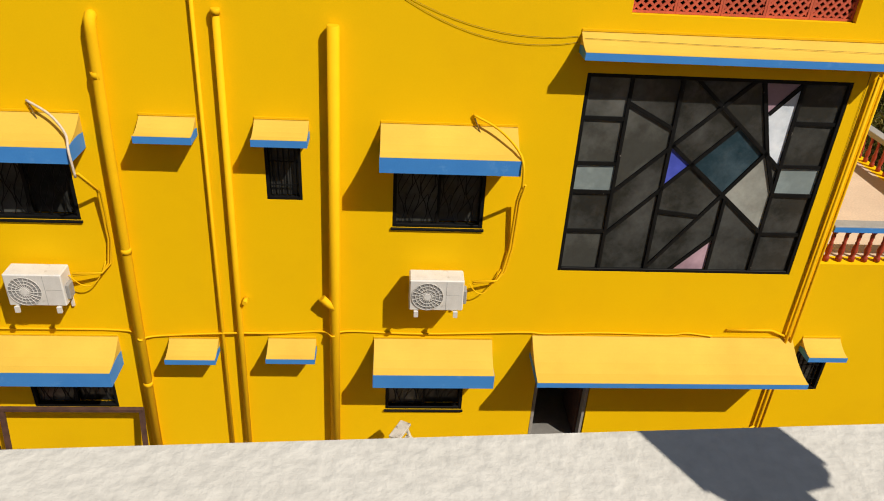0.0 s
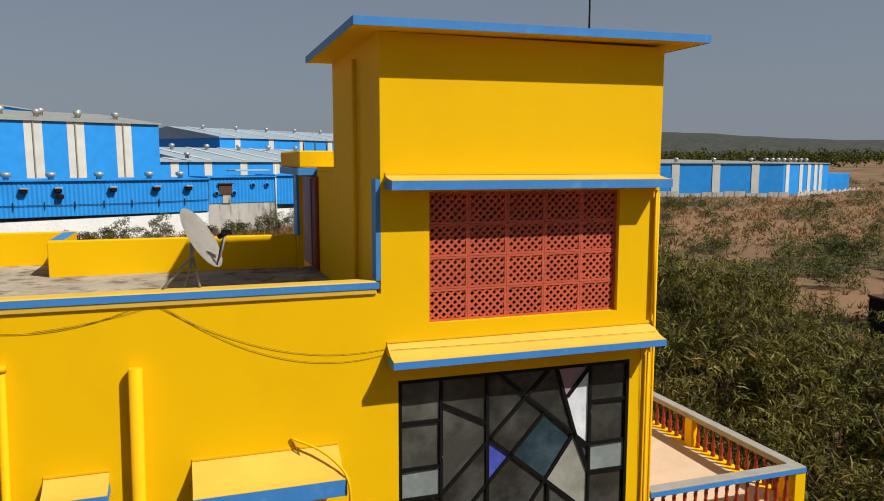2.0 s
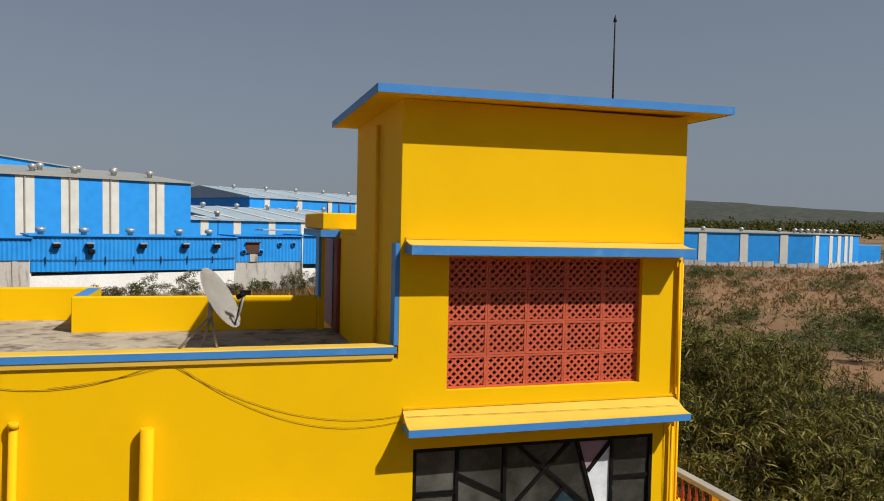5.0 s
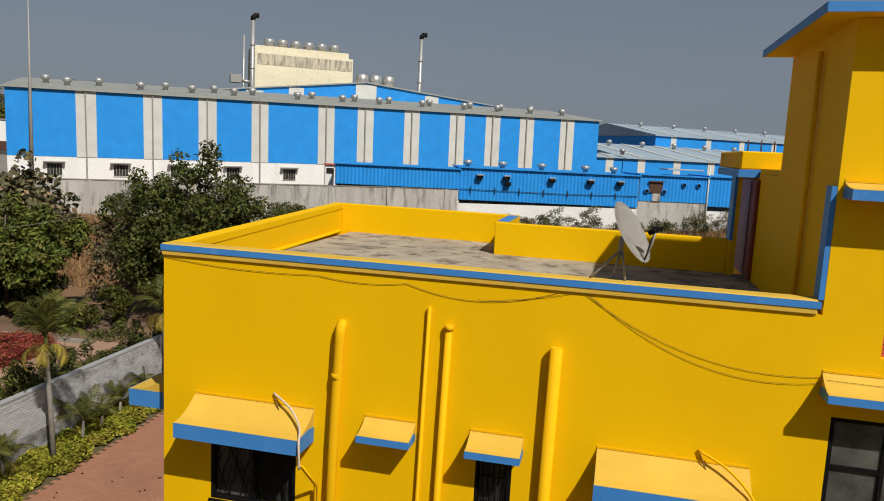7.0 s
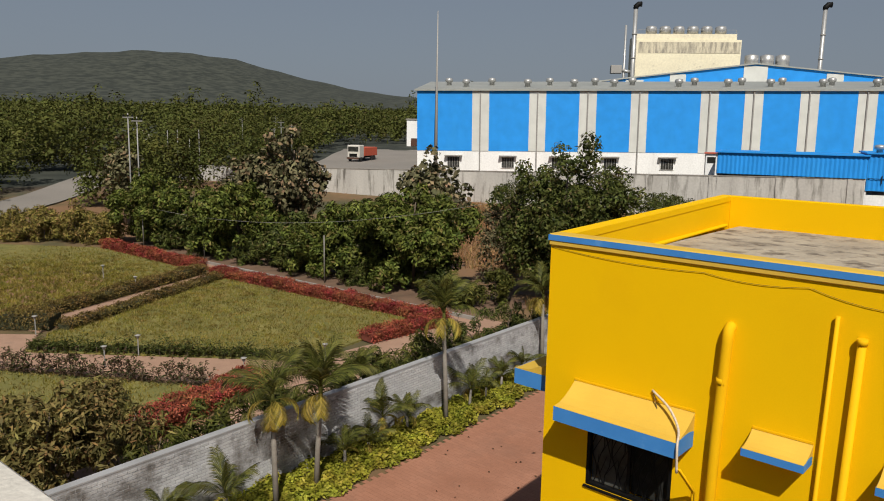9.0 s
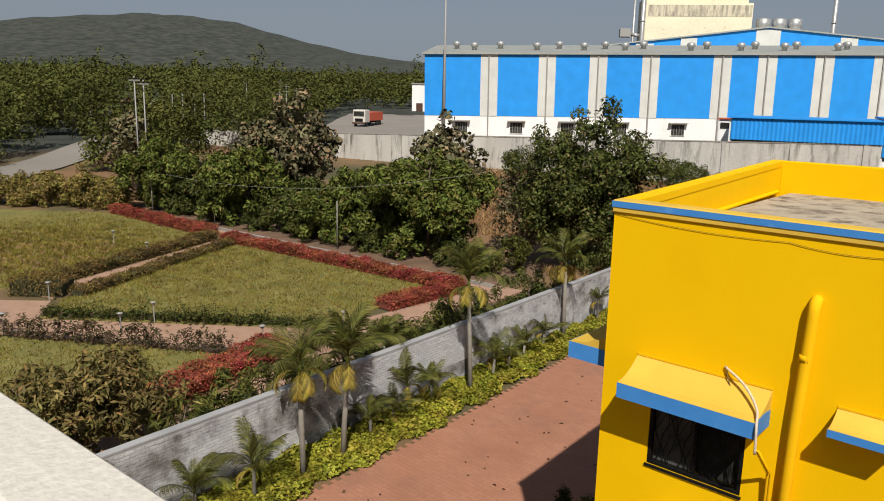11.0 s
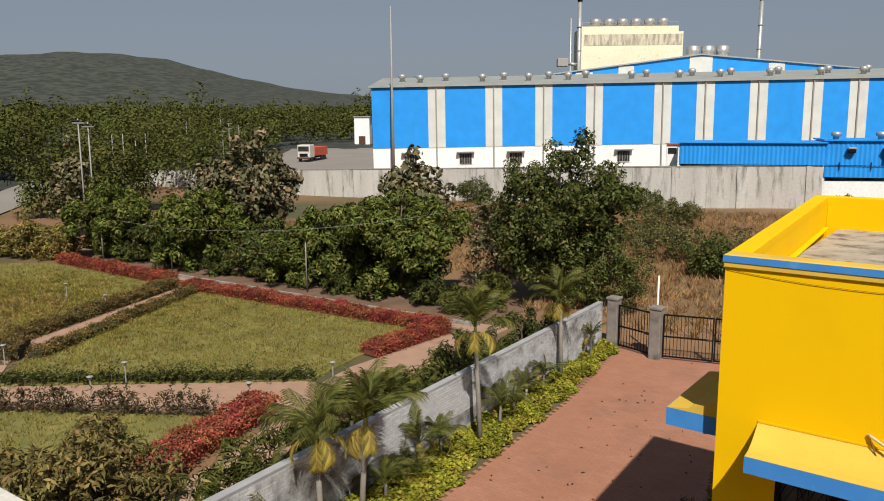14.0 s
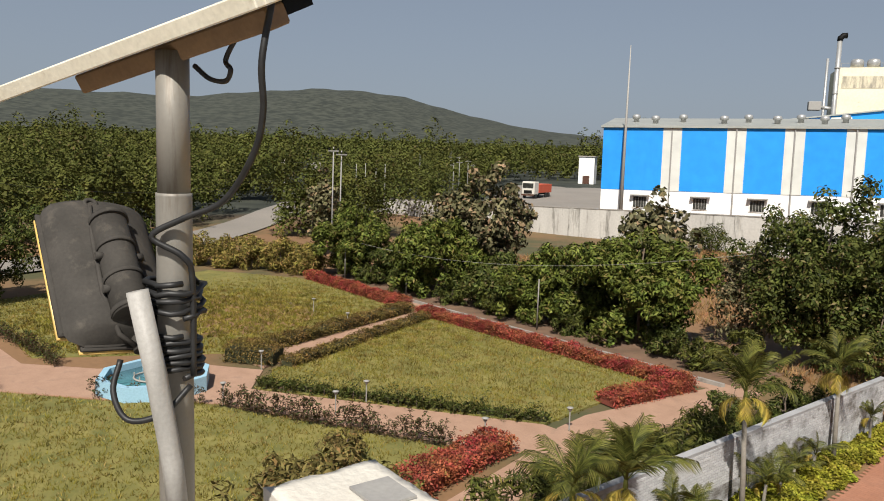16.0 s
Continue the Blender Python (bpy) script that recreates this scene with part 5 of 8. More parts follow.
s4 = blue_shed(97.8, 118, 4.3, 7.95, 6, "plain blue profiled-sheet shed")
part("corner_pipe", tube([(97.7, -0.2, 1.0), (97.7, -0.2, 9.3)], 0.1, 8), FACT_WHITE, s4)
cab = thing("cabin", (WA.x, WA.y, 0), "small white cabin with a red rim beside the shed", "cabin", rz=WANG)
part("body", boxes((49.9, 51.3, 6.0, 8.0, 2, 7.0), bevel=0.05), FACT_BASE, cab)
part("roof", boxes((49.7, 51.45, 5.8, 8.2, 7.0, 7.12)), RED, cab, "red roof rim")
part("window", boxes((50.1, 51.1, 5.94, 5.998, 5.9, 6.6)), GLASS_DARK, cab)


def far_shed(name, u0, u1, y0, y1, z1, rise, bays, label):
    s = thing(name, (FA.x, FA.y, 0), label, "factory", "far factory sheds", rz=FANG)
    part("wall", boxes((u0, u1, y0, y1, 2, z1)), FACT_BLUE, s)
    part("roof", extrude_profile([(y0 - 0.5, z1), ((y0 + y1) / 2, z1 + rise), (y1 + 0.5, z1), (y1 + 0.5, z1 - 0.3), (y0 - 0.5, z1 - 0.3)], "x", u0 - 0.5, u1 + 0.5), PALE_ROOF, s)
    for k in range(bays):
        u = u0 + (u1 - u0) * (k + 0.5) / bays
        part("cream_strip", boxes((u - 0.9, u + 0.9, y0 - 0.08, y0 - 0.02, 4, z1 - 0.3)), FACT_WHITE, s)
        sl = extrude_profile([(y0 - 0.45, z1 + 0.06), ((y0 + y1) / 2, z1 + rise + 0.06), ((y0 + y1) / 2, z1 + rise + 0.12), (y0 - 0.45, z1 + 0.12)], "x", u - 0.5, u + 0.5)
        part("skylight", sl, FACT_WHITE, s)
        v = part("roof_vent", lathe([(0.4, 0), (0.4, 0.5), (0.6, 0.6), (0.6, 1.0), (0.1, 1.2)], 8), STEEL_TANK, s)
        v.location = (u + 2.5, (y0 + y1) / 2 - 4, z1 + rise * 0.85)
    return s


far_shed("far_shed", 106, 150, 5, 44, 10.0, 2.9, 5, "blue shed with a pale sheet roof and skylights")
far_shed("far_shed", 99.8, 105.8, 5, 12, 10.0, 0.5, 1, "small blue shed beside the factory")
far_shed("far_shed", 144, 250, 45, 90, 16.4, 3.3, 9, "blue shed with a pale sheet roof and skylights")
far_shed("far_shed", 120, 225, 92, 132, 17.2, 3.0, 9, "pale roofed shed far behind")

# long shed in the field, seen across its corner
def field_factory():
    f = thing("field_factory", (135.8, 134.3, 0), "long low blue shed with cream strips across the field", "factory")
    A, C, D = Vector((-73.8, 17.7, 0)), Vector((0, 0, 0)), Vector((24.8, 10.6, 0))
    A2, D2 = A + Vector((24, 42, 0)), D + Vector((14, 40, 0))

    def prism(pts, z0, z1, rise=0.0):
        bm = bmesh.new()
        lo, hi = [bm.verts.new((p.x, p.y, z0)) for p in pts], [bm.verts.new((p.x, p.y, z1)) for p in pts]
        bm.faces.new(lo[::-1])
        mid = sum(pts, Vector()) / len(pts)
        top = bm.verts.new((mid.x, mid.y, z1 + rise))
        for k in range(len(pts)):
            n = (k + 1) % len(pts)
            bm.faces.new((lo[k], lo[n], hi[n], hi[k]))
            bm.faces.new((hi[k], hi[n], top))
        return bm

    ring = [A, C, D, D2, A2]
    mid = sum(ring, Vector()) / 5
    part("wall", prism(ring, -1, 9.5), FACT_BLUE, f)
    part("roof", prism([mid + (p - mid) * 1.012 for p in ring], 9.52, 9.72, 0.9), FACT_ROOF, f)
    for a, b, runs in ((A, C, (0.14, 0.268, 0.394, 0.52, 0.647, 0.779, 0.907)), (C, D, (0.08, 0.366, 0.545, 0.695, 0.81))):
        d = (b - a).normalized()
        n = Vector((d.y, -d.x, 0))
        for q in runs:
            p = a.lerp(b, q)
            bm = bmesh.new()
            box(bm, -0.95, 0.95, -0.06, 0.06, 2.0, 9.35)
            bmesh.ops.transform(bm, matrix=Matrix.Translation(p + n * 0.07) @ Matrix.Rotation(math.atan2(d.y, d.x), 4, "Z"), verts=bm.verts[:])
            part("cream_strip", bm, FACT_WHITE, f)
        for k in range(8):
            p = a.lerp(b, (k + 0.4) / 8) - n * 5
            part("roof_vent", lathe([(0.4, 0), (0.4, 0.5), (0.6, 0.6), (0.6, 0.9), (0.1, 1.1)], 8), STEEL_TANK, f).location = (p.x, p.y, 9.85)
    part("annex", boxes((26.5, 36, 14, 24, -1, 7.0), bevel=0.1), FACT_BLUE, f, "low blue annex")
    for a, b in ((A, C), (C, D), (D, D + Vector((16, 8, 0)))):
        d = (b - a).normalized()
        n = Vector((d.y, -d.x, 0)) * 3.5
        m = 14
        for k in range(m):
            p, q = a.lerp(b, k / m) + n, a.lerp(b, (k + 0.93) / m) + n
            part("wall_panel", boxes((0, (q - p).length, -0.12, 0.12, -1, 2.6 + 0.25 * (k * 7 % 3))), STAIN_WALL, f, "stained concrete wall panel").matrix_basis = Matrix.Translation(p) @ Matrix.Rotation(math.atan2(d.y, d.x), 4, "Z")


field_factory()

# factory road and country road
def strip(name, pts, width, mt, label, lift=0.12):
    bm = bmesh.new()
    prev = None
    P = [Vector((*p, 0)) for p in pts]
    dense = []
    for a, b in zip(P, P[1:]):
        n = max(2, int((b - a).length / 6))
        dense += [a.lerp(b, i / n) for i in range(n)]
    dense.append(P[-1])
    for i, p in enumerate(dense):
        t = (dense[min(i + 1, len(dense) - 1)] - dense[max(i - 1, 0)]).normalized()
        s = Vector((-t.y, t.x, 0)) * width / 2
        q = [bm.verts.new((v.x, v.y, float(ground_z(v.x, v.y)) + lift)) for v in (p - s, p + s)]
        if prev:
            bm.faces.new((prev[0], q[0], q[1], prev[1]))
        prev = q
    return tagged(part(name, bm, mt), label, "road", kind="structure")


strip("road", [(-88, 66), (-103, 88), (-128, 116), (-150, 140)], 28, ASPHALT, "wide worn asphalt factory road", 0.2)
strip("road", [(-70, -6), (-83.5, 15.5), (-100, 29), (-120, 45), (-150, 64), (-200, 92), (-300, 140)], 6.5, ASPHALT, "grey country road", 0.15)

# houses across on the field side
bh = thing("black_building", (22.85, -3.0, 0), "black painted low building with a white coping", "building", rz=math.degrees(math.atan2(9.9, 2.6)))
part("wall", pierced_wall(-30, 18.2, 0, 4.1, -0.25, 0, [(2.2, 3.0, 1.0, 2.2), (4.3, 5.3, 0, 2.2), (6.0, 7.0, 0.9, 2.2), (15.6, 16.6, 1.0, 2.1), (-4, -3, 0.9, 2.1)]), BLACK_WALL, bh)
part("end_wall", boxes((17.95, 18.2, -3.0, -0.252, 0, 4.1)), BLACK_WALL, bh)
part("rear_wall", boxes((-30, 17.948, -3.2, -3.0, 0, 3.25)), BLACK_WALL, bh)
part("roof", boxes((-30, 17.948, -2.998, -0.252, 3.0, 3.15)), CONCRETE, bh)
part("coping", boxes((-30, 15.0, -0.30, 0.05, 4.102, 4.22)), LIMEWASH, bh, "white coping")
part("end_coping", boxes((15.002, 18.25, -0.30, 0.05, 4.102, 4.2), (17.9, 18.25, -3.0, -0.302, 4.102, 4.2)), RUST, bh, "brown unpainted coping")
part("floor_slab", boxes((-30, 17.948, -2.998, -0.252, 0, 0.05)), WALL_INNER, bh)
part("window_frame", boxes((15.55, 15.6, -0.05, 0.03, 1.0, 2.1), (16.6, 16.65, -0.05, 0.03, 1.0, 2.1), (15.55, 16.65, -0.05, 0.03, 2.1, 2.16), (15.55, 16.65, -0.05, 0.06, 0.94, 1.0)), PINK_HOUSE, bh)


def brick_shell():
    """Unfinished brick house: roofless rooms with openings."""
    h = thing("brick_shell", (37.4, 11.05, 0), "unfinished roofless raw brick house", "building", rz=0.6)
    w, d = 10.6, 7.2
    part("front_wall", pierced_wall(0, w, 0, 2.7, 0, 0.23, [(0.9, 1.7, 0.9, 2.0), (2.6, 3.3, 0.9, 2.0), (4.6, 6.0, 0, 2.1), (6.9, 7.4, 1.0, 2.0), (8.0, 8.7, 0, 2.1), (9.3, 9.8, 0.9, 2.0)]), RAW_BRICK, h)
    part("side_wall", pierced_wall(0.23, d, 0, 2.7, w - 0.23, w, [(2, 3, 0.9, 2.1), (4.6, 5.6, 0, 2.1)], "y"), RAW_BRICK, h)
    part("side_wall", pierced_wall(0.23, d, 0, 2.7, 0, 0.23, [(3, 4, 0.9, 2.1)], "y"), RAW_BRICK, h)
    part("rear_wall", boxes((0.23, w - 0.23, d - 0.23, d, 0, 2.7)), RAW_BRICK, h)
    for u in (2.6, 5.25, 7.9):
        part("cross_beam", boxes((u + 0.03, u + 0.12, 0.252, d - 0.252, 2.66, 2.80)), RING_BEAM, h)
    part("long_beam", boxes((0.252, w - 0.252, 3.5, 3.59, 2.65, 2.79)), RING_BEAM, h)
    part("ring_beam", boxes((-0.02, w + 0.02, -0.02, 0.25, 2.702, 2.82), (-0.02, 0.25, 0.25, d, 2.702, 2.82), (w - 0.25, w + 0.02, 0.25, d, 2.702, 2.82), (0.25, w - 0.25, d - 0.25, d + 0.02, 2.702, 2.82)), RING_BEAM, h)
    # floor takes the shaded room colour, for the gloom between the walls
    part("earth_floor", boxes((0.232, w - 0.232, 0.232, d - 0.232, -0.05, 0.06)), WALL_INNER, h)
    for k in range(5):
        bm = bmesh.new()
        bar(bm, (4.6 + 1.1 * k, -0.7, 0), (4.6 + 1.1 * k, -0.6, 2.4), 0.045, seg=6)
        part("prop", bm, RUST, h)
    bm = bmesh.new()
    bar(bm, (4.2, -0.65, 1.3), (9.6, -0.65, 1.45), 0.035, seg=6)
    part("scaffold_rail", bm, RUST, h)
    lean = Matrix(((1, 0.58, 0, 0), (0, 1, 0, 0), (0, 0, 1, 0), (0, 0, 0, 1)))
    for c in h.children:
        c.data.transform(lean)


brick_shell()


def pink_house():
    h = thing("salmon_house", (50.6, 10.15, 0), "salmon pink flat-roofed house with a cream roof rail", "house", rz=-65.5)
    part("front_wall", pierced_wall(0, 14, 0, 3.0, 0, 0.25, [(1.1, 1.9, 1.0, 2.2), (4.4, 5.4, 0.8, 1.9), (7.2, 8.2, 0.8, 1.9), (10, 11, 0, 2.1)]), PINK_HOUSE, h)
    part("side_wall", boxes((0, 0.25, 0.252, 9, 0, 3.0)), PINK_HOUSE, h)
    part("side_wall", boxes((13.75, 14, 0.252, 9, 0, 3.0)), PINK_HOUSE, h)
    part("rear_wall", boxes((0.252, 13.748, 8.75, 9, 0, 3.0)), PINK_HOUSE, h)
    part("roof", boxes((0.252, 13.748, 0.252, 8.748, 2.75, 2.9)), CONCRETE, h)
    part("cornice", boxes((-0.1, 14.1, -0.15, 0.3, 3.002, 3.10), (-0.1, 0.3, 0.302, 9.1, 3.002, 3.10)), CREAM_RAIL, h)
    part("roof_rail", boxes((0, 14, 0, 0.2, 3.70, 3.85)), CREAM_RAIL, h)
    part("roof_rail", boxes((0, 0.2, 0.202, 9, 3.70, 3.85)), CREAM_RAIL, h)
    part("roof_rail", boxes((0.202, 14, 8.8, 9, 3.70, 3.85)), CREAM_RAIL, h)
    for k in range(5):
        part("rail_pier", boxes((3.4 * k, 3.4 * k + 0.4, -0.02, 0.22, 3.102, 3.87)), CREAM_RAIL, h)
    for k in range(52):
        if k % 13 > 1:
            part("baluster", boxes((0.05 + 0.262 * k, 0.15 + 0.262 * k, 0.05, 0.15, 3.102, 3.698)), CREAM_RAIL, h)
    for k in range(30):
        part("baluster", boxes((0.05, 0.15, 0.5 + 0.28 * k, 0.6 + 0.28 * k, 3.102, 3.698)), CREAM_RAIL, h)
        part("baluster", boxes((0.5 + 0.45 * k, 0.6 + 0.45 * k, 8.85, 8.95, 2.902, 3.698)), CREAM_RAIL, h)
    for u0, u1, z0, z1 in ((1.1, 1.5, 1.0, 2.2), (1.52, 1.9, 1.0, 2.2), (4.4, 4.9, 0.8, 1.9), (4.92, 5.4, 0.8, 1.9), (7.2, 8.2, 0.8, 1.9)):
        part("shutter", boxes((u0, u1, 0.06, 0.10, z0, z1)), RUST, h, "brown wooden shutter")
    for u in (2.6, 6.0, 9.0):
        part("pilaster", boxes((u, u + 0.35, -0.08, -0.002, 0, 2.98)), PINK_HOUSE, h)
    part("door", boxes((10, 11, 0.06, 0.10, 0, 2.1)), DOOR_RED, h)
    s = thing("lean_to", (49.2, 12.2, 0), "open shelter with a pale sheet roof", "shelter", rz=-57)
    part("roof", boxes((-0.7, 3.1, 0, 8.4, 2.70, 2.76)), ROOF_SHEET, s)
    for x, y in ((0.15, 0.3), (2.35, 0.3), (0.15, 8.1), (2.35, 8.1)):
        part("post", boxes((x - 0.07, x + 0.07, y - 0.07, y + 0.07, -0.1, 2.698)), RUST, s)


def brick_stack(x, y, rz, nx, ny, nz, seed):
    """Stacked new bricks: the outer ones are pieces."""
    rr = random.Random(seed)
    t = thing("brick_stack", (x, y, 0), "stack of new red bricks on bare soil", "brick stack", "brick stacks", rz=rz)
    L, W, H = 0.46, 0.23, 0.16
    one = boxes((0.006, L - 0.006, 0.006, W - 0.006, 0.005, H - 0.005))
    me = bpy.data.meshes.new("brick")
    one.to_mesh(me)
    one.free()
    me.materials.append(NEW_BRICK)
    part("core", boxes((0.08, nx * L - 0.08, 0.05, ny * W - 0.05, 0, nz * H - 0.05)), NEW_BRICK, t)
    for k in range(nz + 1):
        for i in range(nx):
            for j in range(ny):
                edge = i in (0, nx - 1) or j in (0, ny - 1) or k >= nz - 1
                if not edge or (k == nz and rr.random() < 0.55):
                    continue
                ob = part("brick", me, None, t)
                ob.location = (i * L + rr.uniform(-0.02, 0.02), j * W + rr.uniform(-0.02, 0.02), k * H)


pink_house()
NEW_BRICK = surface("new_red_brick", (0.13, 0.046, 0.032), (0.085, 0.032, 0.024), 3, 0.95, 0.3, 10, each=0.15)
brick_stack(46.9, 7.9, -68, 8, 5, 7, 1)
brick_stack(49.6, 7.6, -66, 9, 5, 9, 2)
brick_stack(45.9, 3.4, -70, 6, 4, 5, 3)


def rubble(name, cx, cy, rx, ry, n, mt, label, seed):
    rng = np.random.default_rng(seed)
    bm = bmesh.new()
    for k in range(n):
        r = math.sqrt(rng.uniform(0, 1))
        a = rng.uniform(0, math.tau)
        sz = rng.uniform(0.05, 0.17)
        m = pose(cx + rx * r * math.cos(a), cy + ry * r * math.sin(a), 0.04 + 0.25 * (1 - r) * rng.uniform(0.3, 1), *[float(q) for q in rng.uniform(0, 180, 3)])
        box(bm, -sz, sz, -sz * 0.6, sz * 0.6, -sz * 0.4, sz * 0.4, m)
    tagged(part(name, bm, mt), label, "rubble", kind="stuff")


rubble("brick_rubble", 23.6, -0.7, 1.3, 2.2, 260, NEW_BRICK, "heap of broken red bricks by the black wall", 3)
rubble("yard_rubble", 47.5, 9.2, 1.8, 1.6, 160, RAW_BRICK, "rubble between the brick shell and the house", 4)

# ---------------------------------------------------------------- the roof from which one looks
OW = thing("own_house", (0, 0, 0), "cream limewashed house with a roof parapet", "house")
part("parapet", boxes((-2.93, 5.0, -0.23, 0, 7.9, 8.82), bevel=0.015), LIMEWASH, OW, "cream limewashed parapet").matrix_basis = pose(-3.0, -8.19, 0, 0, 0, 2.5)
part("roof_slab", boxes((-6.25, 12, -22, -8.62, 7.7, 7.95), (-6.25, 1.0, -8.62, -8.42, 7.7, 7.95)), CONCRETE, OW)
part("wall", boxes((-6.25, 12, -22, -8.75, 0, 7.7)), LIMEWASH, OW)
part("side_parapet", boxes((-6.25, -6.10, -22, -8.72, 7.95, 8.3)), LIMEWASH, OW)
bmp = boxes((-6.22, -5.95, -8.71, -8.43, 7.95, 8.958))
bmesh.ops.subdivide_edges(bmp, edges=bmp.edges[:], cuts=9, use_grid_fill=True)
rpost = random.Random(4)
for v in bmp.verts:
    if v.co.z > 8.88:
        chip = max(0, abs(v.co.x + 6.075) / 0.145 - 0.75) + max(0, abs(v.co.y + 8.56) / 0.15 - 0.75)
        v.co.z -= 0.016 * chip * rpost.uniform(0.3, 1.6) + rpost.uniform(0, 0.004)
        v.co.x += rpost.uniform(-0.003, 0.003)
        v.co.y += rpost.uniform(-0.003, 0.003)
for fc in bmp.faces:
    fc.smooth = fc.normal.z > 0.7
part("parapet_post", bmp, LIMEWASH, OW, "limewashed parapet post, chipped")
part("cap_plate", boxes((-6.10, -5.985, -8.565, -8.465, 8.959, 8.965)), GREY_PLASTIC, OW)

# ---------------------------------------------------------------- things on and by the house
def outdoor_unit(x0, z0, label):
    """Split air-conditioner outdoor unit on two brackets."""
    a = thing("air_conditioner", (x0, -0.40, z0 - 0.07), label, "air conditioner", "outdoor units")
    w, d, h = 0.745, 0.29, 0.49
    part("casing", boxes((0, w, 0, d, 0, h), bevel=0.015), WHITE_METAL, a)
    cx, cz, r = 0.25, h / 2 - 0.01, 0.215
    bm = bmesh.new()
    for k in range(4):
        rr = r - 0.05 * k
        pts = [(cx + rr * math.cos(q * math.tau / 28), -0.012, cz + rr * math.sin(q * math.tau / 28)) for q in range(29)]
        for p, q in zip(pts, pts[1:]):
            bar(bm, p, q, 0.007)
    for k in range(20):
        t = k * math.tau / 20
        bar(bm, (cx + 0.05 * math.cos(t), -0.014, cz + 0.05 * math.sin(t)), (cx + r * math.cos(t + 0.25), -0.014, cz + r * math.sin(t + 0.25)), 0.006)
    part("fan_guard", bm, WHITE_METAL, a)
    # flat disc, its grey standing in for shade in the fan hollow
    disc = bmesh.new()
    bmesh.ops.create_circle(disc, cap_ends=True, segments=32, radius=r, matrix=pose(cx, -0.003, cz, 90))
    part("fan_opening", disc, GREY_PLASTIC, a, "flat grey disc in place of the shadowy fan opening")
    hub = bmesh.new()
    bar(hub, (cx, -0.02, cz), (cx, -0.005, cz), 0.05, seg=16)
    part("hub", hub, WHITE_METAL, a)
    part("seam", boxes((0.505, 0.509, -0.002, 0.0, 0.02, h - 0.02), (0.51, 0.73, -0.002, 0.0, h * 0.52, h * 0.525)), GREY_PLASTIC, a)
    part("valve_cover", boxes((w, w + 0.05, 0.05, 0.2, 0.08, 0.3), bevel=0.01), GREY_PLASTIC, a)
    for u in (0.08, w - 0.12):
        part("bracket", boxes((u, u + 0.035, -0.03, 0.395, -0.035, -0.002), (u, u + 0.035, 0.36, 0.395, -0.25, -0.036)), WHITE_METAL, a)
        part("foot", boxes((u - 0.01, u + 0.05, -0.035, -0.002, -0.09, 0.0)), WHITE_METAL, a)
    return a


outdoor_unit(0.69, 3.735, "white split air-conditioner unit on wall brackets")
outdoor_unit(-4.62, 3.72, "white split air-conditioner unit on wall brackets")


def dish_antenna():
    d = thing("satellite_dish", (0.02, 0.16, 8.265), "grey-white satellite dish on a tripod mount", "satellite dish")
    n = Vector((0.77, -0.38, 0.517)).normalized()
    bm = bmesh.new()
    rings = []
    for i in range(7):
        r = i / 6
        rings.append([bm.verts.new((0.31 * r * math.cos(k * math.tau / 28), 0.40 * r * math.sin(k * math.tau / 28), 0.075 * r * r)) for k in range(28)] if i else [bm.verts.new((0, 0, 0))])
    for k in range(28):
        bm.faces.new((rings[0][0], rings[1][k], rings[1][(k + 1) % 28]))
    for a, b in zip(rings[1:], rings[2:]):
        for k in range(28):
            bm.faces.new((a[k], b[k], b[(k + 1) % 28], a[(k + 1) % 28]))
    for f in bm.faces:
        f.smooth = True
    bmesh.ops.solidify(bm, geom=bm.faces[:], thickness=0.012)
    c = Vector((0.395, 0.09, 0.545))
    m = Matrix.Translation(c) @ n.to_track_quat("Z", "Y").to_matrix().to_4x4() @ pose(0, 0, 0, 0, 0, 0)
    bmesh.ops.transform(bm, matrix=m, verts=bm.verts[:])
    part("reflector", bm, surface("dish_grey", (0.50, 0.48, 0.45), (0.43, 0.41, 0.38), 5, 0.5, 0.05), d)
    b = m @ Vector((0, -0.36, 0.06))
    f = c + n * 0.42 + Vector((0, 0, -0.12))
    part("feed_arm", tube([b, b.lerp(f, 0.6) - Vector((0, 0, 0.05)), f], 0.013, 6), GREY_PLASTIC, d)
    part("feed_horn", tube([f, f - n * 0.1], 0.032, 10), BLACK_METAL, d)
    bm = bmesh.new()
    box(bm, f.x - 0.05, f.x + 0.07, f.y - 0.02, f.y + 0.02, f.z - 0.02, f.z + 0.035)
    part("receiver", bm, BLACK_METAL, d)
    k = c - n * 0.06
    for e in ((0.0, 0.0, 0.0), (0.415, 0.0, 0.0), (0.12, 0.28, -0.505)):
        part("strut", tube([k - Vector((0, 0, 0.15)), e], 0.016, 6), GREY_PLASTIC, d)
    part("mount", tube([k, k - Vector((0.02, 0, 0.18))], 0.03, 8), GREY_PLASTIC, d)
    part("lead", tube([f, f - Vector((0.05, 0, 0.12)), b - Vector((0, 0, 0.04)), b], 0.008, 5), RUBBER, d)


dish_antenna()


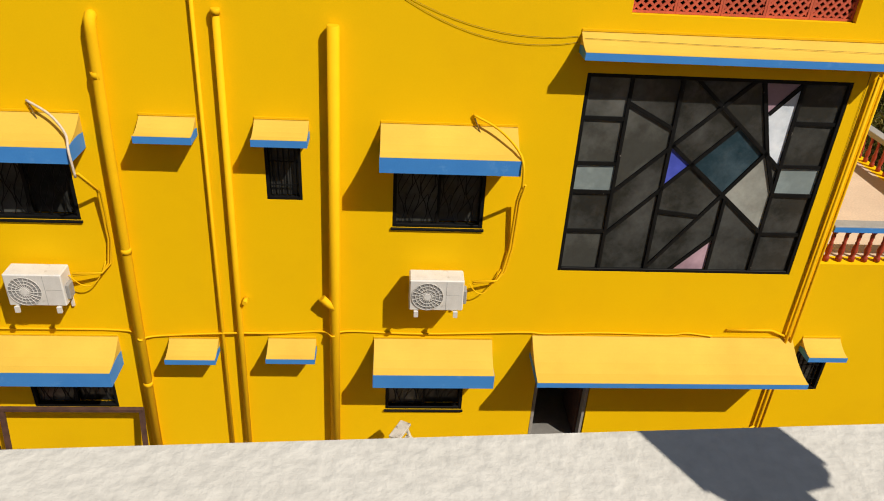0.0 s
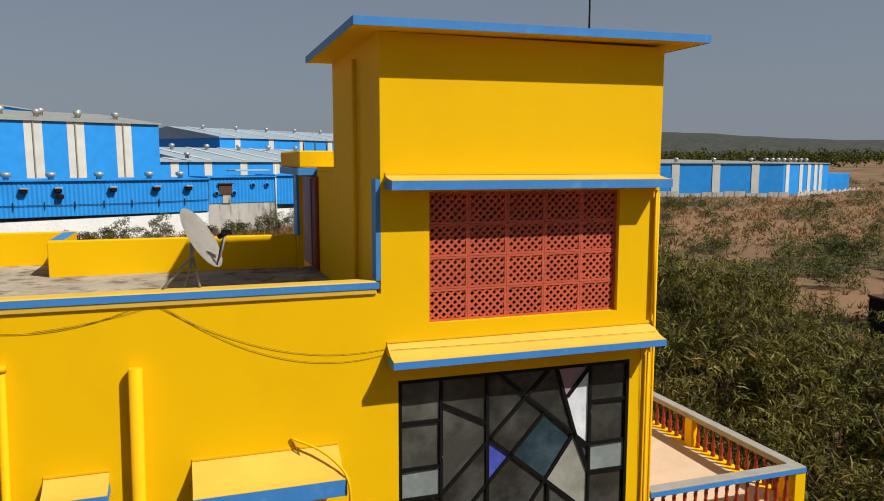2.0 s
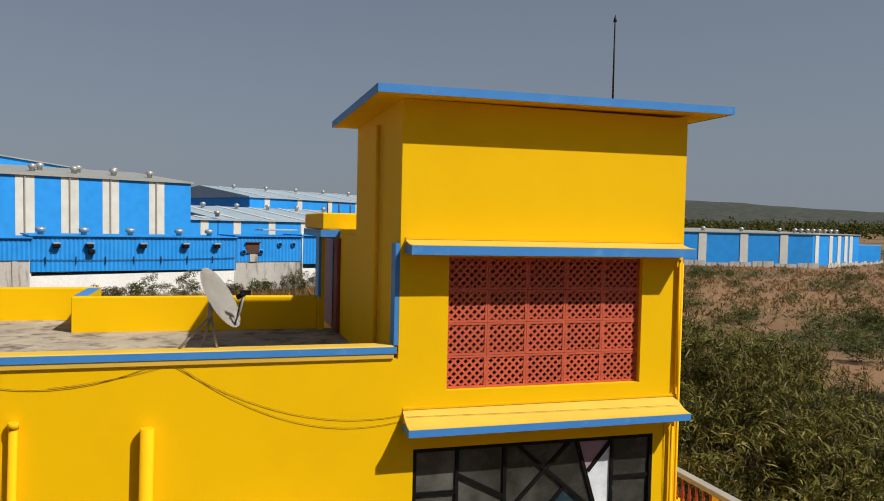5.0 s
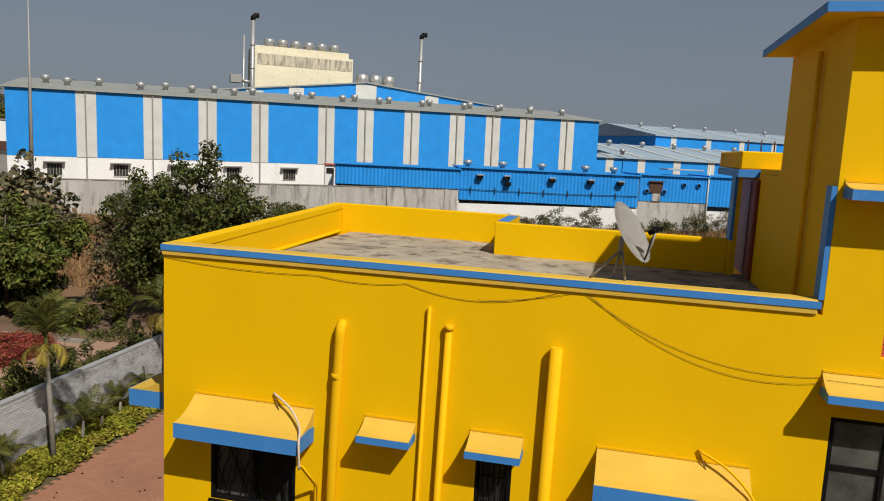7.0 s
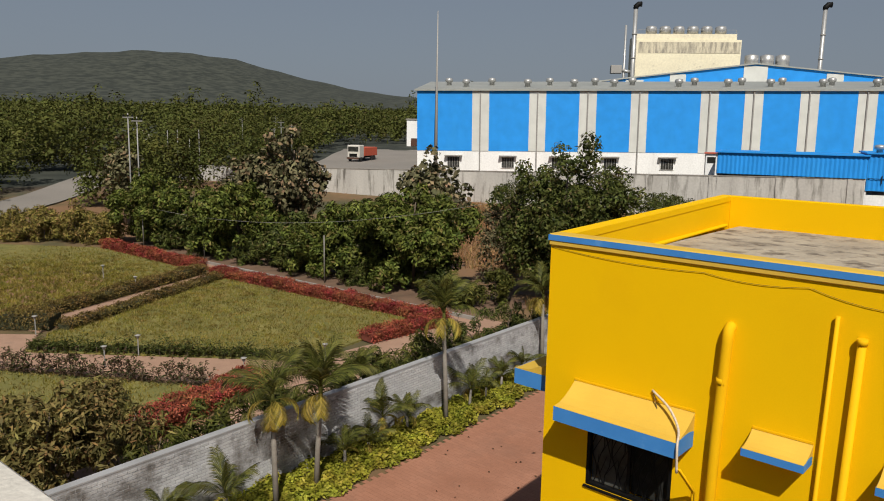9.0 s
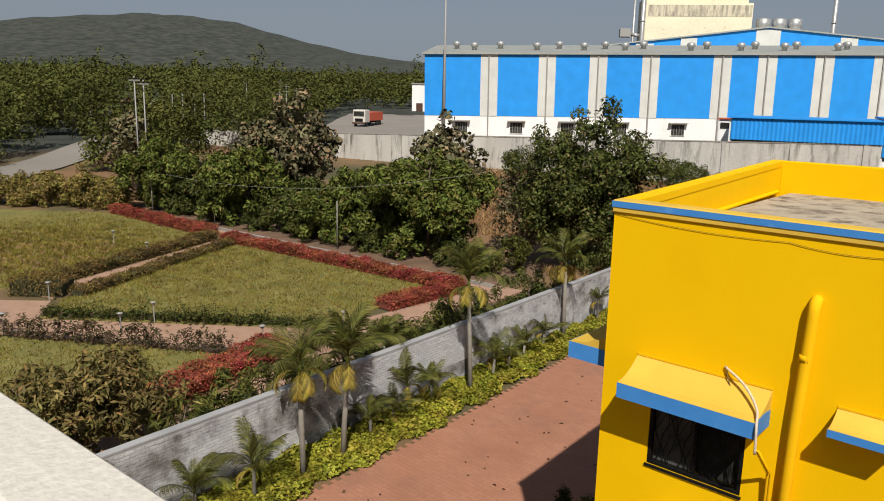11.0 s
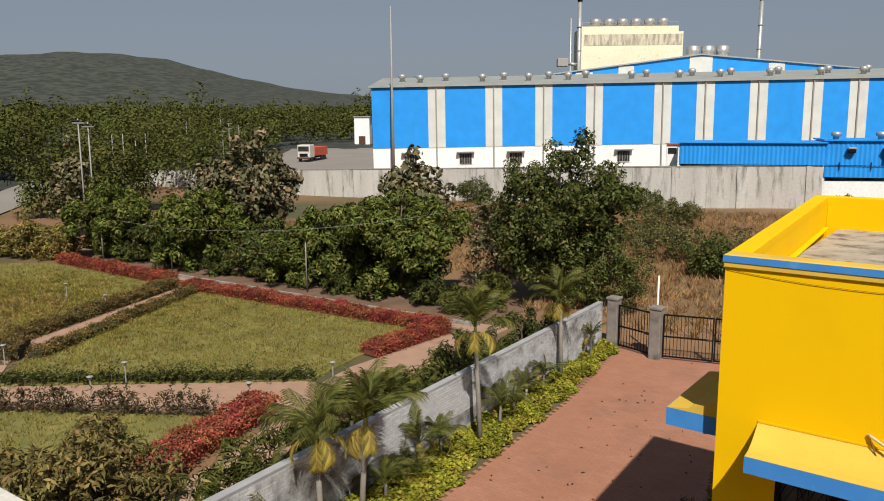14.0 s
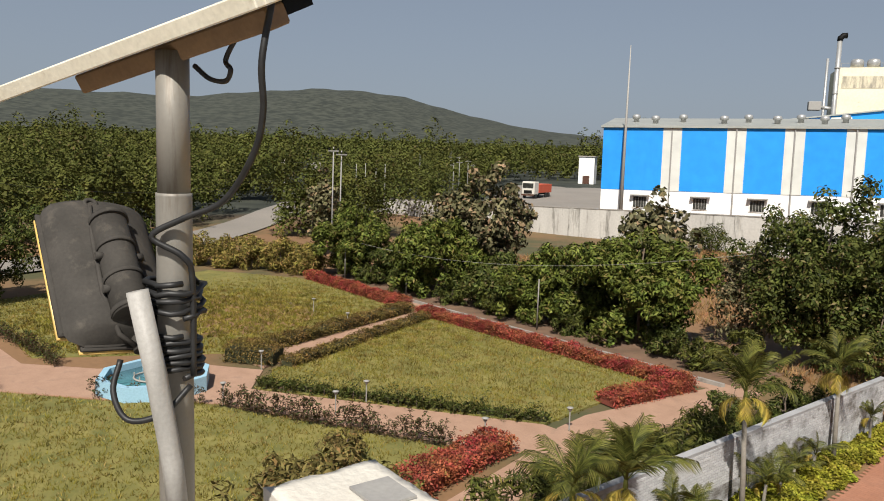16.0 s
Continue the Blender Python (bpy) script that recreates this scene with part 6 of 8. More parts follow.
def step_ladder():
    l = thing("step_ladder", (0.62, -0.55, 0.0), "paint-spattered white folding step ladder", "ladder", rz=-28)
    mt = surface("spattered_aluminium", (0.60, 0.55, 0.46), (0.44, 0.40, 0.34), 8, 0.55, 0.1, 40, spots=(0.24, 0.20, 0.15), spot_scale=9, spot_edge=(0.55, 0.65))
    for s in (-0.2, 0.2):
        bm = bmesh.new()
        bar(bm, (0.62, s * 1.25, 0.0), (0.0, s * 0.8, 1.55), 0.05, 0.03)
        part("rail", bm, mt, l)
        bm = bmesh.new()
        bar(bm, (-0.45, s * 1.2, 0.0), (-0.02, s * 0.8, 1.50), 0.035, 0.025)
        part("back_leg", bm, mt, l)
    for k in range(5):
        t = 0.14 + 0.18 * k
        x, z, y = 0.62 * (1 - t), 1.55 * t, 0.2 * (1.25 - 0.45 * t)
        part("tread", boxes((x - 0.06, x + 0.05, -y, y, z - 0.015, z + 0.015), bevel=0.004), mt, l)
    part("top_cap", boxes((-0.09, 0.09, -0.19, 0.19, 1.54, 1.59), bevel=0.008), mt, l)
    bm = bmesh.new()
    bar(bm, (-0.28, -0.2, 0.6), (-0.28, 0.2, 0.6), 0.02)
    part("brace", bm, mt, l)


step_ladder()


def leaning_gate():
    """Rusty steel gate frame with an ornamental lower panel, leaning on the wall."""
    g = thing("leaning_gate", (-5.35, -0.42, 0.0), "rusty brown steel gate frame leaning against the wall", "gate")
    w, h = 2.1, 1.6
    def L(x, z):
        return (x, z * 0.16, z)
    for a, b in (((0.03, 0), (0.03, h)), ((w - 0.03, 0), (w - 0.03, h)), ((0, h), (w, h))):
        bm = bmesh.new()
        bar(bm, L(*a), L(*b), 0.07, 0.05)
        part("frame_bar", bm, RUST, g)
    bm = bmesh.new()
    x0, x1, z0, z1 = 0.17, w - 0.03, 0.12, 0.92
    for a, b in (((x0, z0), (x1, z0)), ((x0, z1), (x1, z1)), ((x0, z0), (x0, z1)), ((x1, z0), (x1, z1)), ((x0, z0 + 0.2), (x1, z0 + 0.2)), ((x0, z1 - 0.2), (x1, z1 - 0.2)), ((x0, 0.5), (x1, 0.5))):
        q0, q1 = L(*a), L(*b)
        bar(bm, (q0[0], q0[1] - 0.06, q0[2]), (q1[0], q1[1] - 0.06, q1[2]), 0.035)
    panel = part("panel", bm, BLACK_METAL, g, "ornamental black panel")
    for k in range(17):
        u = x0 + (x1 - x0) * (k + 1) / 18
        bm = bmesh.new()
        za, zb = (z1 - 0.2, z1) if k % 2 else (z0, z0 + 0.2)
        if 5 < k < 11:
            za, zb = z0, z1
        bar(bm, (u, za * 0.16 - 0.06, za), (u, zb * 0.16 - 0.06, zb), 0.016)
        part("rod", bm, BLACK_METAL, panel)
    for a, b in (((x0, z1 - 0.2), (0.9, z0 + 0.2)), ((x1, z1 - 0.2), (1.2, z0 + 0.2)), ((0.7, z0), (1.05, 0.55)), ((1.4, z0), (1.05, 0.55))):
        bm = bmesh.new()
        bar(bm, (a[0], a[1] * 0.16 - 0.06, a[1]), (b[0], b[1] * 0.16 - 0.06, b[1]), 0.018)
        part("brace", bm, BLACK_METAL, panel)
    bm = bmesh.new()
    v = [bm.verts.new((x, z * 0.16 - 0.09 + dy, z)) for dy in (0, 0.015) for x, z in ((0.85, 0.9), (1.25, 0.9), (1.05, 0.62))]
    bm.faces.new(v[:3])
    bm.faces.new(v[3:][::-1])
    for i in range(3):
        bm.faces.new((v[i], v[3 + i], v[3 + (i + 1) % 3], v[(i + 1) % 3]))
    part("emblem_plate", bm, BLACK_METAL, panel)


leaning_gate()


# ---------------------------------------------------------------- solar street lamps on the parapet
def lamp_head(parent, root, tip, back, mt=DARK_PLASTIC, dome=0.24):
    """Black lamp housing round the axis root->tip; back: the direction that its back faces."""
    root, tip = Vector(root), Vector(tip)
    ax = (tip - root).normalized()
    bk = (Vector(back) - ax * Vector(back).dot(ax)).normalized()
    sd = ax.cross(bk)
    m = Matrix((sd, ax, bk)).transposed().to_4x4()
    m.translation = root
    ln = (tip - root).length
    w = ln * 0.58
    def put(name, bm, skin, parent, label=""):
        bmesh.ops.transform(bm, matrix=m, verts=bm.verts[:])
        return part(name, bm, skin, parent, label)

    def plate(half, v0, v1, z0, z1):
        bm = boxes((-half, half, v0, v1, z0, z1))
        bmesh.ops.bevel(bm, geom=[e for e in bm.edges if abs((e.verts[0].co - e.verts[1].co).normalized().z) > 0.9], offset=w * 0.16, segments=6, affect="EDGES")
        bmesh.ops.bevel(bm, geom=[e for e in bm.edges if abs((e.verts[0].co - e.verts[1].co).normalized().z) < 0.1], offset=(z1 - z0) * 0.3, segments=2, affect="EDGES")
        for f in bm.faces:
            f.smooth = len(f.verts) == 4
        return bm

    # rounded housing over a flanged plate
    bm = bmesh.new()
    rows, nv, nu = [], 26, 22
    for a in range(nv + 1):
        v = 0.015 + 0.965 * a / nv
        e = 1 - max(0, (0.13 - v) / 0.115) ** 2.2 if v < 0.13 else 1 - max(0, (v - 0.83) / 0.15) ** 2.2
        e = math.sqrt(max(e, 0.0))
        rows.append([bm.verts.new((w * 0.50 * (0.72 + 0.28 * e) * u, ln * v, ln * (0.012 + dome * e * max(0, 1 - abs(u) ** 2.3) ** 0.55))) for u in (2 * b / nu - 1 for b in range(nu + 1))])
    for a, b in zip(rows, rows[1:]):
        for k in range(nu):
            bm.faces.new((a[k], a[k + 1], b[k + 1], b[k])).smooth = True
    head = put("lamp_head", bm, mt, parent, "dark grey plastic lamp housing")
    put("flange", plate(w * 0.53, 0, ln, -ln * 0.03, ln * 0.018), mt, head)
    put("lens", plate(w * 0.525, ln * 0.006, ln * 0.994, -ln * 0.062, -ln * 0.031), LED_RIM, head, "yellowed lens edge")
    # socket along the back, with ribs, bolts and a cable
    put("socket", tube([(0, ln * 0.08, ln * (dome + 0.035)), (0, ln * 0.75, ln * (dome + 0.022))], ln * 0.098, 24), mt, head)
    put("socket_foot", boxes((-ln * 0.055, ln * 0.055, ln * 0.12, ln * 0.72, ln * (dome - 0.10), ln * (dome - 0.02)), bevel=ln * 0.01), mt, head)
    for v in (0.09, 0.30, 0.51, 0.71):
        put("band", tube([(0, ln * v, ln * (dome + 0.034)), (0, ln * (v + 0.03), ln * (dome + 0.032))], ln * 0.104, 24), mt, head)
    for v in (0.24, 0.46):
        for u in (-1, 1):
            put("bolt", tube([(u * ln * 0.075, ln * v, ln * (dome + 0.05)), (u * ln * 0.125, ln * v, ln * (dome + 0.05))], ln * 0.022, 8), mt, head)
    put("cable_gland", tube([(w * 0.10, -ln * 0.05, ln * 0.05), (w * 0.10, ln * 0.05, ln * 0.05)], ln * 0.035, 12), mt, head)
    put("lead", tube([(w * 0.10, -ln * 0.04, ln * 0.05), (-w * 0.10, ln * 0.02, ln * (dome - 0.04)), (-w * 0.19, ln * 0.25, ln * (dome + 0.005)), (-w * 0.17, ln * 0.6, ln * (dome + 0.01)), (-w * 0.12, ln * 0.86, ln * (dome + 0.005))], ln * 0.014, 7), mt, head)
    put("lifting_eye", tube([(w * -0.1 + ln * 0.032 * math.cos(q * math.tau / 12), ln * 0.885 + ln * 0.032 * math.sin(q * math.tau / 12), ln * (dome - 0.005)) for q in range(13)], ln * 0.013, 7), mt, head)


LA_ROOT, LA_TIP, LA_BACK = (1.2511, -8.4755, 9.3029), (1.2206, -8.2939, 9.5561), (0.356, -0.738, 0.573)
solar_a = thing("solar_street_lamp", (1.30, -8.93, 7.95), "solar street lamp with a dark head on a grey steel arm", "street lamp", "solar lamps")
off = Vector((1.30, -8.93, 7.95))
axis_a = (Vector(LA_TIP) - Vector(LA_ROOT)).normalized()
lamp_head(solar_a, Vector(LA_ROOT) - off, Vector(LA_TIP) - off, Vector(LA_BACK))
sock_off = Vector(LA_BACK)
sock_off = (sock_off - axis_a * sock_off.dot(axis_a)).normalized() * 0.076
part("arm", tube([Vector(LA_ROOT) - off + sock_off + axis_a * 0.05, Vector(LA_ROOT) - off + sock_off - axis_a * 0.26, Vector((0.0, 0, 0.62))], 0.021, 14), WHITE_PIPE, solar_a)
part("pole", tube([(0, 0, 0), (0, 0, 0.9)], 0.04, 14), GALV, solar_a)
part("foot_plate", boxes((-0.15, 0.15, -0.15, 0.15, 0, 0.015)), GALV, solar_a)

POLE = Vector((-6.016, -8.958, 8.286))
solar_b = thing("solar_street_lamp", tuple(POLE), "solar street lamp on a galvanised pole with a tilted panel", "street lamp", "solar lamps")
solar_b.scale = (0.5356, 0.5356, 0.5356)
part("pole", tube([(0, 0, -0.627), (0, 0, 2.46), (0, 0, 2.47)], 0.055, 18), GALV, solar_b)
part("upper_pole", tube([(0, 0, 2.47), (0, 0, 2.90)], 0.050, 18), GALV, solar_b)
part("arm", tube([(0.10, -0.02, 1.40), (0.12, -0.05, 1.65), (0.10, -0.09, 1.93), (0.062, -0.13, 2.18)], 0.033, 12), WHITE_PIPE, solar_b, "whitewashed lamp arm")
lamp_head(solar_b, (-0.023, -0.149, 1.985), (-0.451, -0.155, 2.395), (0.80, 0.17, 0.71), DUSTY_LIT_PLASTIC, 0.15)


def coil(z0, z1, turns, r, wob=0.012, seed=1):
    rr = random.Random(seed)
    pts = []
    n = turns * 14
    for k in range(n + 1):
        a = k * math.tau / 14
        pts.append(((r + rr.uniform(-wob, wob) * 0.5) * math.cos(a), (r + rr.uniform(-wob, wob) * 0.5) * math.sin(a), z0 + (z1 - z0) * k / n + rr.uniform(-wob, wob) * 0.4 + 0.01 * math.sin(a + seed)))
    return pts


part("cable_coil", tube(coil(1.89, 2.02, 6, 0.080, seed=2), 0.0095, 6), RUBBER, solar_b, "black cable wound round the pole")
part("cable_coil", tube(coil(2.09, 2.20, 4, 0.081, 0.02, seed=5), 0.0095, 6), RUBBER, solar_b, "black cable wound round the pole")
part("cable", tube(eased([(0.08, 0.03, 1.9), (0.078, 0.03, 2.2), (0.085, 0.0, 2.28), (0.04, -0.08, 2.34), (0.10, 0.0, 2.40), (0.19, 0.092, 2.46), (0.32, 0.13, 2.60), (0.371, 0.137, 2.72), (0.40, 0.12, 2.85), (0.40, 0.15, 3.02)]), 0.010, 7), RUBBER, solar_b)
part("cable", tube(eased([(0.05, 0.05, 2.86), (0.10, 0.08, 2.82), (0.18, 0.10, 2.81), (0.22, 0.10, 2.84), (0.18, 0.1, 2.87), (0.24, 0.11, 2.93), (0.33, 0.13, 3.0)]), 0.008, 6), RUBBER, solar_b)
part("cable", tube(eased([(-0.03, -0.16, 1.95), (0.0, -0.19, 1.86), (0.05, -0.16, 1.78), (0.10, -0.07, 1.80), (0.085, 0.02, 1.87)]), 0.010, 6), RUBBER, solar_b)
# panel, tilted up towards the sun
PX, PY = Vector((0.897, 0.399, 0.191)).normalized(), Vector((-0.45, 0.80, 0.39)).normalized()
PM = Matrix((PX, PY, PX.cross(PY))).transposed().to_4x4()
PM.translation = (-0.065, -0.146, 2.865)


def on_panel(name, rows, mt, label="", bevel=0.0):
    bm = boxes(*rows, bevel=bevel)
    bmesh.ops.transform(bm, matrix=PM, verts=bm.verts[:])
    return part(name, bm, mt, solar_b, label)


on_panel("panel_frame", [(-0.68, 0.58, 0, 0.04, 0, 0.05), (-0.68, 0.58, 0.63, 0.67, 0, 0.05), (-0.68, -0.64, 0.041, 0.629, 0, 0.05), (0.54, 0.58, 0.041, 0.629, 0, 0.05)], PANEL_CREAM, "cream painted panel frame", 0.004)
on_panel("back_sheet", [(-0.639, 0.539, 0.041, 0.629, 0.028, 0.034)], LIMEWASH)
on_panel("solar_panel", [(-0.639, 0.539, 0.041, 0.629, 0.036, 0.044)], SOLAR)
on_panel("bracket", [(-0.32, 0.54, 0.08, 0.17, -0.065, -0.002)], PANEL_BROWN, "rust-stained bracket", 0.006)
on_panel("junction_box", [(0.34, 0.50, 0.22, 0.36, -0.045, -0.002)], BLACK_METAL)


# ---------------------------------------------------------------- vehicles and poles far off
def truck():
    t = thing("truck", (-122.5, 101.0, float(ground_z(-122.5, 101.0)) + 0.3), "white lorry with a red cargo body on the road", "truck", rz=24)
    t.scale = (1.15, 1.15, 1.15)
    part("cab", boxes((-1.25, 1.25, -1.2, 1.0, 0.7, 3.1), bevel=0.12), LIMEWASH, t)
    part("windscreen", boxes((-1.05, 1.05, -1.24, -1.205, 1.9, 2.8)), GLASS_DARK, t)
    part("grille", boxes((-0.8, 0.8, -1.24, -1.205, 0.9, 1.5)), DARK_PLASTIC, t)
    part("bumper", boxes((-1.25, 1.25, -1.4, -1.205, 0.5, 0.8)), RUST, t)
    part("cargo_body", boxes((-1.25, 1.25, 1.15, 7.5, 1.0, 2.6), bevel=0.04), RED, t)
    part("chassis", boxes((-0.5, 0.5, -1.0, 7.4, 0.6, 0.85)), BLACK_METAL, t)
    for x in (-1.1, 1.1):
        for y in (-0.2, 4.8, 6.2):
            bm = bmesh.new()
            bar(bm, (x - 0.14, y, 0.5), (x + 0.14, y, 0.5), 0.5, seg=16)
            part("wheel", bm, RUBBER, t)


truck()


def utility_pole(x, y, h, arms=2, lean=0.0):
    p = thing("utility_pole", (x, y, float(ground_z(x, y)) - 0.1), "grey concrete power pole with cross arms", "utility pole", "power poles")
    part("shaft", tube([(0, 0, 0), (lean, 0, h)], 0.075, 6, 0.05), GREY_PLASTIC, p)
    for k in range(arms):
        part("cross_arm", boxes((-0.9 + lean, 0.9 + lean, -0.05, 0.05, h - 0.4 - 0.9 * k, h - 0.3 - 0.9 * k)), GREY_PLASTIC, p)
        for u in (-0.8, 0, 0.8):
            ob = part("insulator", lathe([(0.05, 0), (0.09, 0.08), (0.03, 0.2)], 6), BLACK_METAL, p)
            ob.location = (u + lean, 0, h - 0.3 - 0.9 * k)


POLES = [(-62.8, 21.5, 10.4, 1, 0.15), (-62.5, 22.1, 10.1, 1, 0.2), (-100.0, 45.1, 8.0, 0, 0.1), (-99.4, 46.3, 8.1, 0, 0.1), (-100.3, 48.7, 7.7, 0, 0), (-99.6, 49.8, 8.0, 0, 0.1), (-81.1, 13.3, 5.4, 1, 0.1), (-93.7, 31.0, 9.0, 2, 0.1), (-118, 78, 9, 2, 0), (-140, 84, 9, 1, 0), (-128, 88, 8, 1, 0), (-112, 72, 8, 1, 0.1), (-150, 100, 9, 2, 0), (-135, 95, 7, 1, 0)]
for row in POLES:
    utility_pole(*row)
for (a, b) in (((-100, 45.1, 7.9), (-93.3, 30.8, 9.0)), ((-93.3, 30.8, 9.0), (-81.1, 13.3, 5.4)), ((-93.3, 30.8, 8.0), (-81.1, 13.3, 5.0)), ((-81.1, 13.3, 5.4), (-62, -12, 8.5)), ((-62.8, 21.5, 9.9), (-93.3, 30.8, 9.0)), ((-62.8, 21.5, 9.9), (-99.4, 46.3, 8.0))):
    tagged(part("power_line", tube(sag(a, b, 0.7, 12), 0.014, 4), RUBBER), "thin sagging power line", "cable")
tagged(part("power_line", tube(sag((-51.8, 18.1, 3.3), (-22.0, 19.8, 6.1), 1.0, 24), 0.008, 4), COPING), "pale wire strung across the garden", "cable")
for x, y, h in ((-47.5, 19.3, 3.0), (-35.2, 20.2, 3.0), (-54.5, 18.3, 3.1)):
    p = thing("garden_pole", (x, y, 0), "thin grey pole along the garden path", "pole", "garden poles")
    part("pole", tube([(0, 0, 0), (0, 0, h)], 0.04, 6), GALV, p)
gh = thing("gate_house", (-160.5, 159.7, float(ground_z(-160.5, 159.7))), "small white flat-roofed gate house", "building", rz=35)
part("wall", boxes((-2.3, 2.3, -3, 3, -0.5, 8.0)), FACT_BASE, gh)
part("roof", boxes((-2.6, 2.6, -3.3, 3.3, 8.002, 8.3)), COPING, gh)
part("door", boxes((-1, 1, -3.06, -3.005, 0, 2.4)), RUST, gh)

# ---------------------------------------------------------------- plants
L_MANGO = leaf_mat("mango_leaf", (0.046, 0.064, 0.010), (0.160, 0.190, 0.038), (0.17, 0.145, 0.045), 0.08)
L_TEAK = leaf_mat("teak_leaf", (0.070, 0.070, 0.032), (0.185, 0.170, 0.085), (0.25, 0.18, 0.10), 0.20)
L_DARK = leaf_mat("dark_leaf", (0.036, 0.050, 0.011), (0.110, 0.128, 0.030), (0.15, 0.125, 0.05), 0.08)
L_OLIVE = leaf_mat("olive_leaf", (0.065, 0.070, 0.022), (0.15, 0.15, 0.052), (0.20, 0.16, 0.07), 0.15)
L_BAMBOO = leaf_mat("bamboo_leaf", (0.036, 0.037, 0.008), (0.150, 0.140, 0.026), (0.21, 0.17, 0.055), 0.12, patch=0.7)
L_FRESH = leaf_mat("fresh_leaf", (0.060, 0.080, 0.016), (0.14, 0.165, 0.036), (0.19, 0.18, 0.05), 0.1)
L_COVER = leaf_mat("groundcover_leaf", (0.18, 0.185, 0.016), (0.32, 0.31, 0.036), (0.34, 0.30, 0.05), 0.12)
L_RED = leaf_mat("red_hedge_leaf", (0.24, 0.058, 0.034), (0.40, 0.105, 0.060), (0.22, 0.12, 0.045), 0.08)
# hedge core colours with the shade among the twigs put in
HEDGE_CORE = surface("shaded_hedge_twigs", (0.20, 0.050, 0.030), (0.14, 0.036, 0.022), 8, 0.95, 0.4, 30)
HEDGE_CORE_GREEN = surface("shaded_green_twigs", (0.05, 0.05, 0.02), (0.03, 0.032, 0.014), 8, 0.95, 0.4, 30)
L_PALM = leaf_mat("palm_leaf", (0.036, 0.046, 0.010), (0.125, 0.130, 0.028), (0.20, 0.17, 0.045), 0.04)
L_PALM_DRY = leaf_mat("yellowed_palm_leaf", (0.22, 0.18, 0.030), (0.40, 0.30, 0.060))
L_WHITE = leaf_mat("white_flower", (0.75, 0.75, 0.66), (0.85, 0.85, 0.78), trans=0.2)
L_GRASS = leaf_mat("dry_grass_blade", (0.36, 0.205, 0.085), (0.42, 0.26, 0.12), (0.14, 0.12, 0.04), 0.12, trans=0.25)
L_LAWN = leaf_mat("lawn_blade", (0.150, 0.130, 0.020), (0.250, 0.205, 0.036), (0.30, 0.245, 0.09), 0.18, patch=0.9)
L_FOREST = leaf_mat("forest_leaf", (0.115, 0.126, 0.030), (0.092, 0.102, 0.027), (0.12, 0.10, 0.04), 0.04, patch=0.13, gloss=0.05)
L_WHORL = leaf_mat("whorled_leaf", (0.115, 0.10, 0.030), (0.235, 0.195, 0.065), (0.26, 0.17, 0.06), 0.15)
L_ACACIA = leaf_mat("acacia_leaf", (0.075, 0.078, 0.020), (0.16, 0.155, 0.045), (0.2, 0.17, 0.06), 0.1)
L_HEDGE = leaf_mat("brownish_hedge_leaf", (0.10, 0.070, 0.020), (0.21, 0.150, 0.040), (0.24, 0.17, 0.07), 0.15)
L_CROTON = leaf_mat("croton_leaf", (0.13, 0.115, 0.025), (0.28, 0.23, 0.06), (0.30, 0.2, 0.07), 0.15)
BARK = surface("grey_brown_bark", (0.16, 0.12, 0.09), (0.09, 0.07, 0.05), 6, 0.95, 0.5, 30)
PALM_BARK = surface("ringed_palm_trunk", (0.24, 0.22, 0.19), (0.15, 0.135, 0.11), 3, 0.9, 0.4, 20)


def tree(name, x, y, h, rx, ry, mt, label, n_cl=120, n_leaf=70, leaf=(0.22, 0.09), base=0.25, seed=0, spread=0.35, lumps=1, group=""):
    """Tapered trunk with limbs and a crown of many small leaves in clumps."""
    rng = np.random.default_rng(seed + 100)
    z0 = float(ground_z(x, y))
    t = thing(name, (x, y, z0), label, "shrub" if "shrub" in name else "tree", group)
    cz, rz = h * (1 + base) / 2, h * (1 - base) / 2
    cl = clumps((0, 0, cz), (rx, ry, rz), n_cl, rng)
    for k in range(lumps - 1):
        a = rng.uniform(0, math.tau)
        cl = np.vstack([cl, clumps((rx * 0.6 * math.cos(a), ry * 0.6 * math.sin(a), cz + rng.uniform(-0.3, 0.35) * rz), (rx * 0.55, ry * 0.55, rz * 0.5), n_cl // 3, rng)])
    cl = cl[cl[:, 2] > h * base * 0.4]
    v, f = tufts(cl, n_leaf, spread * 1.15, leaf[0], leaf[1], rng)
    v = v[:]
    v[:, 2] = np.maximum(v[:, 2], 0.02)
    part("crown", mesh_np("crown", v, f), mt, t)
    r0 = max(0.05, h * 0.018)
    part("trunk", tube([(0, 0, -0.1), (0.05, 0.03, h * 0.3), (0.02, -0.04, h * 0.6), (0.1, 0.05, h * 0.85)], r0, 8, r0 * 0.25), BARK, t)
    for k in range(6):
        c = cl[rng.integers(len(cl))]
        s = h * rng.uniform(0.2, 0.5)
        part("limb", tube([(0.03, 0, s), (c[0] * 0.5, c[1] * 0.5, (s + c[2]) / 2 + 0.1), tuple(c)], r0 * 0.5, 6, r0 * 0.12), BARK, t)
    return t


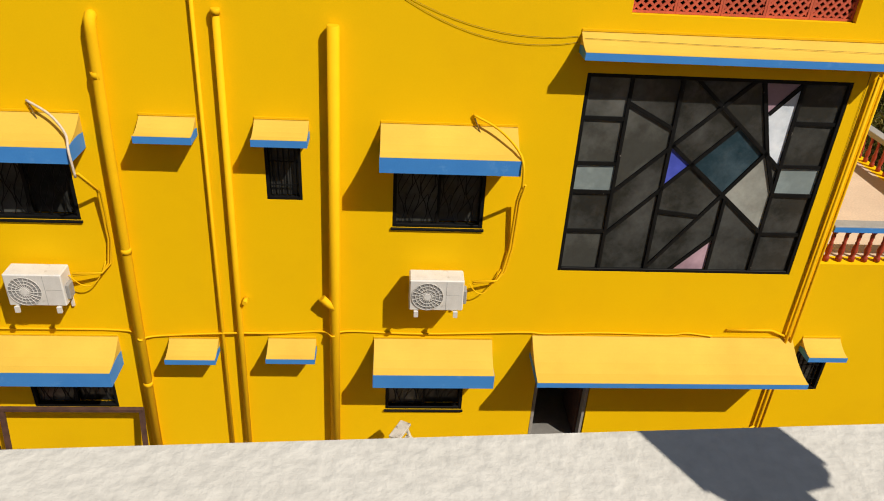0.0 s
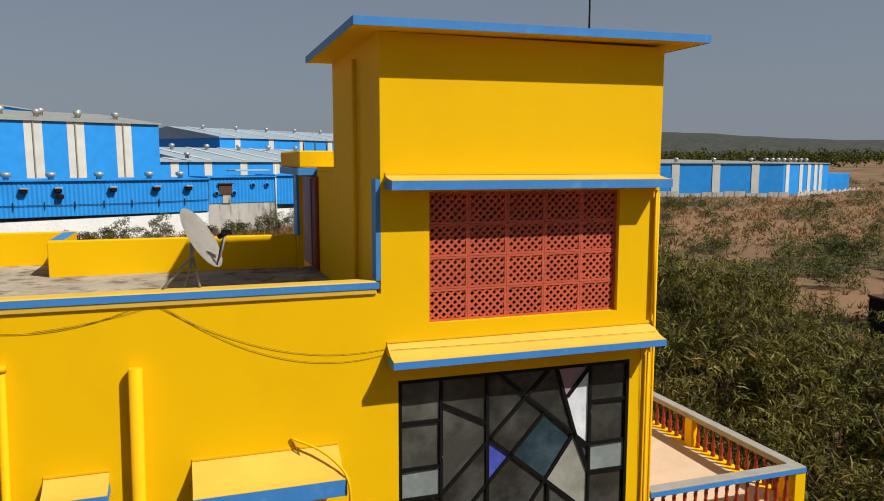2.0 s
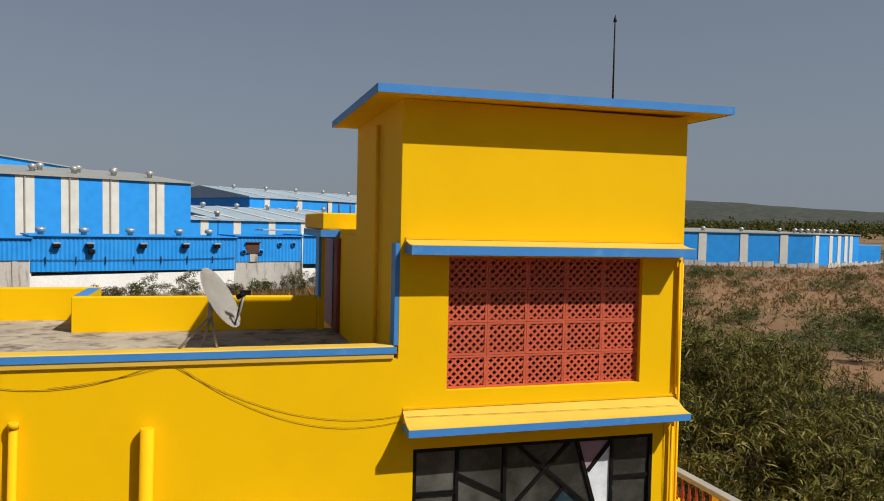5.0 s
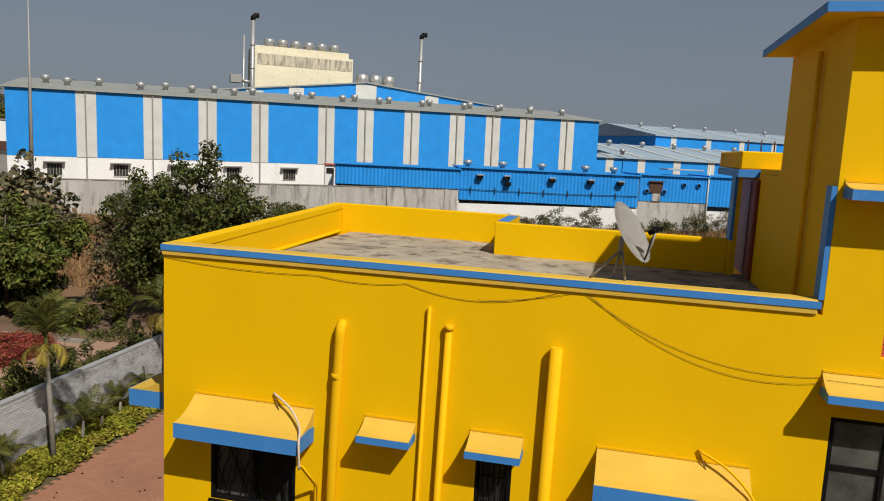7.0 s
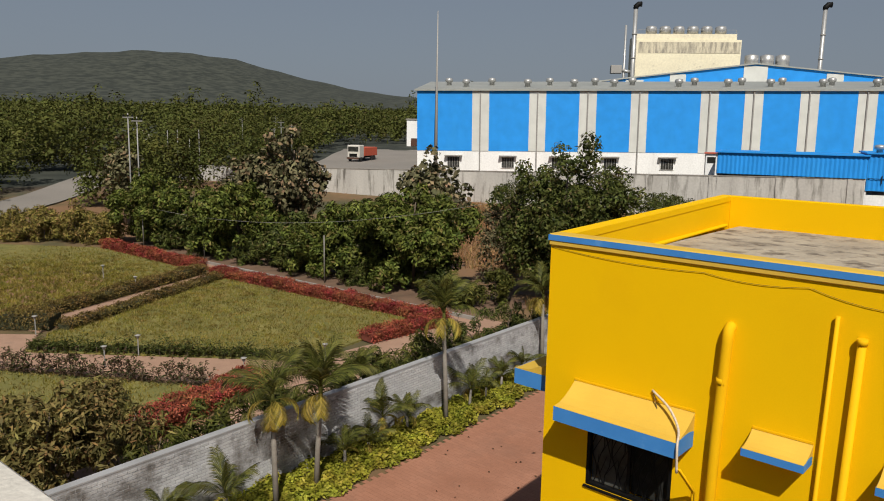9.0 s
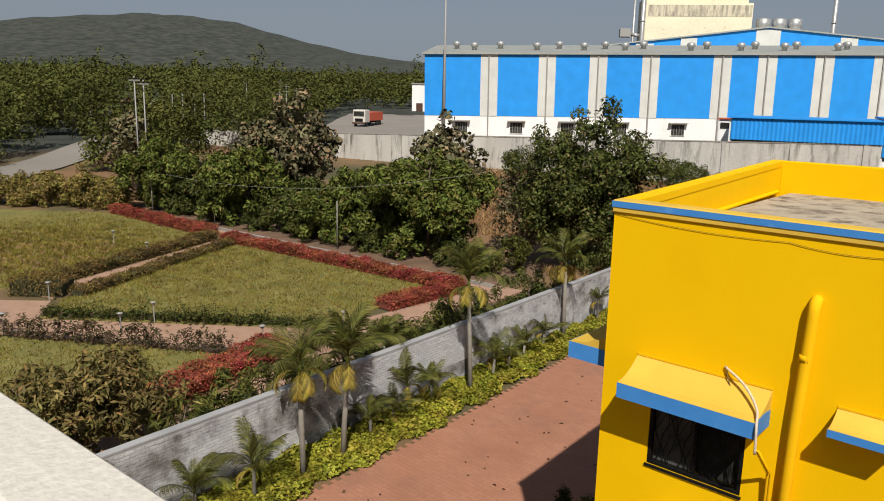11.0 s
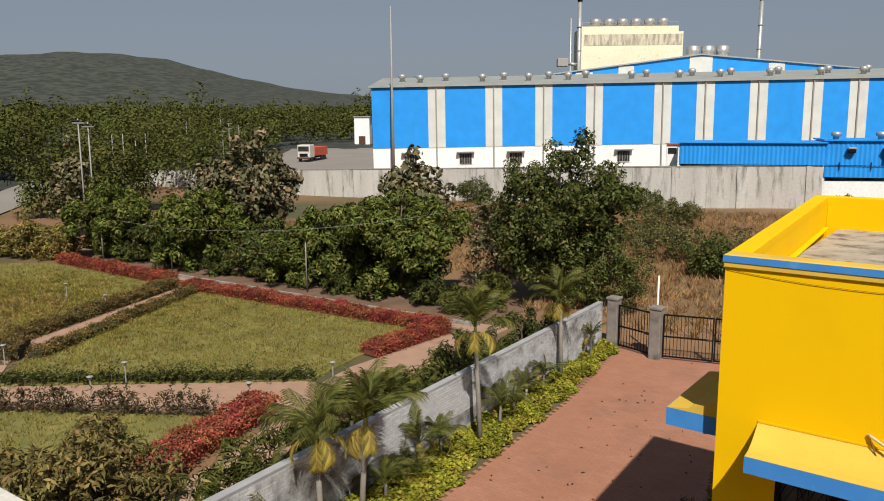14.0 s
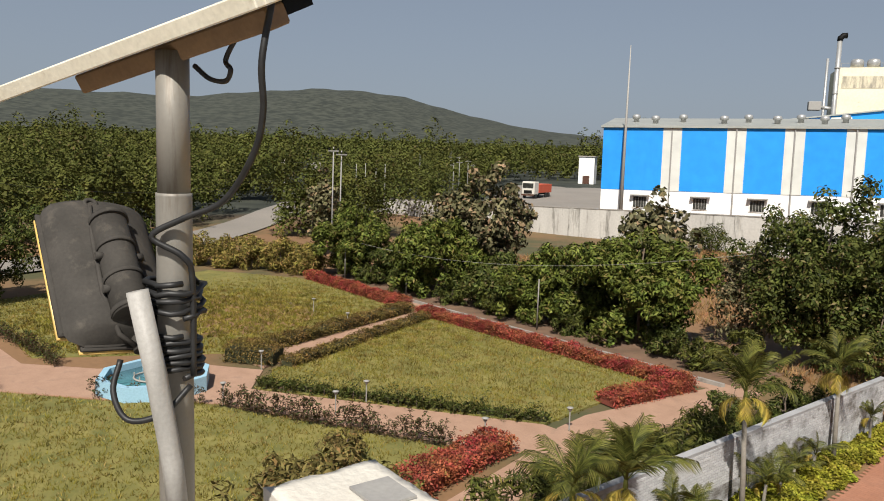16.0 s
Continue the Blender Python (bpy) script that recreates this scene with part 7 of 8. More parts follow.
MROW = [(-30.3, 23.0, 6.21, 3.60, 3.06), (-36.3, 22.2, 4.3, 3.0, 2.5), (-46.3, 21.3, 5.69, 3.45, 2.76), (-56.3, 20.2, 5.87, 3.86, 2.85), (-33.1, 24.0, 3.19, 1.95, 1.77), (-41.2, 22.5, 3.14, 2.27, 1.92), (-51.1, 21.4, 3.31, 2.38, 1.87)]
for i, (x, y, h, rx, ry) in enumerate(MROW):
    tree("mango_tree", x, y, h, rx, ry, L_MANGO if i < 4 else L_DARK, "round dark green mango tree beside the garden path", 95, 120, (0.33, 0.12), 0.03, i, 0.46, 4, "mango row")
TEAKS = [(-44.9, 25.3, 9.4, 2.40, 2.40), (-48.6, 25.7, 8.4, 2.2, 2.2), (-52.8, 27.0, 6.0, 2.0, 2.0), (-67.7, 23.2, 7.18, 1.67, 1.67), (-32.2, 27.1, 8.00, 1.76, 1.76)]
for i, (x, y, h, rx, ry) in enumerate(TEAKS):
    tree("teak_tree", x, y, h, rx, ry, L_TEAK, "leafy teak tree with browned large leaves", 60, 34, (0.44, 0.27), 0.20, 20 + i, 0.48, 3, "teak trees")
for i, (x, y, h, r) in enumerate([(-25.2, 21.6, 1.5, 0.9), (-27.4, 22.0, 1.8, 1.1), (-33.4, 21.2, 1.5, 1.0), (-39.2, 20.9, 1.6, 1.1), (-43.6, 20.4, 1.5, 1.0), (-49.0, 20.0, 1.7, 1.1), (-24.2, 23.2, 2.0, 1.2), (-53.2, 19.8, 1.5, 1.0)]):
    tree("bed_shrub", x, y, h, r, r, L_DARK if i % 3 else L_PALM, "dark green shrub in the soil bed behind the red hedge", 40, 46, (0.30, 0.07), 0.02, 200 + i, 0.24, 1, "bed shrubs")
tree("broadleaf_tree", -22.5, 27.2, 8.50, 3.62, 3.35, L_DARK, "large dark green tree behind the gate", 150, 100, (0.26, 0.12), 0.08, 41, 0.52, 5)
tree("dry_shrub", -26.7, 27.6, 5.53, 1.78, 1.61, L_TEAK, "tall browned shrub behind the garden", 70, 40, (0.25, 0.12), 0.1, 42, 0.4, 2)
tree("shrub", -19.6, 26.8, 4.1, 2.3, 1.9, L_DARK, "dark green shrub outside the wall", 90, 55, (0.2, 0.09), 0.03, 43, 0.32, 2)
for i, (x, y, h, r, mt) in enumerate([(-21.8, 43.1, 2.73, 2.73, L_OLIVE), (-16.8, 41.9, 2.93, 2.93, L_OLIVE), (-12.7, 35.9, 2.29, 2.11, L_DARK), (-8.4, 32.5, 2.52, 1.98, L_DARK), (-25.6, 47.2, 2.52, 2.52, L_OLIVE), (-9.8, 45.7, 2.22, 2.56, L_OLIVE), (-4.7, 50.6, 2.18, 3.36, L_OLIVE), (1.2, 55.2, 2.50, 4.17, L_OLIVE), (-38.7, 48.3, 2.08, 1.99, L_OLIVE), (-48.8, 44.3, 2.67, 2.08, L_OLIVE)]):
    tree("shrub", x, y, h, r, r * 0.9, mt, "wild shrub on the dry bank", 60, 50, (0.22, 0.09), 0.02, 50 + i, 0.4, 2, "wild shrubs")
for i, (x, y, h, r) in enumerate([(-36.5, 70.6, 3.0, 3.2), (-32.6, 66.5, 2.6, 3.0), (-27.8, 60.2, 2.4, 2.6), (-54.4, 65.8, 3.0, 2.2), (-17.5, 38.6, 2.3, 1.7)]):
    tree("shrub", x, y, h, r, r * 0.8, L_DARK if i != 2 else L_OLIVE, "dense green shrub on the dry bank below the compound wall", 60, 50, (0.26, 0.10), 0.02, 240 + i, 0.42, 2, "wild shrubs")
tree("shade_tree", -57.0, -4.7, 6.43, 3.09, 2.92, L_DARK, "dark broad tree at the end of the lawn", 150, 60, (0.26, 0.11), 0.1, 61, 0.36, 3)
tree("shade_tree", -65.6, 1.8, 6.67, 3.17, 3.00, L_DARK, "dark broad tree at the end of the lawn", 140, 60, (0.26, 0.11), 0.1, 62, 0.36, 3)
tree("shade_tree", -68.0, 7.5, 4.7, 2.5, 2.3, L_DARK, "dark broad tree at the end of the lawn", 120, 60, (0.26, 0.11), 0.05, 63, 0.36, 3)
tree("shade_tree", -72.5, 5.0, 5.0, 2.6, 2.4, L_DARK, "dark broad tree at the end of the lawn", 120, 60, (0.26, 0.11), 0.05, 64, 0.36, 3)
for i in range(13):
    tree("croton_shrub", -58.6 - 1.2 * i, 17.4 - 0.75 * i + (i % 2), 2.0 + 0.5 * (i % 3), 1.5, 1.3, L_CROTON, "yellow-green croton shrub beside the lawn", 34, 60, (0.28, 0.09), 0.02, 70 + i, 0.36, 2, "croton row")
# whorled tree close to the roof
tree("frangipani_tree", -18.9, -2.1, 3.0, 1.9, 1.9, L_WHORL, "bushy tree with long whorled brownish leaves", 170, 26, (0.27, 0.075), 0.15, 81, 0.22, 3)
for i, (x, y, h, r) in enumerate([(-23.0, 0.8, 1.3, 0.8), (-24.4, 1.7, 1.1, 0.7), (-21.7, -0.1, 1.5, 0.9), (-20.2, 0.7, 1.6, 0.9)]):
    tree("whorled_shrub", x, y, h, r, r, L_WHORL, "low shrub with long whorled leaves on the lawn", 34, 22, (0.26, 0.07), 0.1, 170 + i, 0.18, 1, "whorled shrubs")
for i, (x, y, h, r) in enumerate([(-17.3, 4.1, 1.6, 0.9), (-17.4, 7.4, 1.9, 1.0), (-17.8, 11.0, 2.2, 1.1), (-17.9, 13.8, 2.3, 1.2), (-18.2, 16.3, 2.4, 1.1), (-17.8, 17.9, 1.8, 1.1), (-17.7, 9.3, 1.5, 0.8), (-18.4, 16.9, 1.3, 0.8), (-18.3, 12.7, 2.6, 0.7)]):
    tree("shrub", x, y, h, r, r, L_DARK, "dark shrub behind the whitewashed wall", 45, 60, (0.16, 0.05), 0.03, 90 + i, 0.2, 1, "shrubs along the wall")
for i, (x, y, h, r) in enumerate([(-17.0, -0.2, 2.2, 0.9), (-17.2, 1.3, 2.3, 1.0), (-17.5, 2.8, 2.0, 0.9), (-17.3, 5.9, 2.4, 0.9), (-17.7, 7.8, 2.2, 0.9), (-18.0, 4.6, 1.8, 0.8), (-17.9, 10.0, 2.4, 0.9)]):
    tree("fern_shrub", x, y, h, r, r, L_PALM, "dark ferny shrub behind the whitewashed wall", 34, 40, (0.34, 0.05), 0.02, 220 + i, 0.24, 1, "ferny shrubs")
# field side
tree("teak_tree", 66, 32, 10.6, 3.6, 3.4, L_TEAK, "tall dark teak tree in the field", 140, 40, (0.42, 0.26), 0.15, 110, 0.45, 3, "field trees")
tree("field_tree", 78, 29, 13.2, 3.7, 3.6, L_FRESH, "tall light green tree in the field", 240, 60, (0.3, 0.12), 0.12, 111, 0.5, 4, "field trees")
tree("field_tree", 84, 17, 12.0, 5.4, 4.6, L_OLIVE, "olive green tree in the field", 190, 60, (0.3, 0.12), 0.12, 112, 0.5, 4, "field trees")
tree("field_tree", 92, 12, 11.0, 4.6, 4.4, L_DARK, "dark green tree in the field", 150, 60, (0.3, 0.12), 0.12, 113, 0.5, 3, "field trees")
tree("teak_tree", 41, 22, 7.6, 2.4, 2.3, L_TEAK, "small teak tree behind the brick shell", 100, 36, (0.38, 0.22), 0.15, 114, 0.4, 2, "field trees")
tree("field_tree", 48, 21.5, 5.4, 2.6, 2.4, L_FRESH, "bright green small tree behind the brick shell", 90, 60, (0.22, 0.1), 0.1, 115, 0.35, 2, "field trees")
for i in range(10):
    tree("field_tree", 66 + 7.0 * i * (0.7 + 0.06 * i), 24 - 2.2 * i, 5.5 + (i * 37 % 5) * 0.6, 3.0, 2.8, (L_DARK, L_OLIVE, L_FRESH)[i % 3], "tree beyond the salmon house", 70, 50, (0.3, 0.13), 0.08, 120 + i, 0.45, 2, "field trees")
tree("acacia_tree", 18.6, 0.2, 6.6, 3.0, 2.8, L_ACACIA, "light feathery tree beside the black building", 130, 60, (0.15, 0.05), 0.32, 140, 0.28, 3)
for i, (x, y, h, r) in enumerate([(19.5, -4.0, 1.5, 1.4), (21.8, -3.0, 1.4, 1.3), (18.5, -1.8, 1.3, 1.2), (22.5, -5.2, 1.3, 1.5), (17.5, -4.2, 1.6, 1.3)]):
    tree("shrub", x, y, h, r, r, L_FRESH, "bright green low shrub on bare soil", 40, 60, (0.14, 0.06), 0.02, 150 + i, 0.22, 1, "low shrubs")


# bamboo thicket beside the terrace
def bamboo(x, y, h, seed, n=9):
    rng = np.random.default_rng(seed)
    t = thing("bamboo_clump", (x, y, float(ground_z(x, y))), "arching bamboo clump with narrow leaves", "bamboo", "bamboo thicket")
    V, F, k = [], [], 0
    for i in range(n):
        a, reach, hh = rng.uniform(0, math.tau), rng.uniform(0.6, 2.4), h * rng.uniform(0.65, 1.05)
        s = np.linspace(0, 1, 9)
        px = 0.25 * rng.normal() + reach * s ** 2.4 * math.cos(a)
        py = 0.25 * rng.normal() + reach * s ** 2.4 * math.sin(a)
        pz = hh * (s - 0.16 * s ** 4)
        pts = np.stack([px, py, pz], 1)
        part("culm", tube([tuple(p) for p in pts[::2]], 0.028, 5, 0.006), BARK if i % 3 else PALM_BARK, t)
        u = rng.uniform(0.18, 1, 24) ** 0.8
        c = np.stack([np.interp(u, s, pts[:, q]) for q in range(3)], 1) + rng.normal(0, 1, (24, 3)) * [0.42, 0.42, 0.25]
        v, f = leaves(c, 30, (0.15, 0.15, 0.10), 0.36, 0.042, rng, droop=0.6, flat=0.5)
        V.append(v)
        F.append(f + k)
        k += len(v)
    part("foliage", mesh_np("foliage", np.vstack(V), np.vstack(F)), L_BAMBOO, t)


BAMBOO = [(12.1, 2.0, 3.6), (13.2, 2.4, 4.6), (11.8, 4.5, 5.6), (14.2, 5.2, 6.2), (11.6, 7.6, 6.6), (13.8, 8.4, 7.4), (16.2, 7.2, 6.6), (12.2, 11, 7.4), (15.0, 11.6, 7.9), (18.0, 10.5, 7.0), (12.6, 14.6, 7.6), (16.2, 15.0, 7.8), (19.6, 14.0, 6.8),
          (15.6, 3.0, 4.8), (17.4, 4.6, 5.4), (14.7, 0.2, 2.8), (15.8, 0.4, 3.4), (19.2, 7.0, 5.8), (13.0, 18.5, 7.2), (17.4, 18.5, 7.0), (21.0, 17.5, 6.0), (20.2, 3.6, 3.6), (21.6, 10.5, 5.2), (12.0, 22.5, 6.4), (16.5, 23, 6.0), (23.5, 14.5, 5.4), (24.6, 18.5, 5.6), (22.8, 7.6, 4.4), (21.5, 21.5, 5.8)]
for i, (x, y, h) in enumerate(BAMBOO):
    bamboo(x, y, h, 300 + i, 10)


# palms
def frond_mesh(length, pairs, leaflet, droop, rng, width=0.04, fan=False):
    V, F = [], []
    n = 12
    s = np.linspace(0, 1, n)
    ang = 1.15 - droop * s ** 1.3
    step = length / (n - 1)
    x, z = np.concatenate([[0], np.cumsum(np.cos(ang[:-1]) * step)]), np.concatenate([[0], np.cumsum(np.sin(ang[:-1]) * step)])
    for i in range(n - 1):
        w = 0.02 * (1 - s[i]) + 0.006
        b = len(V)
        V += [(x[i], -w, z[i]), (x[i], w, z[i]), (x[i + 1], w, z[i + 1]), (x[i + 1], -w, z[i + 1])]
        F.append((b, b + 1, b + 2, b + 3))
    for k in range(pairs):
        t = 0.16 + 0.84 * (k + 0.5) / pairs
        px, pz = np.interp(t, s, x), np.interp(t, s, z)
        a = np.interp(t, s, ang)
        ll = leaflet * (0.55 + 0.9 * math.sin(math.pi * min(1, t * 0.9 + 0.12)) * 0.7) * rng.uniform(0.85, 1.1)
        for sd in (-1, 1):
            fw = 1.35
            d = Vector((math.cos(a) * fw, sd * 0.9, math.sin(a) * fw - 0.12)).normalized()
            e = Vector((px, 0, pz)) + d * ll + Vector((0, 0, -0.38 * ll))
            m = Vector((px, 0, pz)) + d * ll * 0.5 + Vector((0, 0, -0.06 * ll))
            o = Vector((math.cos(a), 0, math.sin(a))) * width * 0.5
            b = len(V)
            V += [(px - o.x, 0, pz - o.z), tuple(m - o), tuple(m + o), (px + o.x, 0, pz + o.z), tuple(e)]
            F.append((b, b + 1, b + 2, b + 3))
            F.append((b + 1, b + 4, b + 2, b + 2))
    me = bpy.data.meshes.new("frond")
    me.from_pydata(V, [], [tuple(dict.fromkeys(f)) for f in F])
    return me


rngp = np.random.default_rng(7)
FRONDS = [frond_mesh(1.5, 24, 0.58, 1.05, rngp, 0.036), frond_mesh(1.45, 22, 0.55, 1.5, rngp, 0.036), frond_mesh(1.5, 24, 0.52, 0.6, rngp, 0.036)]
for me in FRONDS:
    me.materials.append(L_PALM)
FROND_DRY = frond_mesh(1.3, 24, 0.5, 2.4, rngp)
FROND_DRY.materials.append(L_PALM_DRY)


def palm(x, y, h, scale, seed, label="areca palm with a slim ringed trunk", n=10, dry=1):
    rr = random.Random(seed)
    p = thing("palm_tree", (x, y, float(ground_z(x, y))), label, "palm", "palms along the wall")
    lean = rr.uniform(-0.08, 0.08) * h
    part("trunk", tube([(0, 0, -0.05), (lean * 0.3, 0, h * 0.4), (lean, 0.02, h)], 0.085 if h > 2 else 0.06, 10, 0.06 if h > 2 else 0.04), PALM_BARK, p)
    if h > 2:
        part("crownshaft", tube([(lean, 0.02, h - 0.05), (lean, 0.02, h + 0.35)], 0.075, 10, 0.045), L_PALM, p)
    for k in range(n):
        a = 360 * k / n + rr.uniform(-14, 14)
        me = FRONDS[(k + seed) % 3]
        tilt = rr.uniform(-18, 30)
        ob = part("frond", me, None, p)
        ob.matrix_basis = Matrix.Translation((lean, 0.02, h + (0.3 if h > 2 else 0.02))) @ pose(0, 0, 0, 0, tilt, a) @ Matrix.Scale(scale * rr.uniform(0.85, 1.1), 4)
    ob = part("spear", FRONDS[2], None, p)
    ob.matrix_basis = Matrix.Translation((lean, 0.02, h + (0.3 if h > 2 else 0.02))) @ pose(0, 0, 0, 0, -38, rr.uniform(0, 360)) @ Matrix.Scale(scale * 0.8, 4)
    for k in range(dry + (2 if h > 2 else 0)):
        ob = part("dry_frond", FROND_DRY, None, p, "yellowed hanging frond")
        ob.matrix_basis = Matrix.Translation((lean, 0.02, h + (0.15 if h > 2 else 0.0))) @ pose(0, 0, 0, 0, rr.uniform(38, 72), rr.uniform(0, 360)) @ Matrix.Scale(scale * 0.75, 4)


PALMS = [(-15.24, 8.92, 3.4, 1.2, 1, 1), (-14.83, 3.13, 2.6, 1.15, 2, 1), (-14.85, 1.83, 2.65, 1.1, 3, 2), (-14.92, 0.42, 0.7, 0.85, 4, 1), (-15.64, 6.35, 0.85, 0.9, 5, 2), (-15.52, 10.48, 0.7, 0.85, 6, 2), (-16.14, 15.87, 2.8, 1.15, 7, 3), (-16.23, 18.69, 0.9, 0.6, 8, 2),
         (-15.41, -0.89, 0.4, 0.8, 9, 0), (-17.08, 5.11, 1.6, 0.95, 10, 0), (-16.95, 2.26, 0.8, 0.9, 11, 1), (-17.34, 13.05, 0.9, 0.9, 12, 0), (-17.46, 10.31, 0.8, 0.9, 13, 0), (-15.25, 4.51, 0.5, 0.7, 14, 1), (-15.63, 11.48, 0.5, 0.6, 15, 1), (-15.35, 5.5, 0.4, 0.65, 17, 1), (-15.75, 7.6, 0.5, 0.7, 18, 2), (-15.9, 12.8, 0.5, 0.7, 19, 2), (-16.0, 14.2, 0.6, 0.7, 20, 2), (-16.9, 3.6, 1.0, 0.9, 21, 1), (-17.3, 8.4, 1.0, 0.9, 22, 1), (-17.00, 6.72, 1.7, 0.9, 16, 0)]
for x, y, h, s, sd, dry in PALMS:
    palm(x, y, h, s * 0.9, sd, "areca palm with a slim ringed trunk" if h > 2 else "young palm with yellowing fronds", 11 if h > 2 else 8, dry)
palm(27.0, -0.8, 1.2, 0.9, 31, "young palm in front of the black building", 9, 0)
palm(24.0, 6.5, 2.6, 0.9, 32, "young palm beside the thicket", 9, 0)


# hedges
def hedge(pts, width, height, mt, label, seed, dens=260, leaf=(0.11, 0.055), name="hedge"):
    rng = np.random.default_rng(seed)
    t = thing(name, (0, 0, 0.03), label, "hedge")
    V, F, k = [], [], 0
    core = bmesh.new()
    for (ax, ay), (bx, by) in zip(pts, pts[1:]):
        ln = math.hypot(bx - ax, by - ay)
        ux, uy = (bx - ax) / ln, (by - ay) / ln
        n = int(ln * dens * 4.2)
        s = rng.uniform(-0.1, ln + 0.1, n)
        hh = height * (0.86 + 0.14 * np.sin(s * 1.7) * np.sin(s * 0.63 + 1)) + 0.06 * np.sin(s * 5)
        w = rng.uniform(-1, 1, n)
        top = rng.uniform(0, 1, n) < 0.55
        z = np.where(top, hh * (1 - 0.18 * np.abs(w) ** 3), rng.uniform(0.05, 1, n) * hh)
        w = np.where(top, w, np.sign(w) * (0.92 + 0.1 * rng.normal(size=n)))
        c = np.stack([ax + ux * s - uy * w * width / 2, ay + uy * s + ux * w * width / 2, z], 1)
        v, f = leaves(c, 1, 0.05, leaf[0], leaf[1], rng, droop=-0.1, flat=0.9)
        V.append(v)
        F.append(f + k)
        k += len(v)
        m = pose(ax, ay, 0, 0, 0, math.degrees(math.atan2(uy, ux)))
        # filler box behind the leaves, standing in for the hedge's shaded inside
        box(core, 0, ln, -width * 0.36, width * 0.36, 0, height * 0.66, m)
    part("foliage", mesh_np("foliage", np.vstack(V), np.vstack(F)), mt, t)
    part("shaded_core", core, HEDGE_CORE if mt is L_RED else HEDGE_CORE_GREEN, t)


hedge([(-43.76, 16.85), (-56.79, 16.47)], 1.0, 0.72, L_RED, "clipped red-leaved hedge edging the lawn", 1)
hedge([(-23.57, 18.2), (-41.93, 16.75)], 1.0, 0.62, L_RED, "clipped red-leaved hedge edging the lawn", 2)
hedge([(-23.67, 18.1), (-23.98, 13.4)], 1.1, 0.62, L_RED, "clipped red-leaved hedge edging the lawn", 3)
hedge([(-22.85, 6.8), (-22.05, 3.6), (-21.35, 1.4)], 1.3, 0.65, L_RED, "broad red-leaved hedge beside the path", 4)
hedge([(-38.15, 4.14), (-43.00, 16.35)], 1.1, 0.62, L_HEDGE, "low green hedge along the path", 5, 200)
hedge([(-35.30, 4.71), (-40.83, 16.40)], 0.9, 0.42, L_HEDGE, "low green hedge along the path", 6, 160)
hedge([(-33.24, 2.53), (-23.80, 9.91)], 0.35, 0.32, L_DARK, "low clipped border hedge of dark leaves", 7, 110, name="border_hedge")
hedge([(-37.91, 3.07), (-36.10, 4.65)], 1.6, 0.9, L_HEDGE, "rounded green hedge by the fountain", 8, 260)
hedge([(-37.49, -7.49), (-46.69, -9.89)], 1.6, 0.9, L_HEDGE, "rounded green hedge by the fountain", 9, 240)


def border_plants(a, b, n, mt, label, seed, h=0.7, group=""):
    """Row of small upright shrubs: one shrub built, then copied."""
    rng = np.random.default_rng(seed)
    first = None
    for k in range(n):
        t = (k + 0.5) / n
        x, y = a[0] + (b[0] - a[0]) * t + rng.normal() * 0.08, a[1] + (b[1] - a[1]) * t + rng.normal() * 0.08
        if first is None:
            first = thing("border_shrub", (x, y, 0.02), label, "shrub", group)
            c = rng.normal(0, 1, (14, 3)) * [0.13, 0.13, 0.2] + [0, 0, h * 0.62]
            v, f = leaves(c, 9, 0.07, 0.15, 0.05, rng, droop=-0.3)
            part("foliage", mesh_np("foliage", v, f), mt, first)
            part("stem", tube([(0, 0, 0), (0.02, 0.01, h * 0.6)], 0.015, 5), BARK, first)
        else:
            copy_thing(first, pose(x, y, 0.02, 0, 0, rng.uniform(0, 360)) @ Matrix.Scale(rng.uniform(0.7, 1.2), 4))


L_PURPLE = leaf_mat("purplish_leaf", (0.050, 0.030, 0.018), (0.115, 0.075, 0.035), (0.05, 0.07, 0.02), 0.3)
border_plants((-31.63, 0.17), (-23.61, 5.41), 34, L_PURPLE, "small purplish shrub bordering the path", 21, 0.75, "path border")
border_plants((-35.13, -3.52), (-31.92, -0.02), 9, L_PURPLE, "small purplish shrub bordering the path", 22, 0.75, "path border")
border_plants((-32.86, 2.43), (-24.00, 9.54), 26, L_DARK, "small green shrub bordering the lawn", 23, 0.5, "lawn border")
border_plants((-51.12, -6.03), (-40.03, -3.82), 26, L_PURPLE, "small purplish shrub bordering the path", 24, 0.8, "path border")


# groundcover strip beside the drive
def cover_strip():
    rng = np.random.default_rng(5)
    n = 34000
    y = rng.uniform(-7.5, 20.9, n)
    edge = np.interp(y, [-8, 0.7, 5.4, 13.6, 21.6], [-13.9, -14.05, -14.25, -14.85, -16.0]) + 0.16 * np.sin(y * 2.3) + 0.10 * np.sin(y * 6.1)
    face = -15.72 - 0.045 * y
    x = face + (edge - face) * rng.uniform(0, 1, n)
    lum = 0.16 + 0.10 * np.sin(x * 3.1 + y * 1.7) * np.sin(y * 2.2) + 0.05 * np.sin(x * 7 + y * 5)
    z = np.clip(lum, 0.03, 1) * np.minimum(1, (edge - x) * 4 + 0.25) * rng.uniform(0.5, 1.15, n) + 0.03
    v, f = leaves(np.stack([x, y, z], 1), 1, 0.015, 0.13, 0.085, rng, droop=0.05, flat=0.45)
    tagged(part("groundcover", mesh_np("groundcover", v, f), L_COVER), "yellow-green leafy groundcover beside the drive", "groundcover", kind="stuff")


cover_strip()


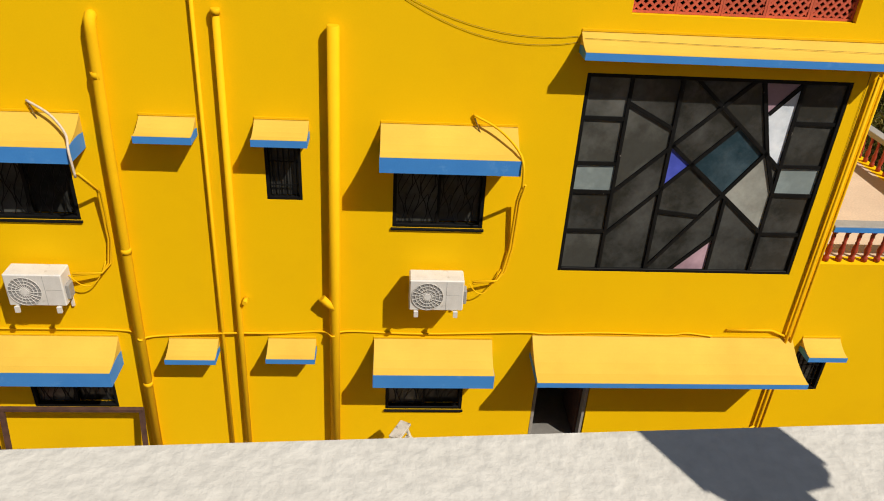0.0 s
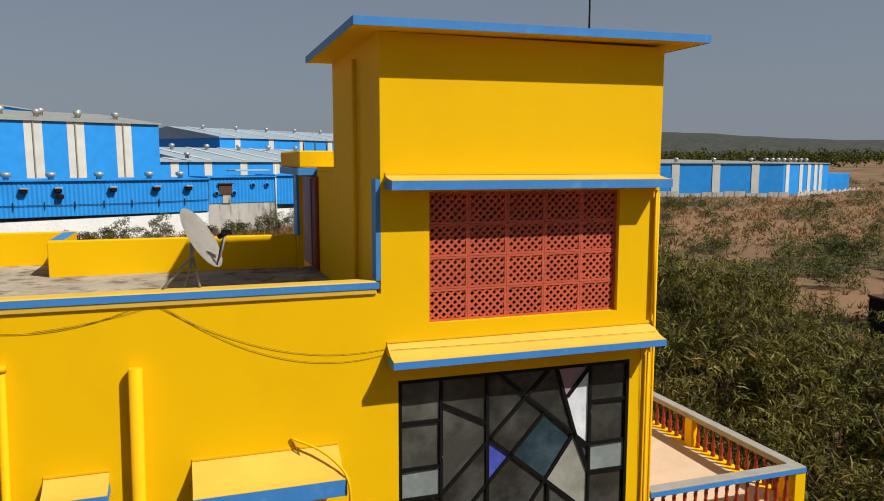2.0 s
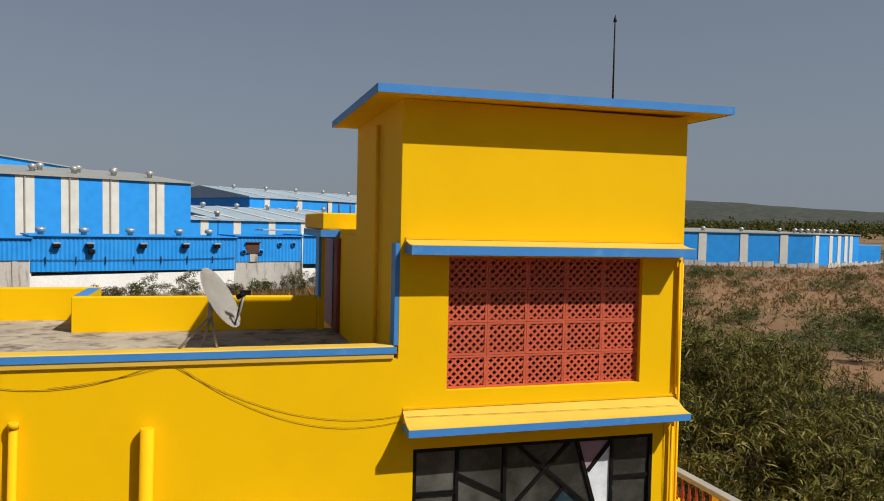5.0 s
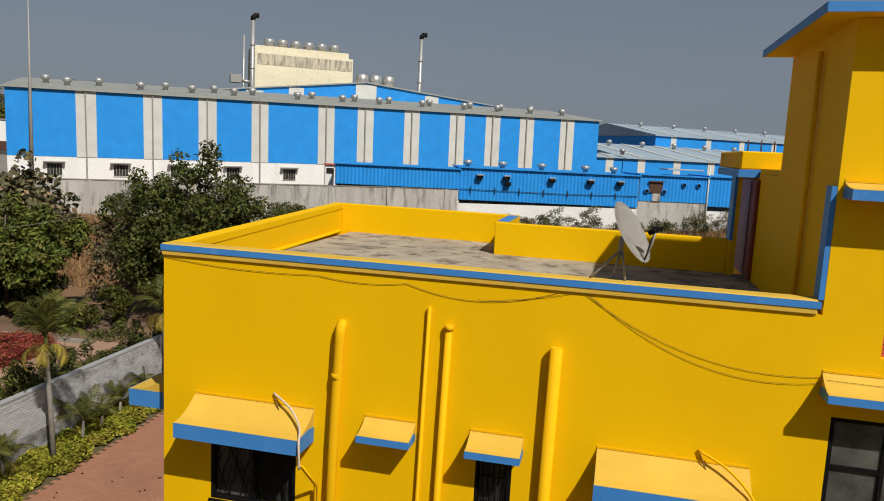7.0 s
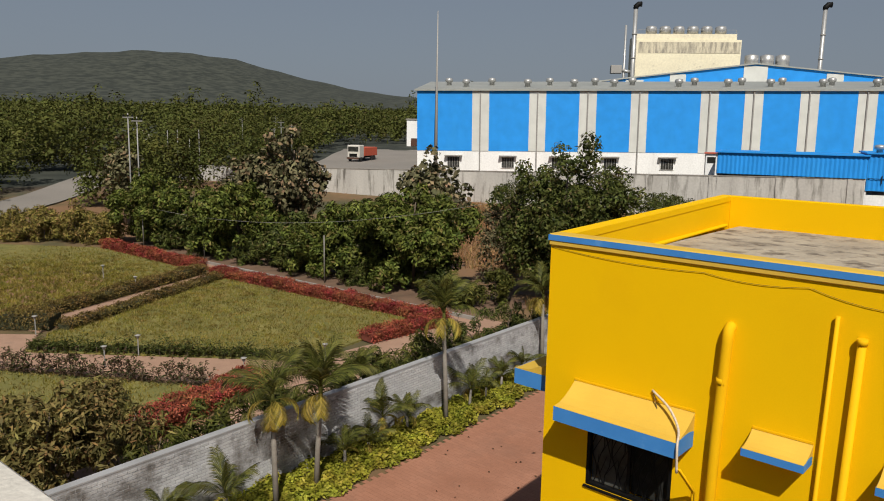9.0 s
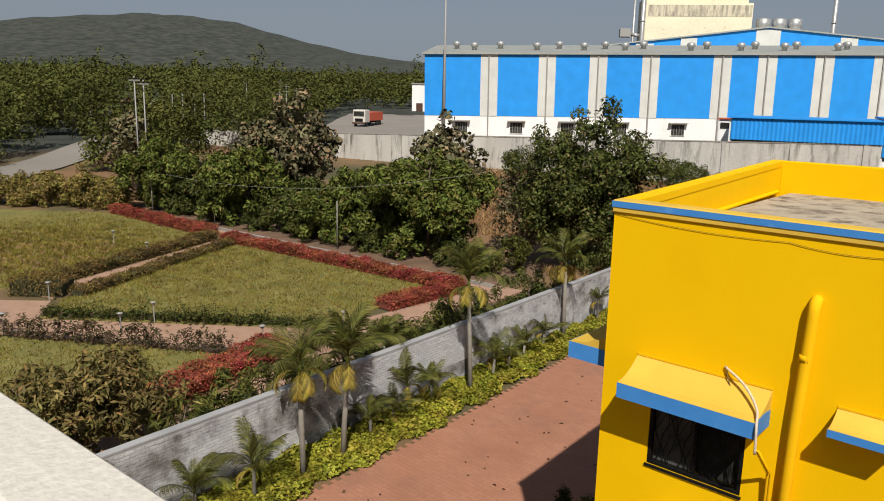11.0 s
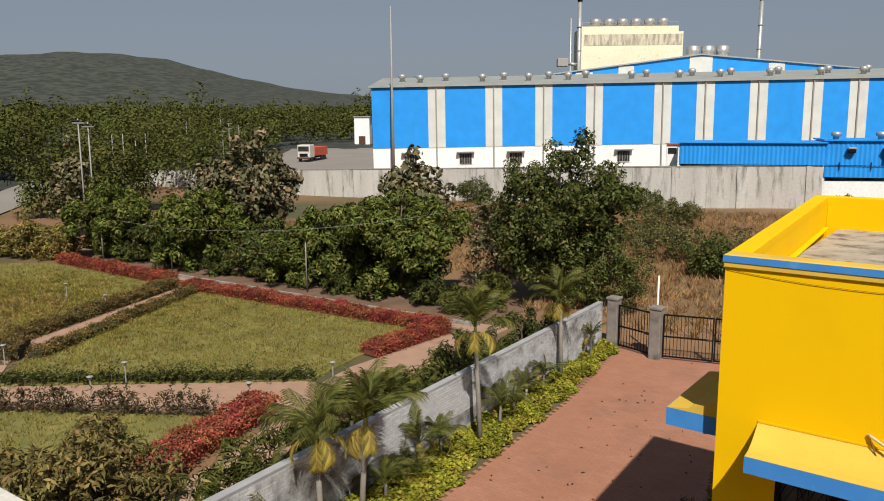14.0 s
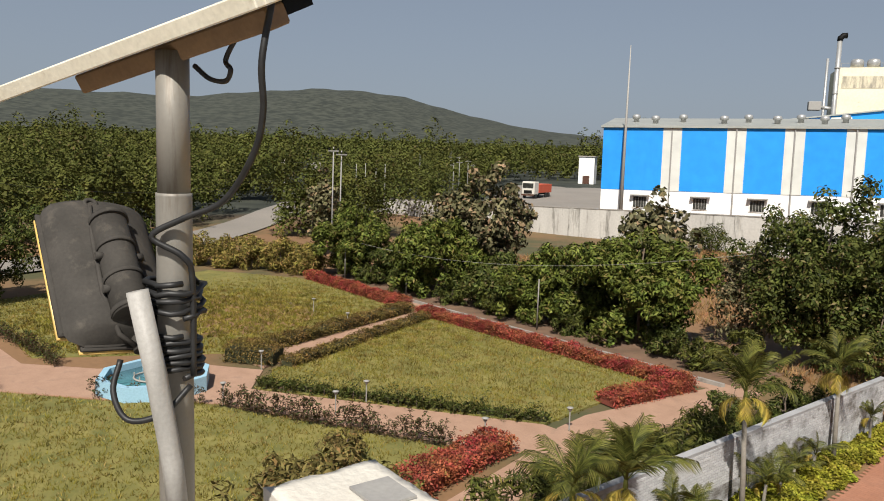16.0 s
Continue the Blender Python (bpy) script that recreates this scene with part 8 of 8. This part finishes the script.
# shaded conifers by the side wall, flowering bushes and pots in front of the house
def conifer(x, y, h, seed):
    rng = np.random.default_rng(seed)
    t = thing("conifer", (x, y, 0), "young dark conifer with tiers of branches", "conifer", "conifers by the wall")
    C = []
    for k in range(int(h / 0.16)):
        z = 0.25 + 0.16 * k
        r = 0.75 * (1 - z / (h + 0.1)) + 0.08
        for q in range(7):
            a = q * math.tau / 7 + k * 0.5
            s = np.linspace(0.15, 1, 7)
            C.append(np.stack([r * s * math.cos(a), r * s * math.sin(a), z + 0.10 * s ** 2], 1))
    v, f = leaves(np.vstack(C), 7, 0.035, 0.10, 0.022, rng, droop=-0.3)
    part("foliage", mesh_np("foliage", v, f), L_DARK, t)
    part("trunk", tube([(0, 0, 0), (0, 0, h)], 0.04, 6, 0.01), BARK, t)


for i, (x, y, h) in enumerate([(-8.0, 3.1, 1.6), (-7.0, 3.4, 3.0), (-6.9, 5.2, 3.2), (-7.1, 7.2, 2.8), (-6.8, 1.9, 2.4)]):
    conifer(x, y, h, 400 + i)


def flower_bush(x, y, h, r, seed):
    rng = np.random.default_rng(seed)
    t = thing("flower_bush", (x, y, 0), "low green bush with small white flowers", "bush", "flower bushes")
    c = clumps((0, 0, h * 0.55), (r, r * 0.9, h * 0.5), 70, rng)
    c[:, 2] = np.maximum(c[:, 2], 0.05)
    v, f = leaves(c, 26, 0.07, 0.075, 0.035, rng)
    part("foliage", mesh_np("foliage", v, f), L_DARK, t)
    fc = clumps((0, 0, h * 0.58), (r * 1.02, r * 0.95, h * 0.52), 110, rng, 0.95)
    fc = fc[fc[:, 2] > h * 0.4]
    v, f = leaves(fc, 3, 0.012, 0.05, 0.035, rng, flat=0.4)
    part("flowers", mesh_np("flowers", v, f), L_WHITE, t, "small white flowers")


flower_bush(4.15, -0.55, 0.85, 0.55, 1)
flower_bush(8.45, -0.35, 1.0, 0.65, 2)
flower_bush(9.4, -0.5, 0.9, 0.6, 3)


def pot(x, y, r, seed):
    t = thing("plant_pot", (x, y, 0), "weathered terracotta pot with a dry reddish plant", "plant pot", "pots by the wall")
    part("pot", lathe([(r * 0.7, 0), (r, r * 1.5), (r * 1.12, r * 1.5), (r * 1.12, r * 1.75), (r * 0.95, r * 1.75), (r * 0.9, r * 1.4)], 20), surface("terracotta", (0.28, 0.10, 0.06), (0.20, 0.075, 0.05), 6, 0.9, 0.3), t)
    rng = np.random.default_rng(seed)
    v, f = leaves(rng.normal(0, 1, (20, 3)) * [r * 0.5, r * 0.5, 0.08] + [0, 0, r * 2.0], 14, 0.07, 0.09, 0.04, rng)
    part("plant", mesh_np("plant", v, f), L_RED, t)


pot(4.95, -0.62, 0.22, 1)
pot(5.35, -0.85, 0.13, 2)


def weeds(name, n, area, mt, label, seed, blade=(0.28, 0.016), lean=0.5, per=7, keep=None):
    """Tufts of thin blades over an area, following the land."""
    rng = np.random.default_rng(seed)
    x, y = rng.uniform(area[0], area[1], n), rng.uniform(area[2], area[3], n)
    if keep is not None:
        k = keep(x, y)
        x, y = x[k], y[k]
    c = np.repeat(np.stack([x, y, ground_z(x, y)], 1), per, 0)
    m = len(c)
    c[:, :2] += rng.normal(0, blade[0] * 0.25, (m, 2))
    d = rng.normal(0, lean, (m, 3))
    d[:, 2] = 1
    d /= np.linalg.norm(d, axis=1)[:, None]
    s = np.cross(d, rng.normal(0, 1, (m, 3)))
    s /= np.linalg.norm(s, axis=1)[:, None]
    ln = (blade[0] * rng.uniform(0.5, 1.3, m))[:, None]
    w = blade[1]
    v = np.stack([c - s * w, c + s * w, c + d * ln * 0.6 + s * w * 0.7, c + d * ln], 1).reshape(-1, 3)
    tagged(part(name, mesh_np(name, v, np.arange(m * 4).reshape(-1, 4)), mt), label, "grass", kind="stuff")


weeds("weed_tufts", 220, (0.9, 2.6, -2.2, -0.15), L_GRASS, "dry weeds along the foot of the wall", 31, (0.2, 0.008))
weeds("weed_tufts", 700, (3.8, 9.4, -2.2, -0.1), L_GRASS, "dry weeds along the foot of the wall", 32, (0.2, 0.008))
weeds("bank_grass", 16000, (-60, 30, 24, 72), L_GRASS, "tall dry grass on the bank", 33, (0.55, 0.03), 0.6, 6, lambda x, y: (y > 23) & (y < 84 + 0.31 * x) & ((y > 30.5) | (x > -23)))
weeds("wall_grass", 9000, (-16, 26, 70, 94), L_GRASS, "tall dry grass below the white wall", 36, (1.3, 0.05), 0.45, 6, lambda x, y: np.abs(y - 77.0 - (x + 8) * 0.52) < 2.2)
for i in range(9):
    tree("shrub", -15 + 4.1 * i, 73.4 + 2.13 * i + (i % 3) * 0.6, 2.0 + 0.45 * (i * 5 % 4), 2.0, 1.4, (L_OLIVE, L_TEAK, L_DARK)[i % 3], "dusty shrub below the white boundary wall", 40, 40, (0.26, 0.10), 0.02, 180 + i, 0.4, 2, "shrubs below the wall")
weeds("field_grass", 9000, (22, 200, 15, 190), L_GRASS, "dry grassland", 34, (0.55, 0.05), 0.6, 6, lambda x, y: (y > 20) | (x > 70))
weeds("far_grass", 9000, (-20, 130, 60, 330), L_GRASS, "dry grassland", 35, (0.7, 0.12), 0.7, 4, lambda x, y: y < 400)


def in_poly(px, py, pts):
    inside = np.zeros(len(px), bool)
    for (x0, y0), (x1, y1) in zip(pts, pts[1:] + pts[:1]):
        c = (y0 > py) != (y1 > py)
        inside ^= c & (px < (x1 - x0) * (py - y0) / (y1 - y0 + 1e-12) + x0)
    return inside


LAWNS = [[(-32.96, 2.29), (-23.72, 9.69), (-24.36, 13.49), (-24.69, 17.69), (-40.75, 16.49), (-35.26, 4.17)], [(-38.65, 3.56), (-43.53, 16.74), (-56.81, 16.14), (-63.85, 11.00), (-57.05, -5.57), (-42.27, -4.62)],
         [(-34.37, -3.24), (-31.82, 0.17), (-23.33, 5.51), (-22.56, 3.85), (-20.78, 1.63), (-20.31, -5.11), (-20.48, -15.80), (-39.24, -15.50), (-37.79, -6.74)]]
for i, lp in enumerate(LAWNS):
    xs, ys = [p[0] for p in lp], [p[1] for p in lp]
    weeds("lawn_grass", 16000, (min(xs), max(xs), min(ys), max(ys)), L_LAWN, "short patchy lawn grass", 40 + i, (0.21, 0.022), 0.8, 7, lambda x, y: in_poly(x, y, lp))


# scattered wild shrubs in the field
def wild_shrubs():
    rng = np.random.default_rng(77)
    V, F, k = [], [], 0
    for i in range(420):
        az, r = radians(rng.uniform(-74, -16)), rng.uniform(45, 330) if i > 70 else rng.uniform(34, 120)
        x, y = -r * math.sin(az), r * math.cos(az)
        if y < 26 and x < 62:
            continue
        if 60 < x < 185 and 118 < y < 205:
            continue
        h = rng.uniform(1.0, 2.9)
        c = clumps((x, y, float(ground_z(x, y)) + h * 0.45), (h * 0.9, h * 0.9, h * 0.5), 22, rng)
        v, f = leaves(c, 16, (0.28, 0.28, 0.22), 0.75, 0.07, rng, -0.35, 0.5)
        V.append(v)
        F.append(f + k)
        k += len(v)
    tagged(part("wild_shrubs", mesh_np("wild_shrubs", np.vstack(V), np.vstack(F)), L_DARK), "scattered green shrubs on the dry field", "shrubs", kind="stuff")


wild_shrubs()


def forest(name, n, az0, az1, r0, r1, seed, crown, cl, lf, size, mt, label, skip=None, power=1.0, flat=True):
    rng = np.random.default_rng(seed)
    az, r = np.radians(rng.uniform(az0, az1, n)), r0 + (r1 - r0) * rng.uniform(0, 1, n) ** power
    x, y = -r * np.sin(az), r * np.cos(az)
    if skip is not None:
        k = ~skip(x, y)
        x, y = x[k], y[k]
    z = ground_z(x, y)
    h = crown * (rng.uniform(0.42, 1.1, len(x)) + 0.6 * rng.uniform(0, 1, len(x)) ** 3)
    C = []
    for i in range(len(x)):
        C.append(clumps((x[i], y[i], z[i] + h[i] * 0.55), (h[i] * 0.42, h[i] * 0.42, h[i] * 0.47), cl, rng, 0.3))
    v, f = tufts(np.vstack(C), lf, crown * 0.13, size, size * 0.62, rng, *((0.9, 0.25, 0.35, 0.45) if flat else (0.15, 0.2, 0.3, 0.05)))
    tagged(part(name, mesh_np(name, v, f), mt), label, "forest", kind="stuff")


def near_road(x, y):
    """Keep the roads, the factory and the gardens clear of trees."""
    u = (x + 82.5) * 0.818 + (y - 79.4) * 0.575
    w = -(x + 82.5) * 0.575 + (y - 79.4) * 0.818
    hit = (u > -26) & (w > -30) & ~((u < -6) & (w > 72))
    for pts in ([(-70, -6), (-83.5, 15.5), (-100, 29), (-120, 45), (-150, 64), (-200, 92), (-300, 140)], [(-88, 66), (-103, 88), (-128, 116), (-150, 140)]):
        wide = 7 if pts[0][0] == -70 else 17
        for a, b in zip(pts, pts[1:]):
            ax, ay, bx, by = *a, *b
            t = np.clip(((x - ax) * (bx - ax) + (y - ay) * (by - ay)) / ((bx - ax) ** 2 + (by - ay) ** 2), 0, 1)
            hit |= np.hypot(x - ax - t * (bx - ax), y - ay - t * (by - ay)) < wide
    hit |= np.hypot(x + 150, y - 148) < 24
    return hit | ((x > -66) & (y < 48)) | ((x > -90) & (y > 30) & (y < 60) & (x > -70))


forest("near_wood", 470, 42, 118, 86, 175, 11, 9.0, 34, 30, 0.46, L_FOREST, "mixed green woodland beyond the road", near_road)
forest("middle_wood", 1000, 42, 118, 170, 300, 16, 9.5, 16, 12, 0.9, L_FOREST, "mixed green woodland beyond the road", near_road)
forest("wood", 3600, 38, 122, 280, 1000, 12, 8.0, 10, 10, 1.5, L_FOREST, "woodland stretching to the hills", near_road, 0.8)
forest("road_wood", 90, 34, 45, 250, 430, 18, 13.0, 14, 12, 1.0, L_FOREST, "taller trees beyond the factory road", near_road)
forest("plain_wood", 4600, -90, 36, 470, 1000, 14, 9.0, 9, 7, 1.7, L_FOREST, "far line of trees at the edge of the plain", None, 0.7)
forest("factory_wood", 160, -8, 30, 330, 520, 15, 10.0, 12, 9, 1.6, L_FOREST, "trees behind the factory roofs", None)


# ---------------------------------------------------------------- drive of pavers, whitewashed brick wall (many small pieces)
def pavers():
    base = slab("driveway", [(-13.7, -8.2), (-13.95, 5), (-14.6, 13.6), (-15.9, 20.9), (-6.2, 21.4), (-6.0, 7.7), (-5.64, 0), (-5.64, -8.2)], -0.06, 0.0038, JOINT, "driveway of red concrete pavers", "driveway")
    rng = np.random.default_rng(9)
    L, W, G = 0.30, 0.15, 0.004
    ys = np.arange(-8.1, 21.3, W)
    quads, singles = [], []
    for j, y in enumerate(ys):
        edge = np.interp(y, [-8, 5, 13.6, 21.7], [-14.0, -14.2, -14.8, -16.0])
        right = np.interp(y, [-8, 0, 7.7, 21.7], [-5.7, -5.7, -6.05, -6.3])
        xs = np.arange(edge + (j % 2) * L / 2, right - L, L)
        for x in xs:
            (singles if (-10.6 < x < -8.4 and 1.0 < y < 7.2) else quads).append((x, y))
    singles, rest = singles[:300], singles[300:]
    q = np.array(quads + rest)
    n = len(q)
    dz = rng.normal(0.0012, 0.0005, n)
    x0, y0, x1, y1 = q[:, 0] + G / 2, q[:, 1] + G / 2, q[:, 0] + L - G / 2, q[:, 1] + W - G / 2
    b = 0.004
    z0, z1 = np.full(n, -0.011), 0.0042 + dz
    v = np.stack([np.stack(p, 1) for p in ((x0, y0, z0), (x1, y0, z0), (x1, y1, z0), (x0, y1, z0), (x0 + b, y0 + b, z1), (x1 - b, y0 + b, z1), (x1 - b, y1 - b, z1), (x0 + b, y1 - b, z1))], 1).reshape(-1, 3)
    f = (np.array([[4, 5, 6, 7], [0, 1, 5, 4], [1, 2, 6, 5], [2, 3, 7, 6], [3, 0, 4, 7]])[None] + (np.arange(n) * 8)[:, None, None]).reshape(-1, 4)
    tagged(part("paver_field", mesh_np("paver_field", v, f, True), PAVER, base), kind="stuff")
    one = mesh_np("paver", [(G / 2, G / 2, -0.011), (L - G / 2, G / 2, -0.011), (L - G / 2, W - G / 2, -0.011), (G / 2, W - G / 2, -0.011), (b, b, 0.0042), (L - b, b, 0.0042), (L - b, W - b, 0.0042), (b, W - b, 0.0042)], f[:5], True)
    one.materials.append(PAVER_ONE)
    for x, y in singles:
        part("paver", one, None, base).location = (x, y, float(rng.normal(0.0012, 0.0005)))


pavers()


def brick_wall():
    """Whitewashed garden wall: bricks with recessed joints."""
    X0, X1, Y0, Y1, H = -0.22, 0.0, -7.6, 20.75, 1.95
    core = tagged(part("garden_wall", boxes((X0, X1 - 0.006, Y0, Y1, -0.05, H - 0.02)), MORTAR), "whitewashed brick garden wall", "wall", kind="structure")
    core.matrix_basis = pose(-15.75, 0, 0, 0, 0, 2.58)
    rng = np.random.default_rng(12)
    L, Hh, G = 0.235, 0.085, 0.011
    rows, single = [], []
    for j in range(int(H / Hh)):
        for y in np.arange(Y0 + (j % 2) * L / 2, Y1 - L, L):
            (single if 5.0 < y < 10.2 and 8 <= j <= 22 else rows).append((y, j * Hh))
    single, rest = single[:300], single[300:]
    q = np.array(rows + rest)
    n = len(q)
    d = rng.normal(0, 0.003, n) + 0.003
    x0, x1 = np.full(n, X1 - 0.05), X1 + d
    y0, y1, z0, z1 = q[:, 0] + G / 2, q[:, 0] + L - G / 2, q[:, 1] + G / 2, q[:, 1] + Hh - G / 2
    b = 0.003
    v = np.stack([np.stack(p, 1) for p in ((x0, y0, z0), (x0, y1, z0), (x0, y1, z1), (x0, y0, z1), (x1, y0 + b, z0 + b), (x1, y1 - b, z0 + b), (x1, y1 - b, z1 - b), (x1, y0 + b, z1 - b))], 1).reshape(-1, 3)
    f = (np.array([[4, 5, 6, 7], [0, 1, 5, 4], [1, 2, 6, 5], [2, 3, 7, 6], [3, 0, 4, 7]])[None] + (np.arange(n) * 8)[:, None, None]).reshape(-1, 4)
    tagged(part("brickwork", mesh_np("brickwork", v, f, True), BRICK, core), kind="stuff")
    one = mesh_np("brick", [(-0.05, G / 2, G / 2), (-0.05, L - G / 2, G / 2), (-0.05, L - G / 2, Hh - G / 2), (-0.05, G / 2, Hh - G / 2), (0, G / 2 + b, G / 2 + b), (0, L - G / 2 - b, G / 2 + b), (0, L - G / 2 - b, Hh - G / 2 - b), (0, G / 2 + b, Hh - G / 2 - b)], f[:5], True)
    one.materials.append(BRICK_ONE)
    for y, z in single:
        part("brick", one, None, core).location = (X1 + 0.003 + float(rng.normal(0, 0.003)), y, z)
    part("wall_top", boxes((X0 - 0.01, X1 + 0.004, Y0, Y1, H - 0.02, H + 0.02)), MORTAR, core)


brick_wall()
slab("apron", [(-5.63, -1.6), (2.2, -1.6), (2.2, -0.002), (-5.63, -0.002)], -0.05, 0.01, CONCRETE, "grey concrete apron along the house", "apron")
slab("yard", [(-5.62, -8.2), (12, -8.2), (12, -1.62), (-5.62, -1.62)], -0.05, 0.004, surface("dusty_yard_soil", (0.24, 0.18, 0.13), (0.17, 0.125, 0.085), 1.2, 0.95, 0.4, 15), "dusty yard between the houses", "yard")


def dry_leaves():
    rng = np.random.default_rng(91)
    n = 170
    c = np.stack([rng.uniform(-14, -6.4, n), rng.uniform(-5, 21, n), np.full(n, 0.022)], 1)
    v, f = leaves(c, 1, (0.01, 0.01, 0.002), 0.13, 0.07, rng, droop=0.0, flat=0.08)
    tagged(part("dry_leaves", mesh_np("dry_leaves", v, f), L_DRY), "dry brown leaves blown over the drive", "leaves", kind="stuff")


L_DRY = leaf_mat("fallen_leaf", (0.06, 0.035, 0.02), (0.13, 0.075, 0.04))
dry_leaves()
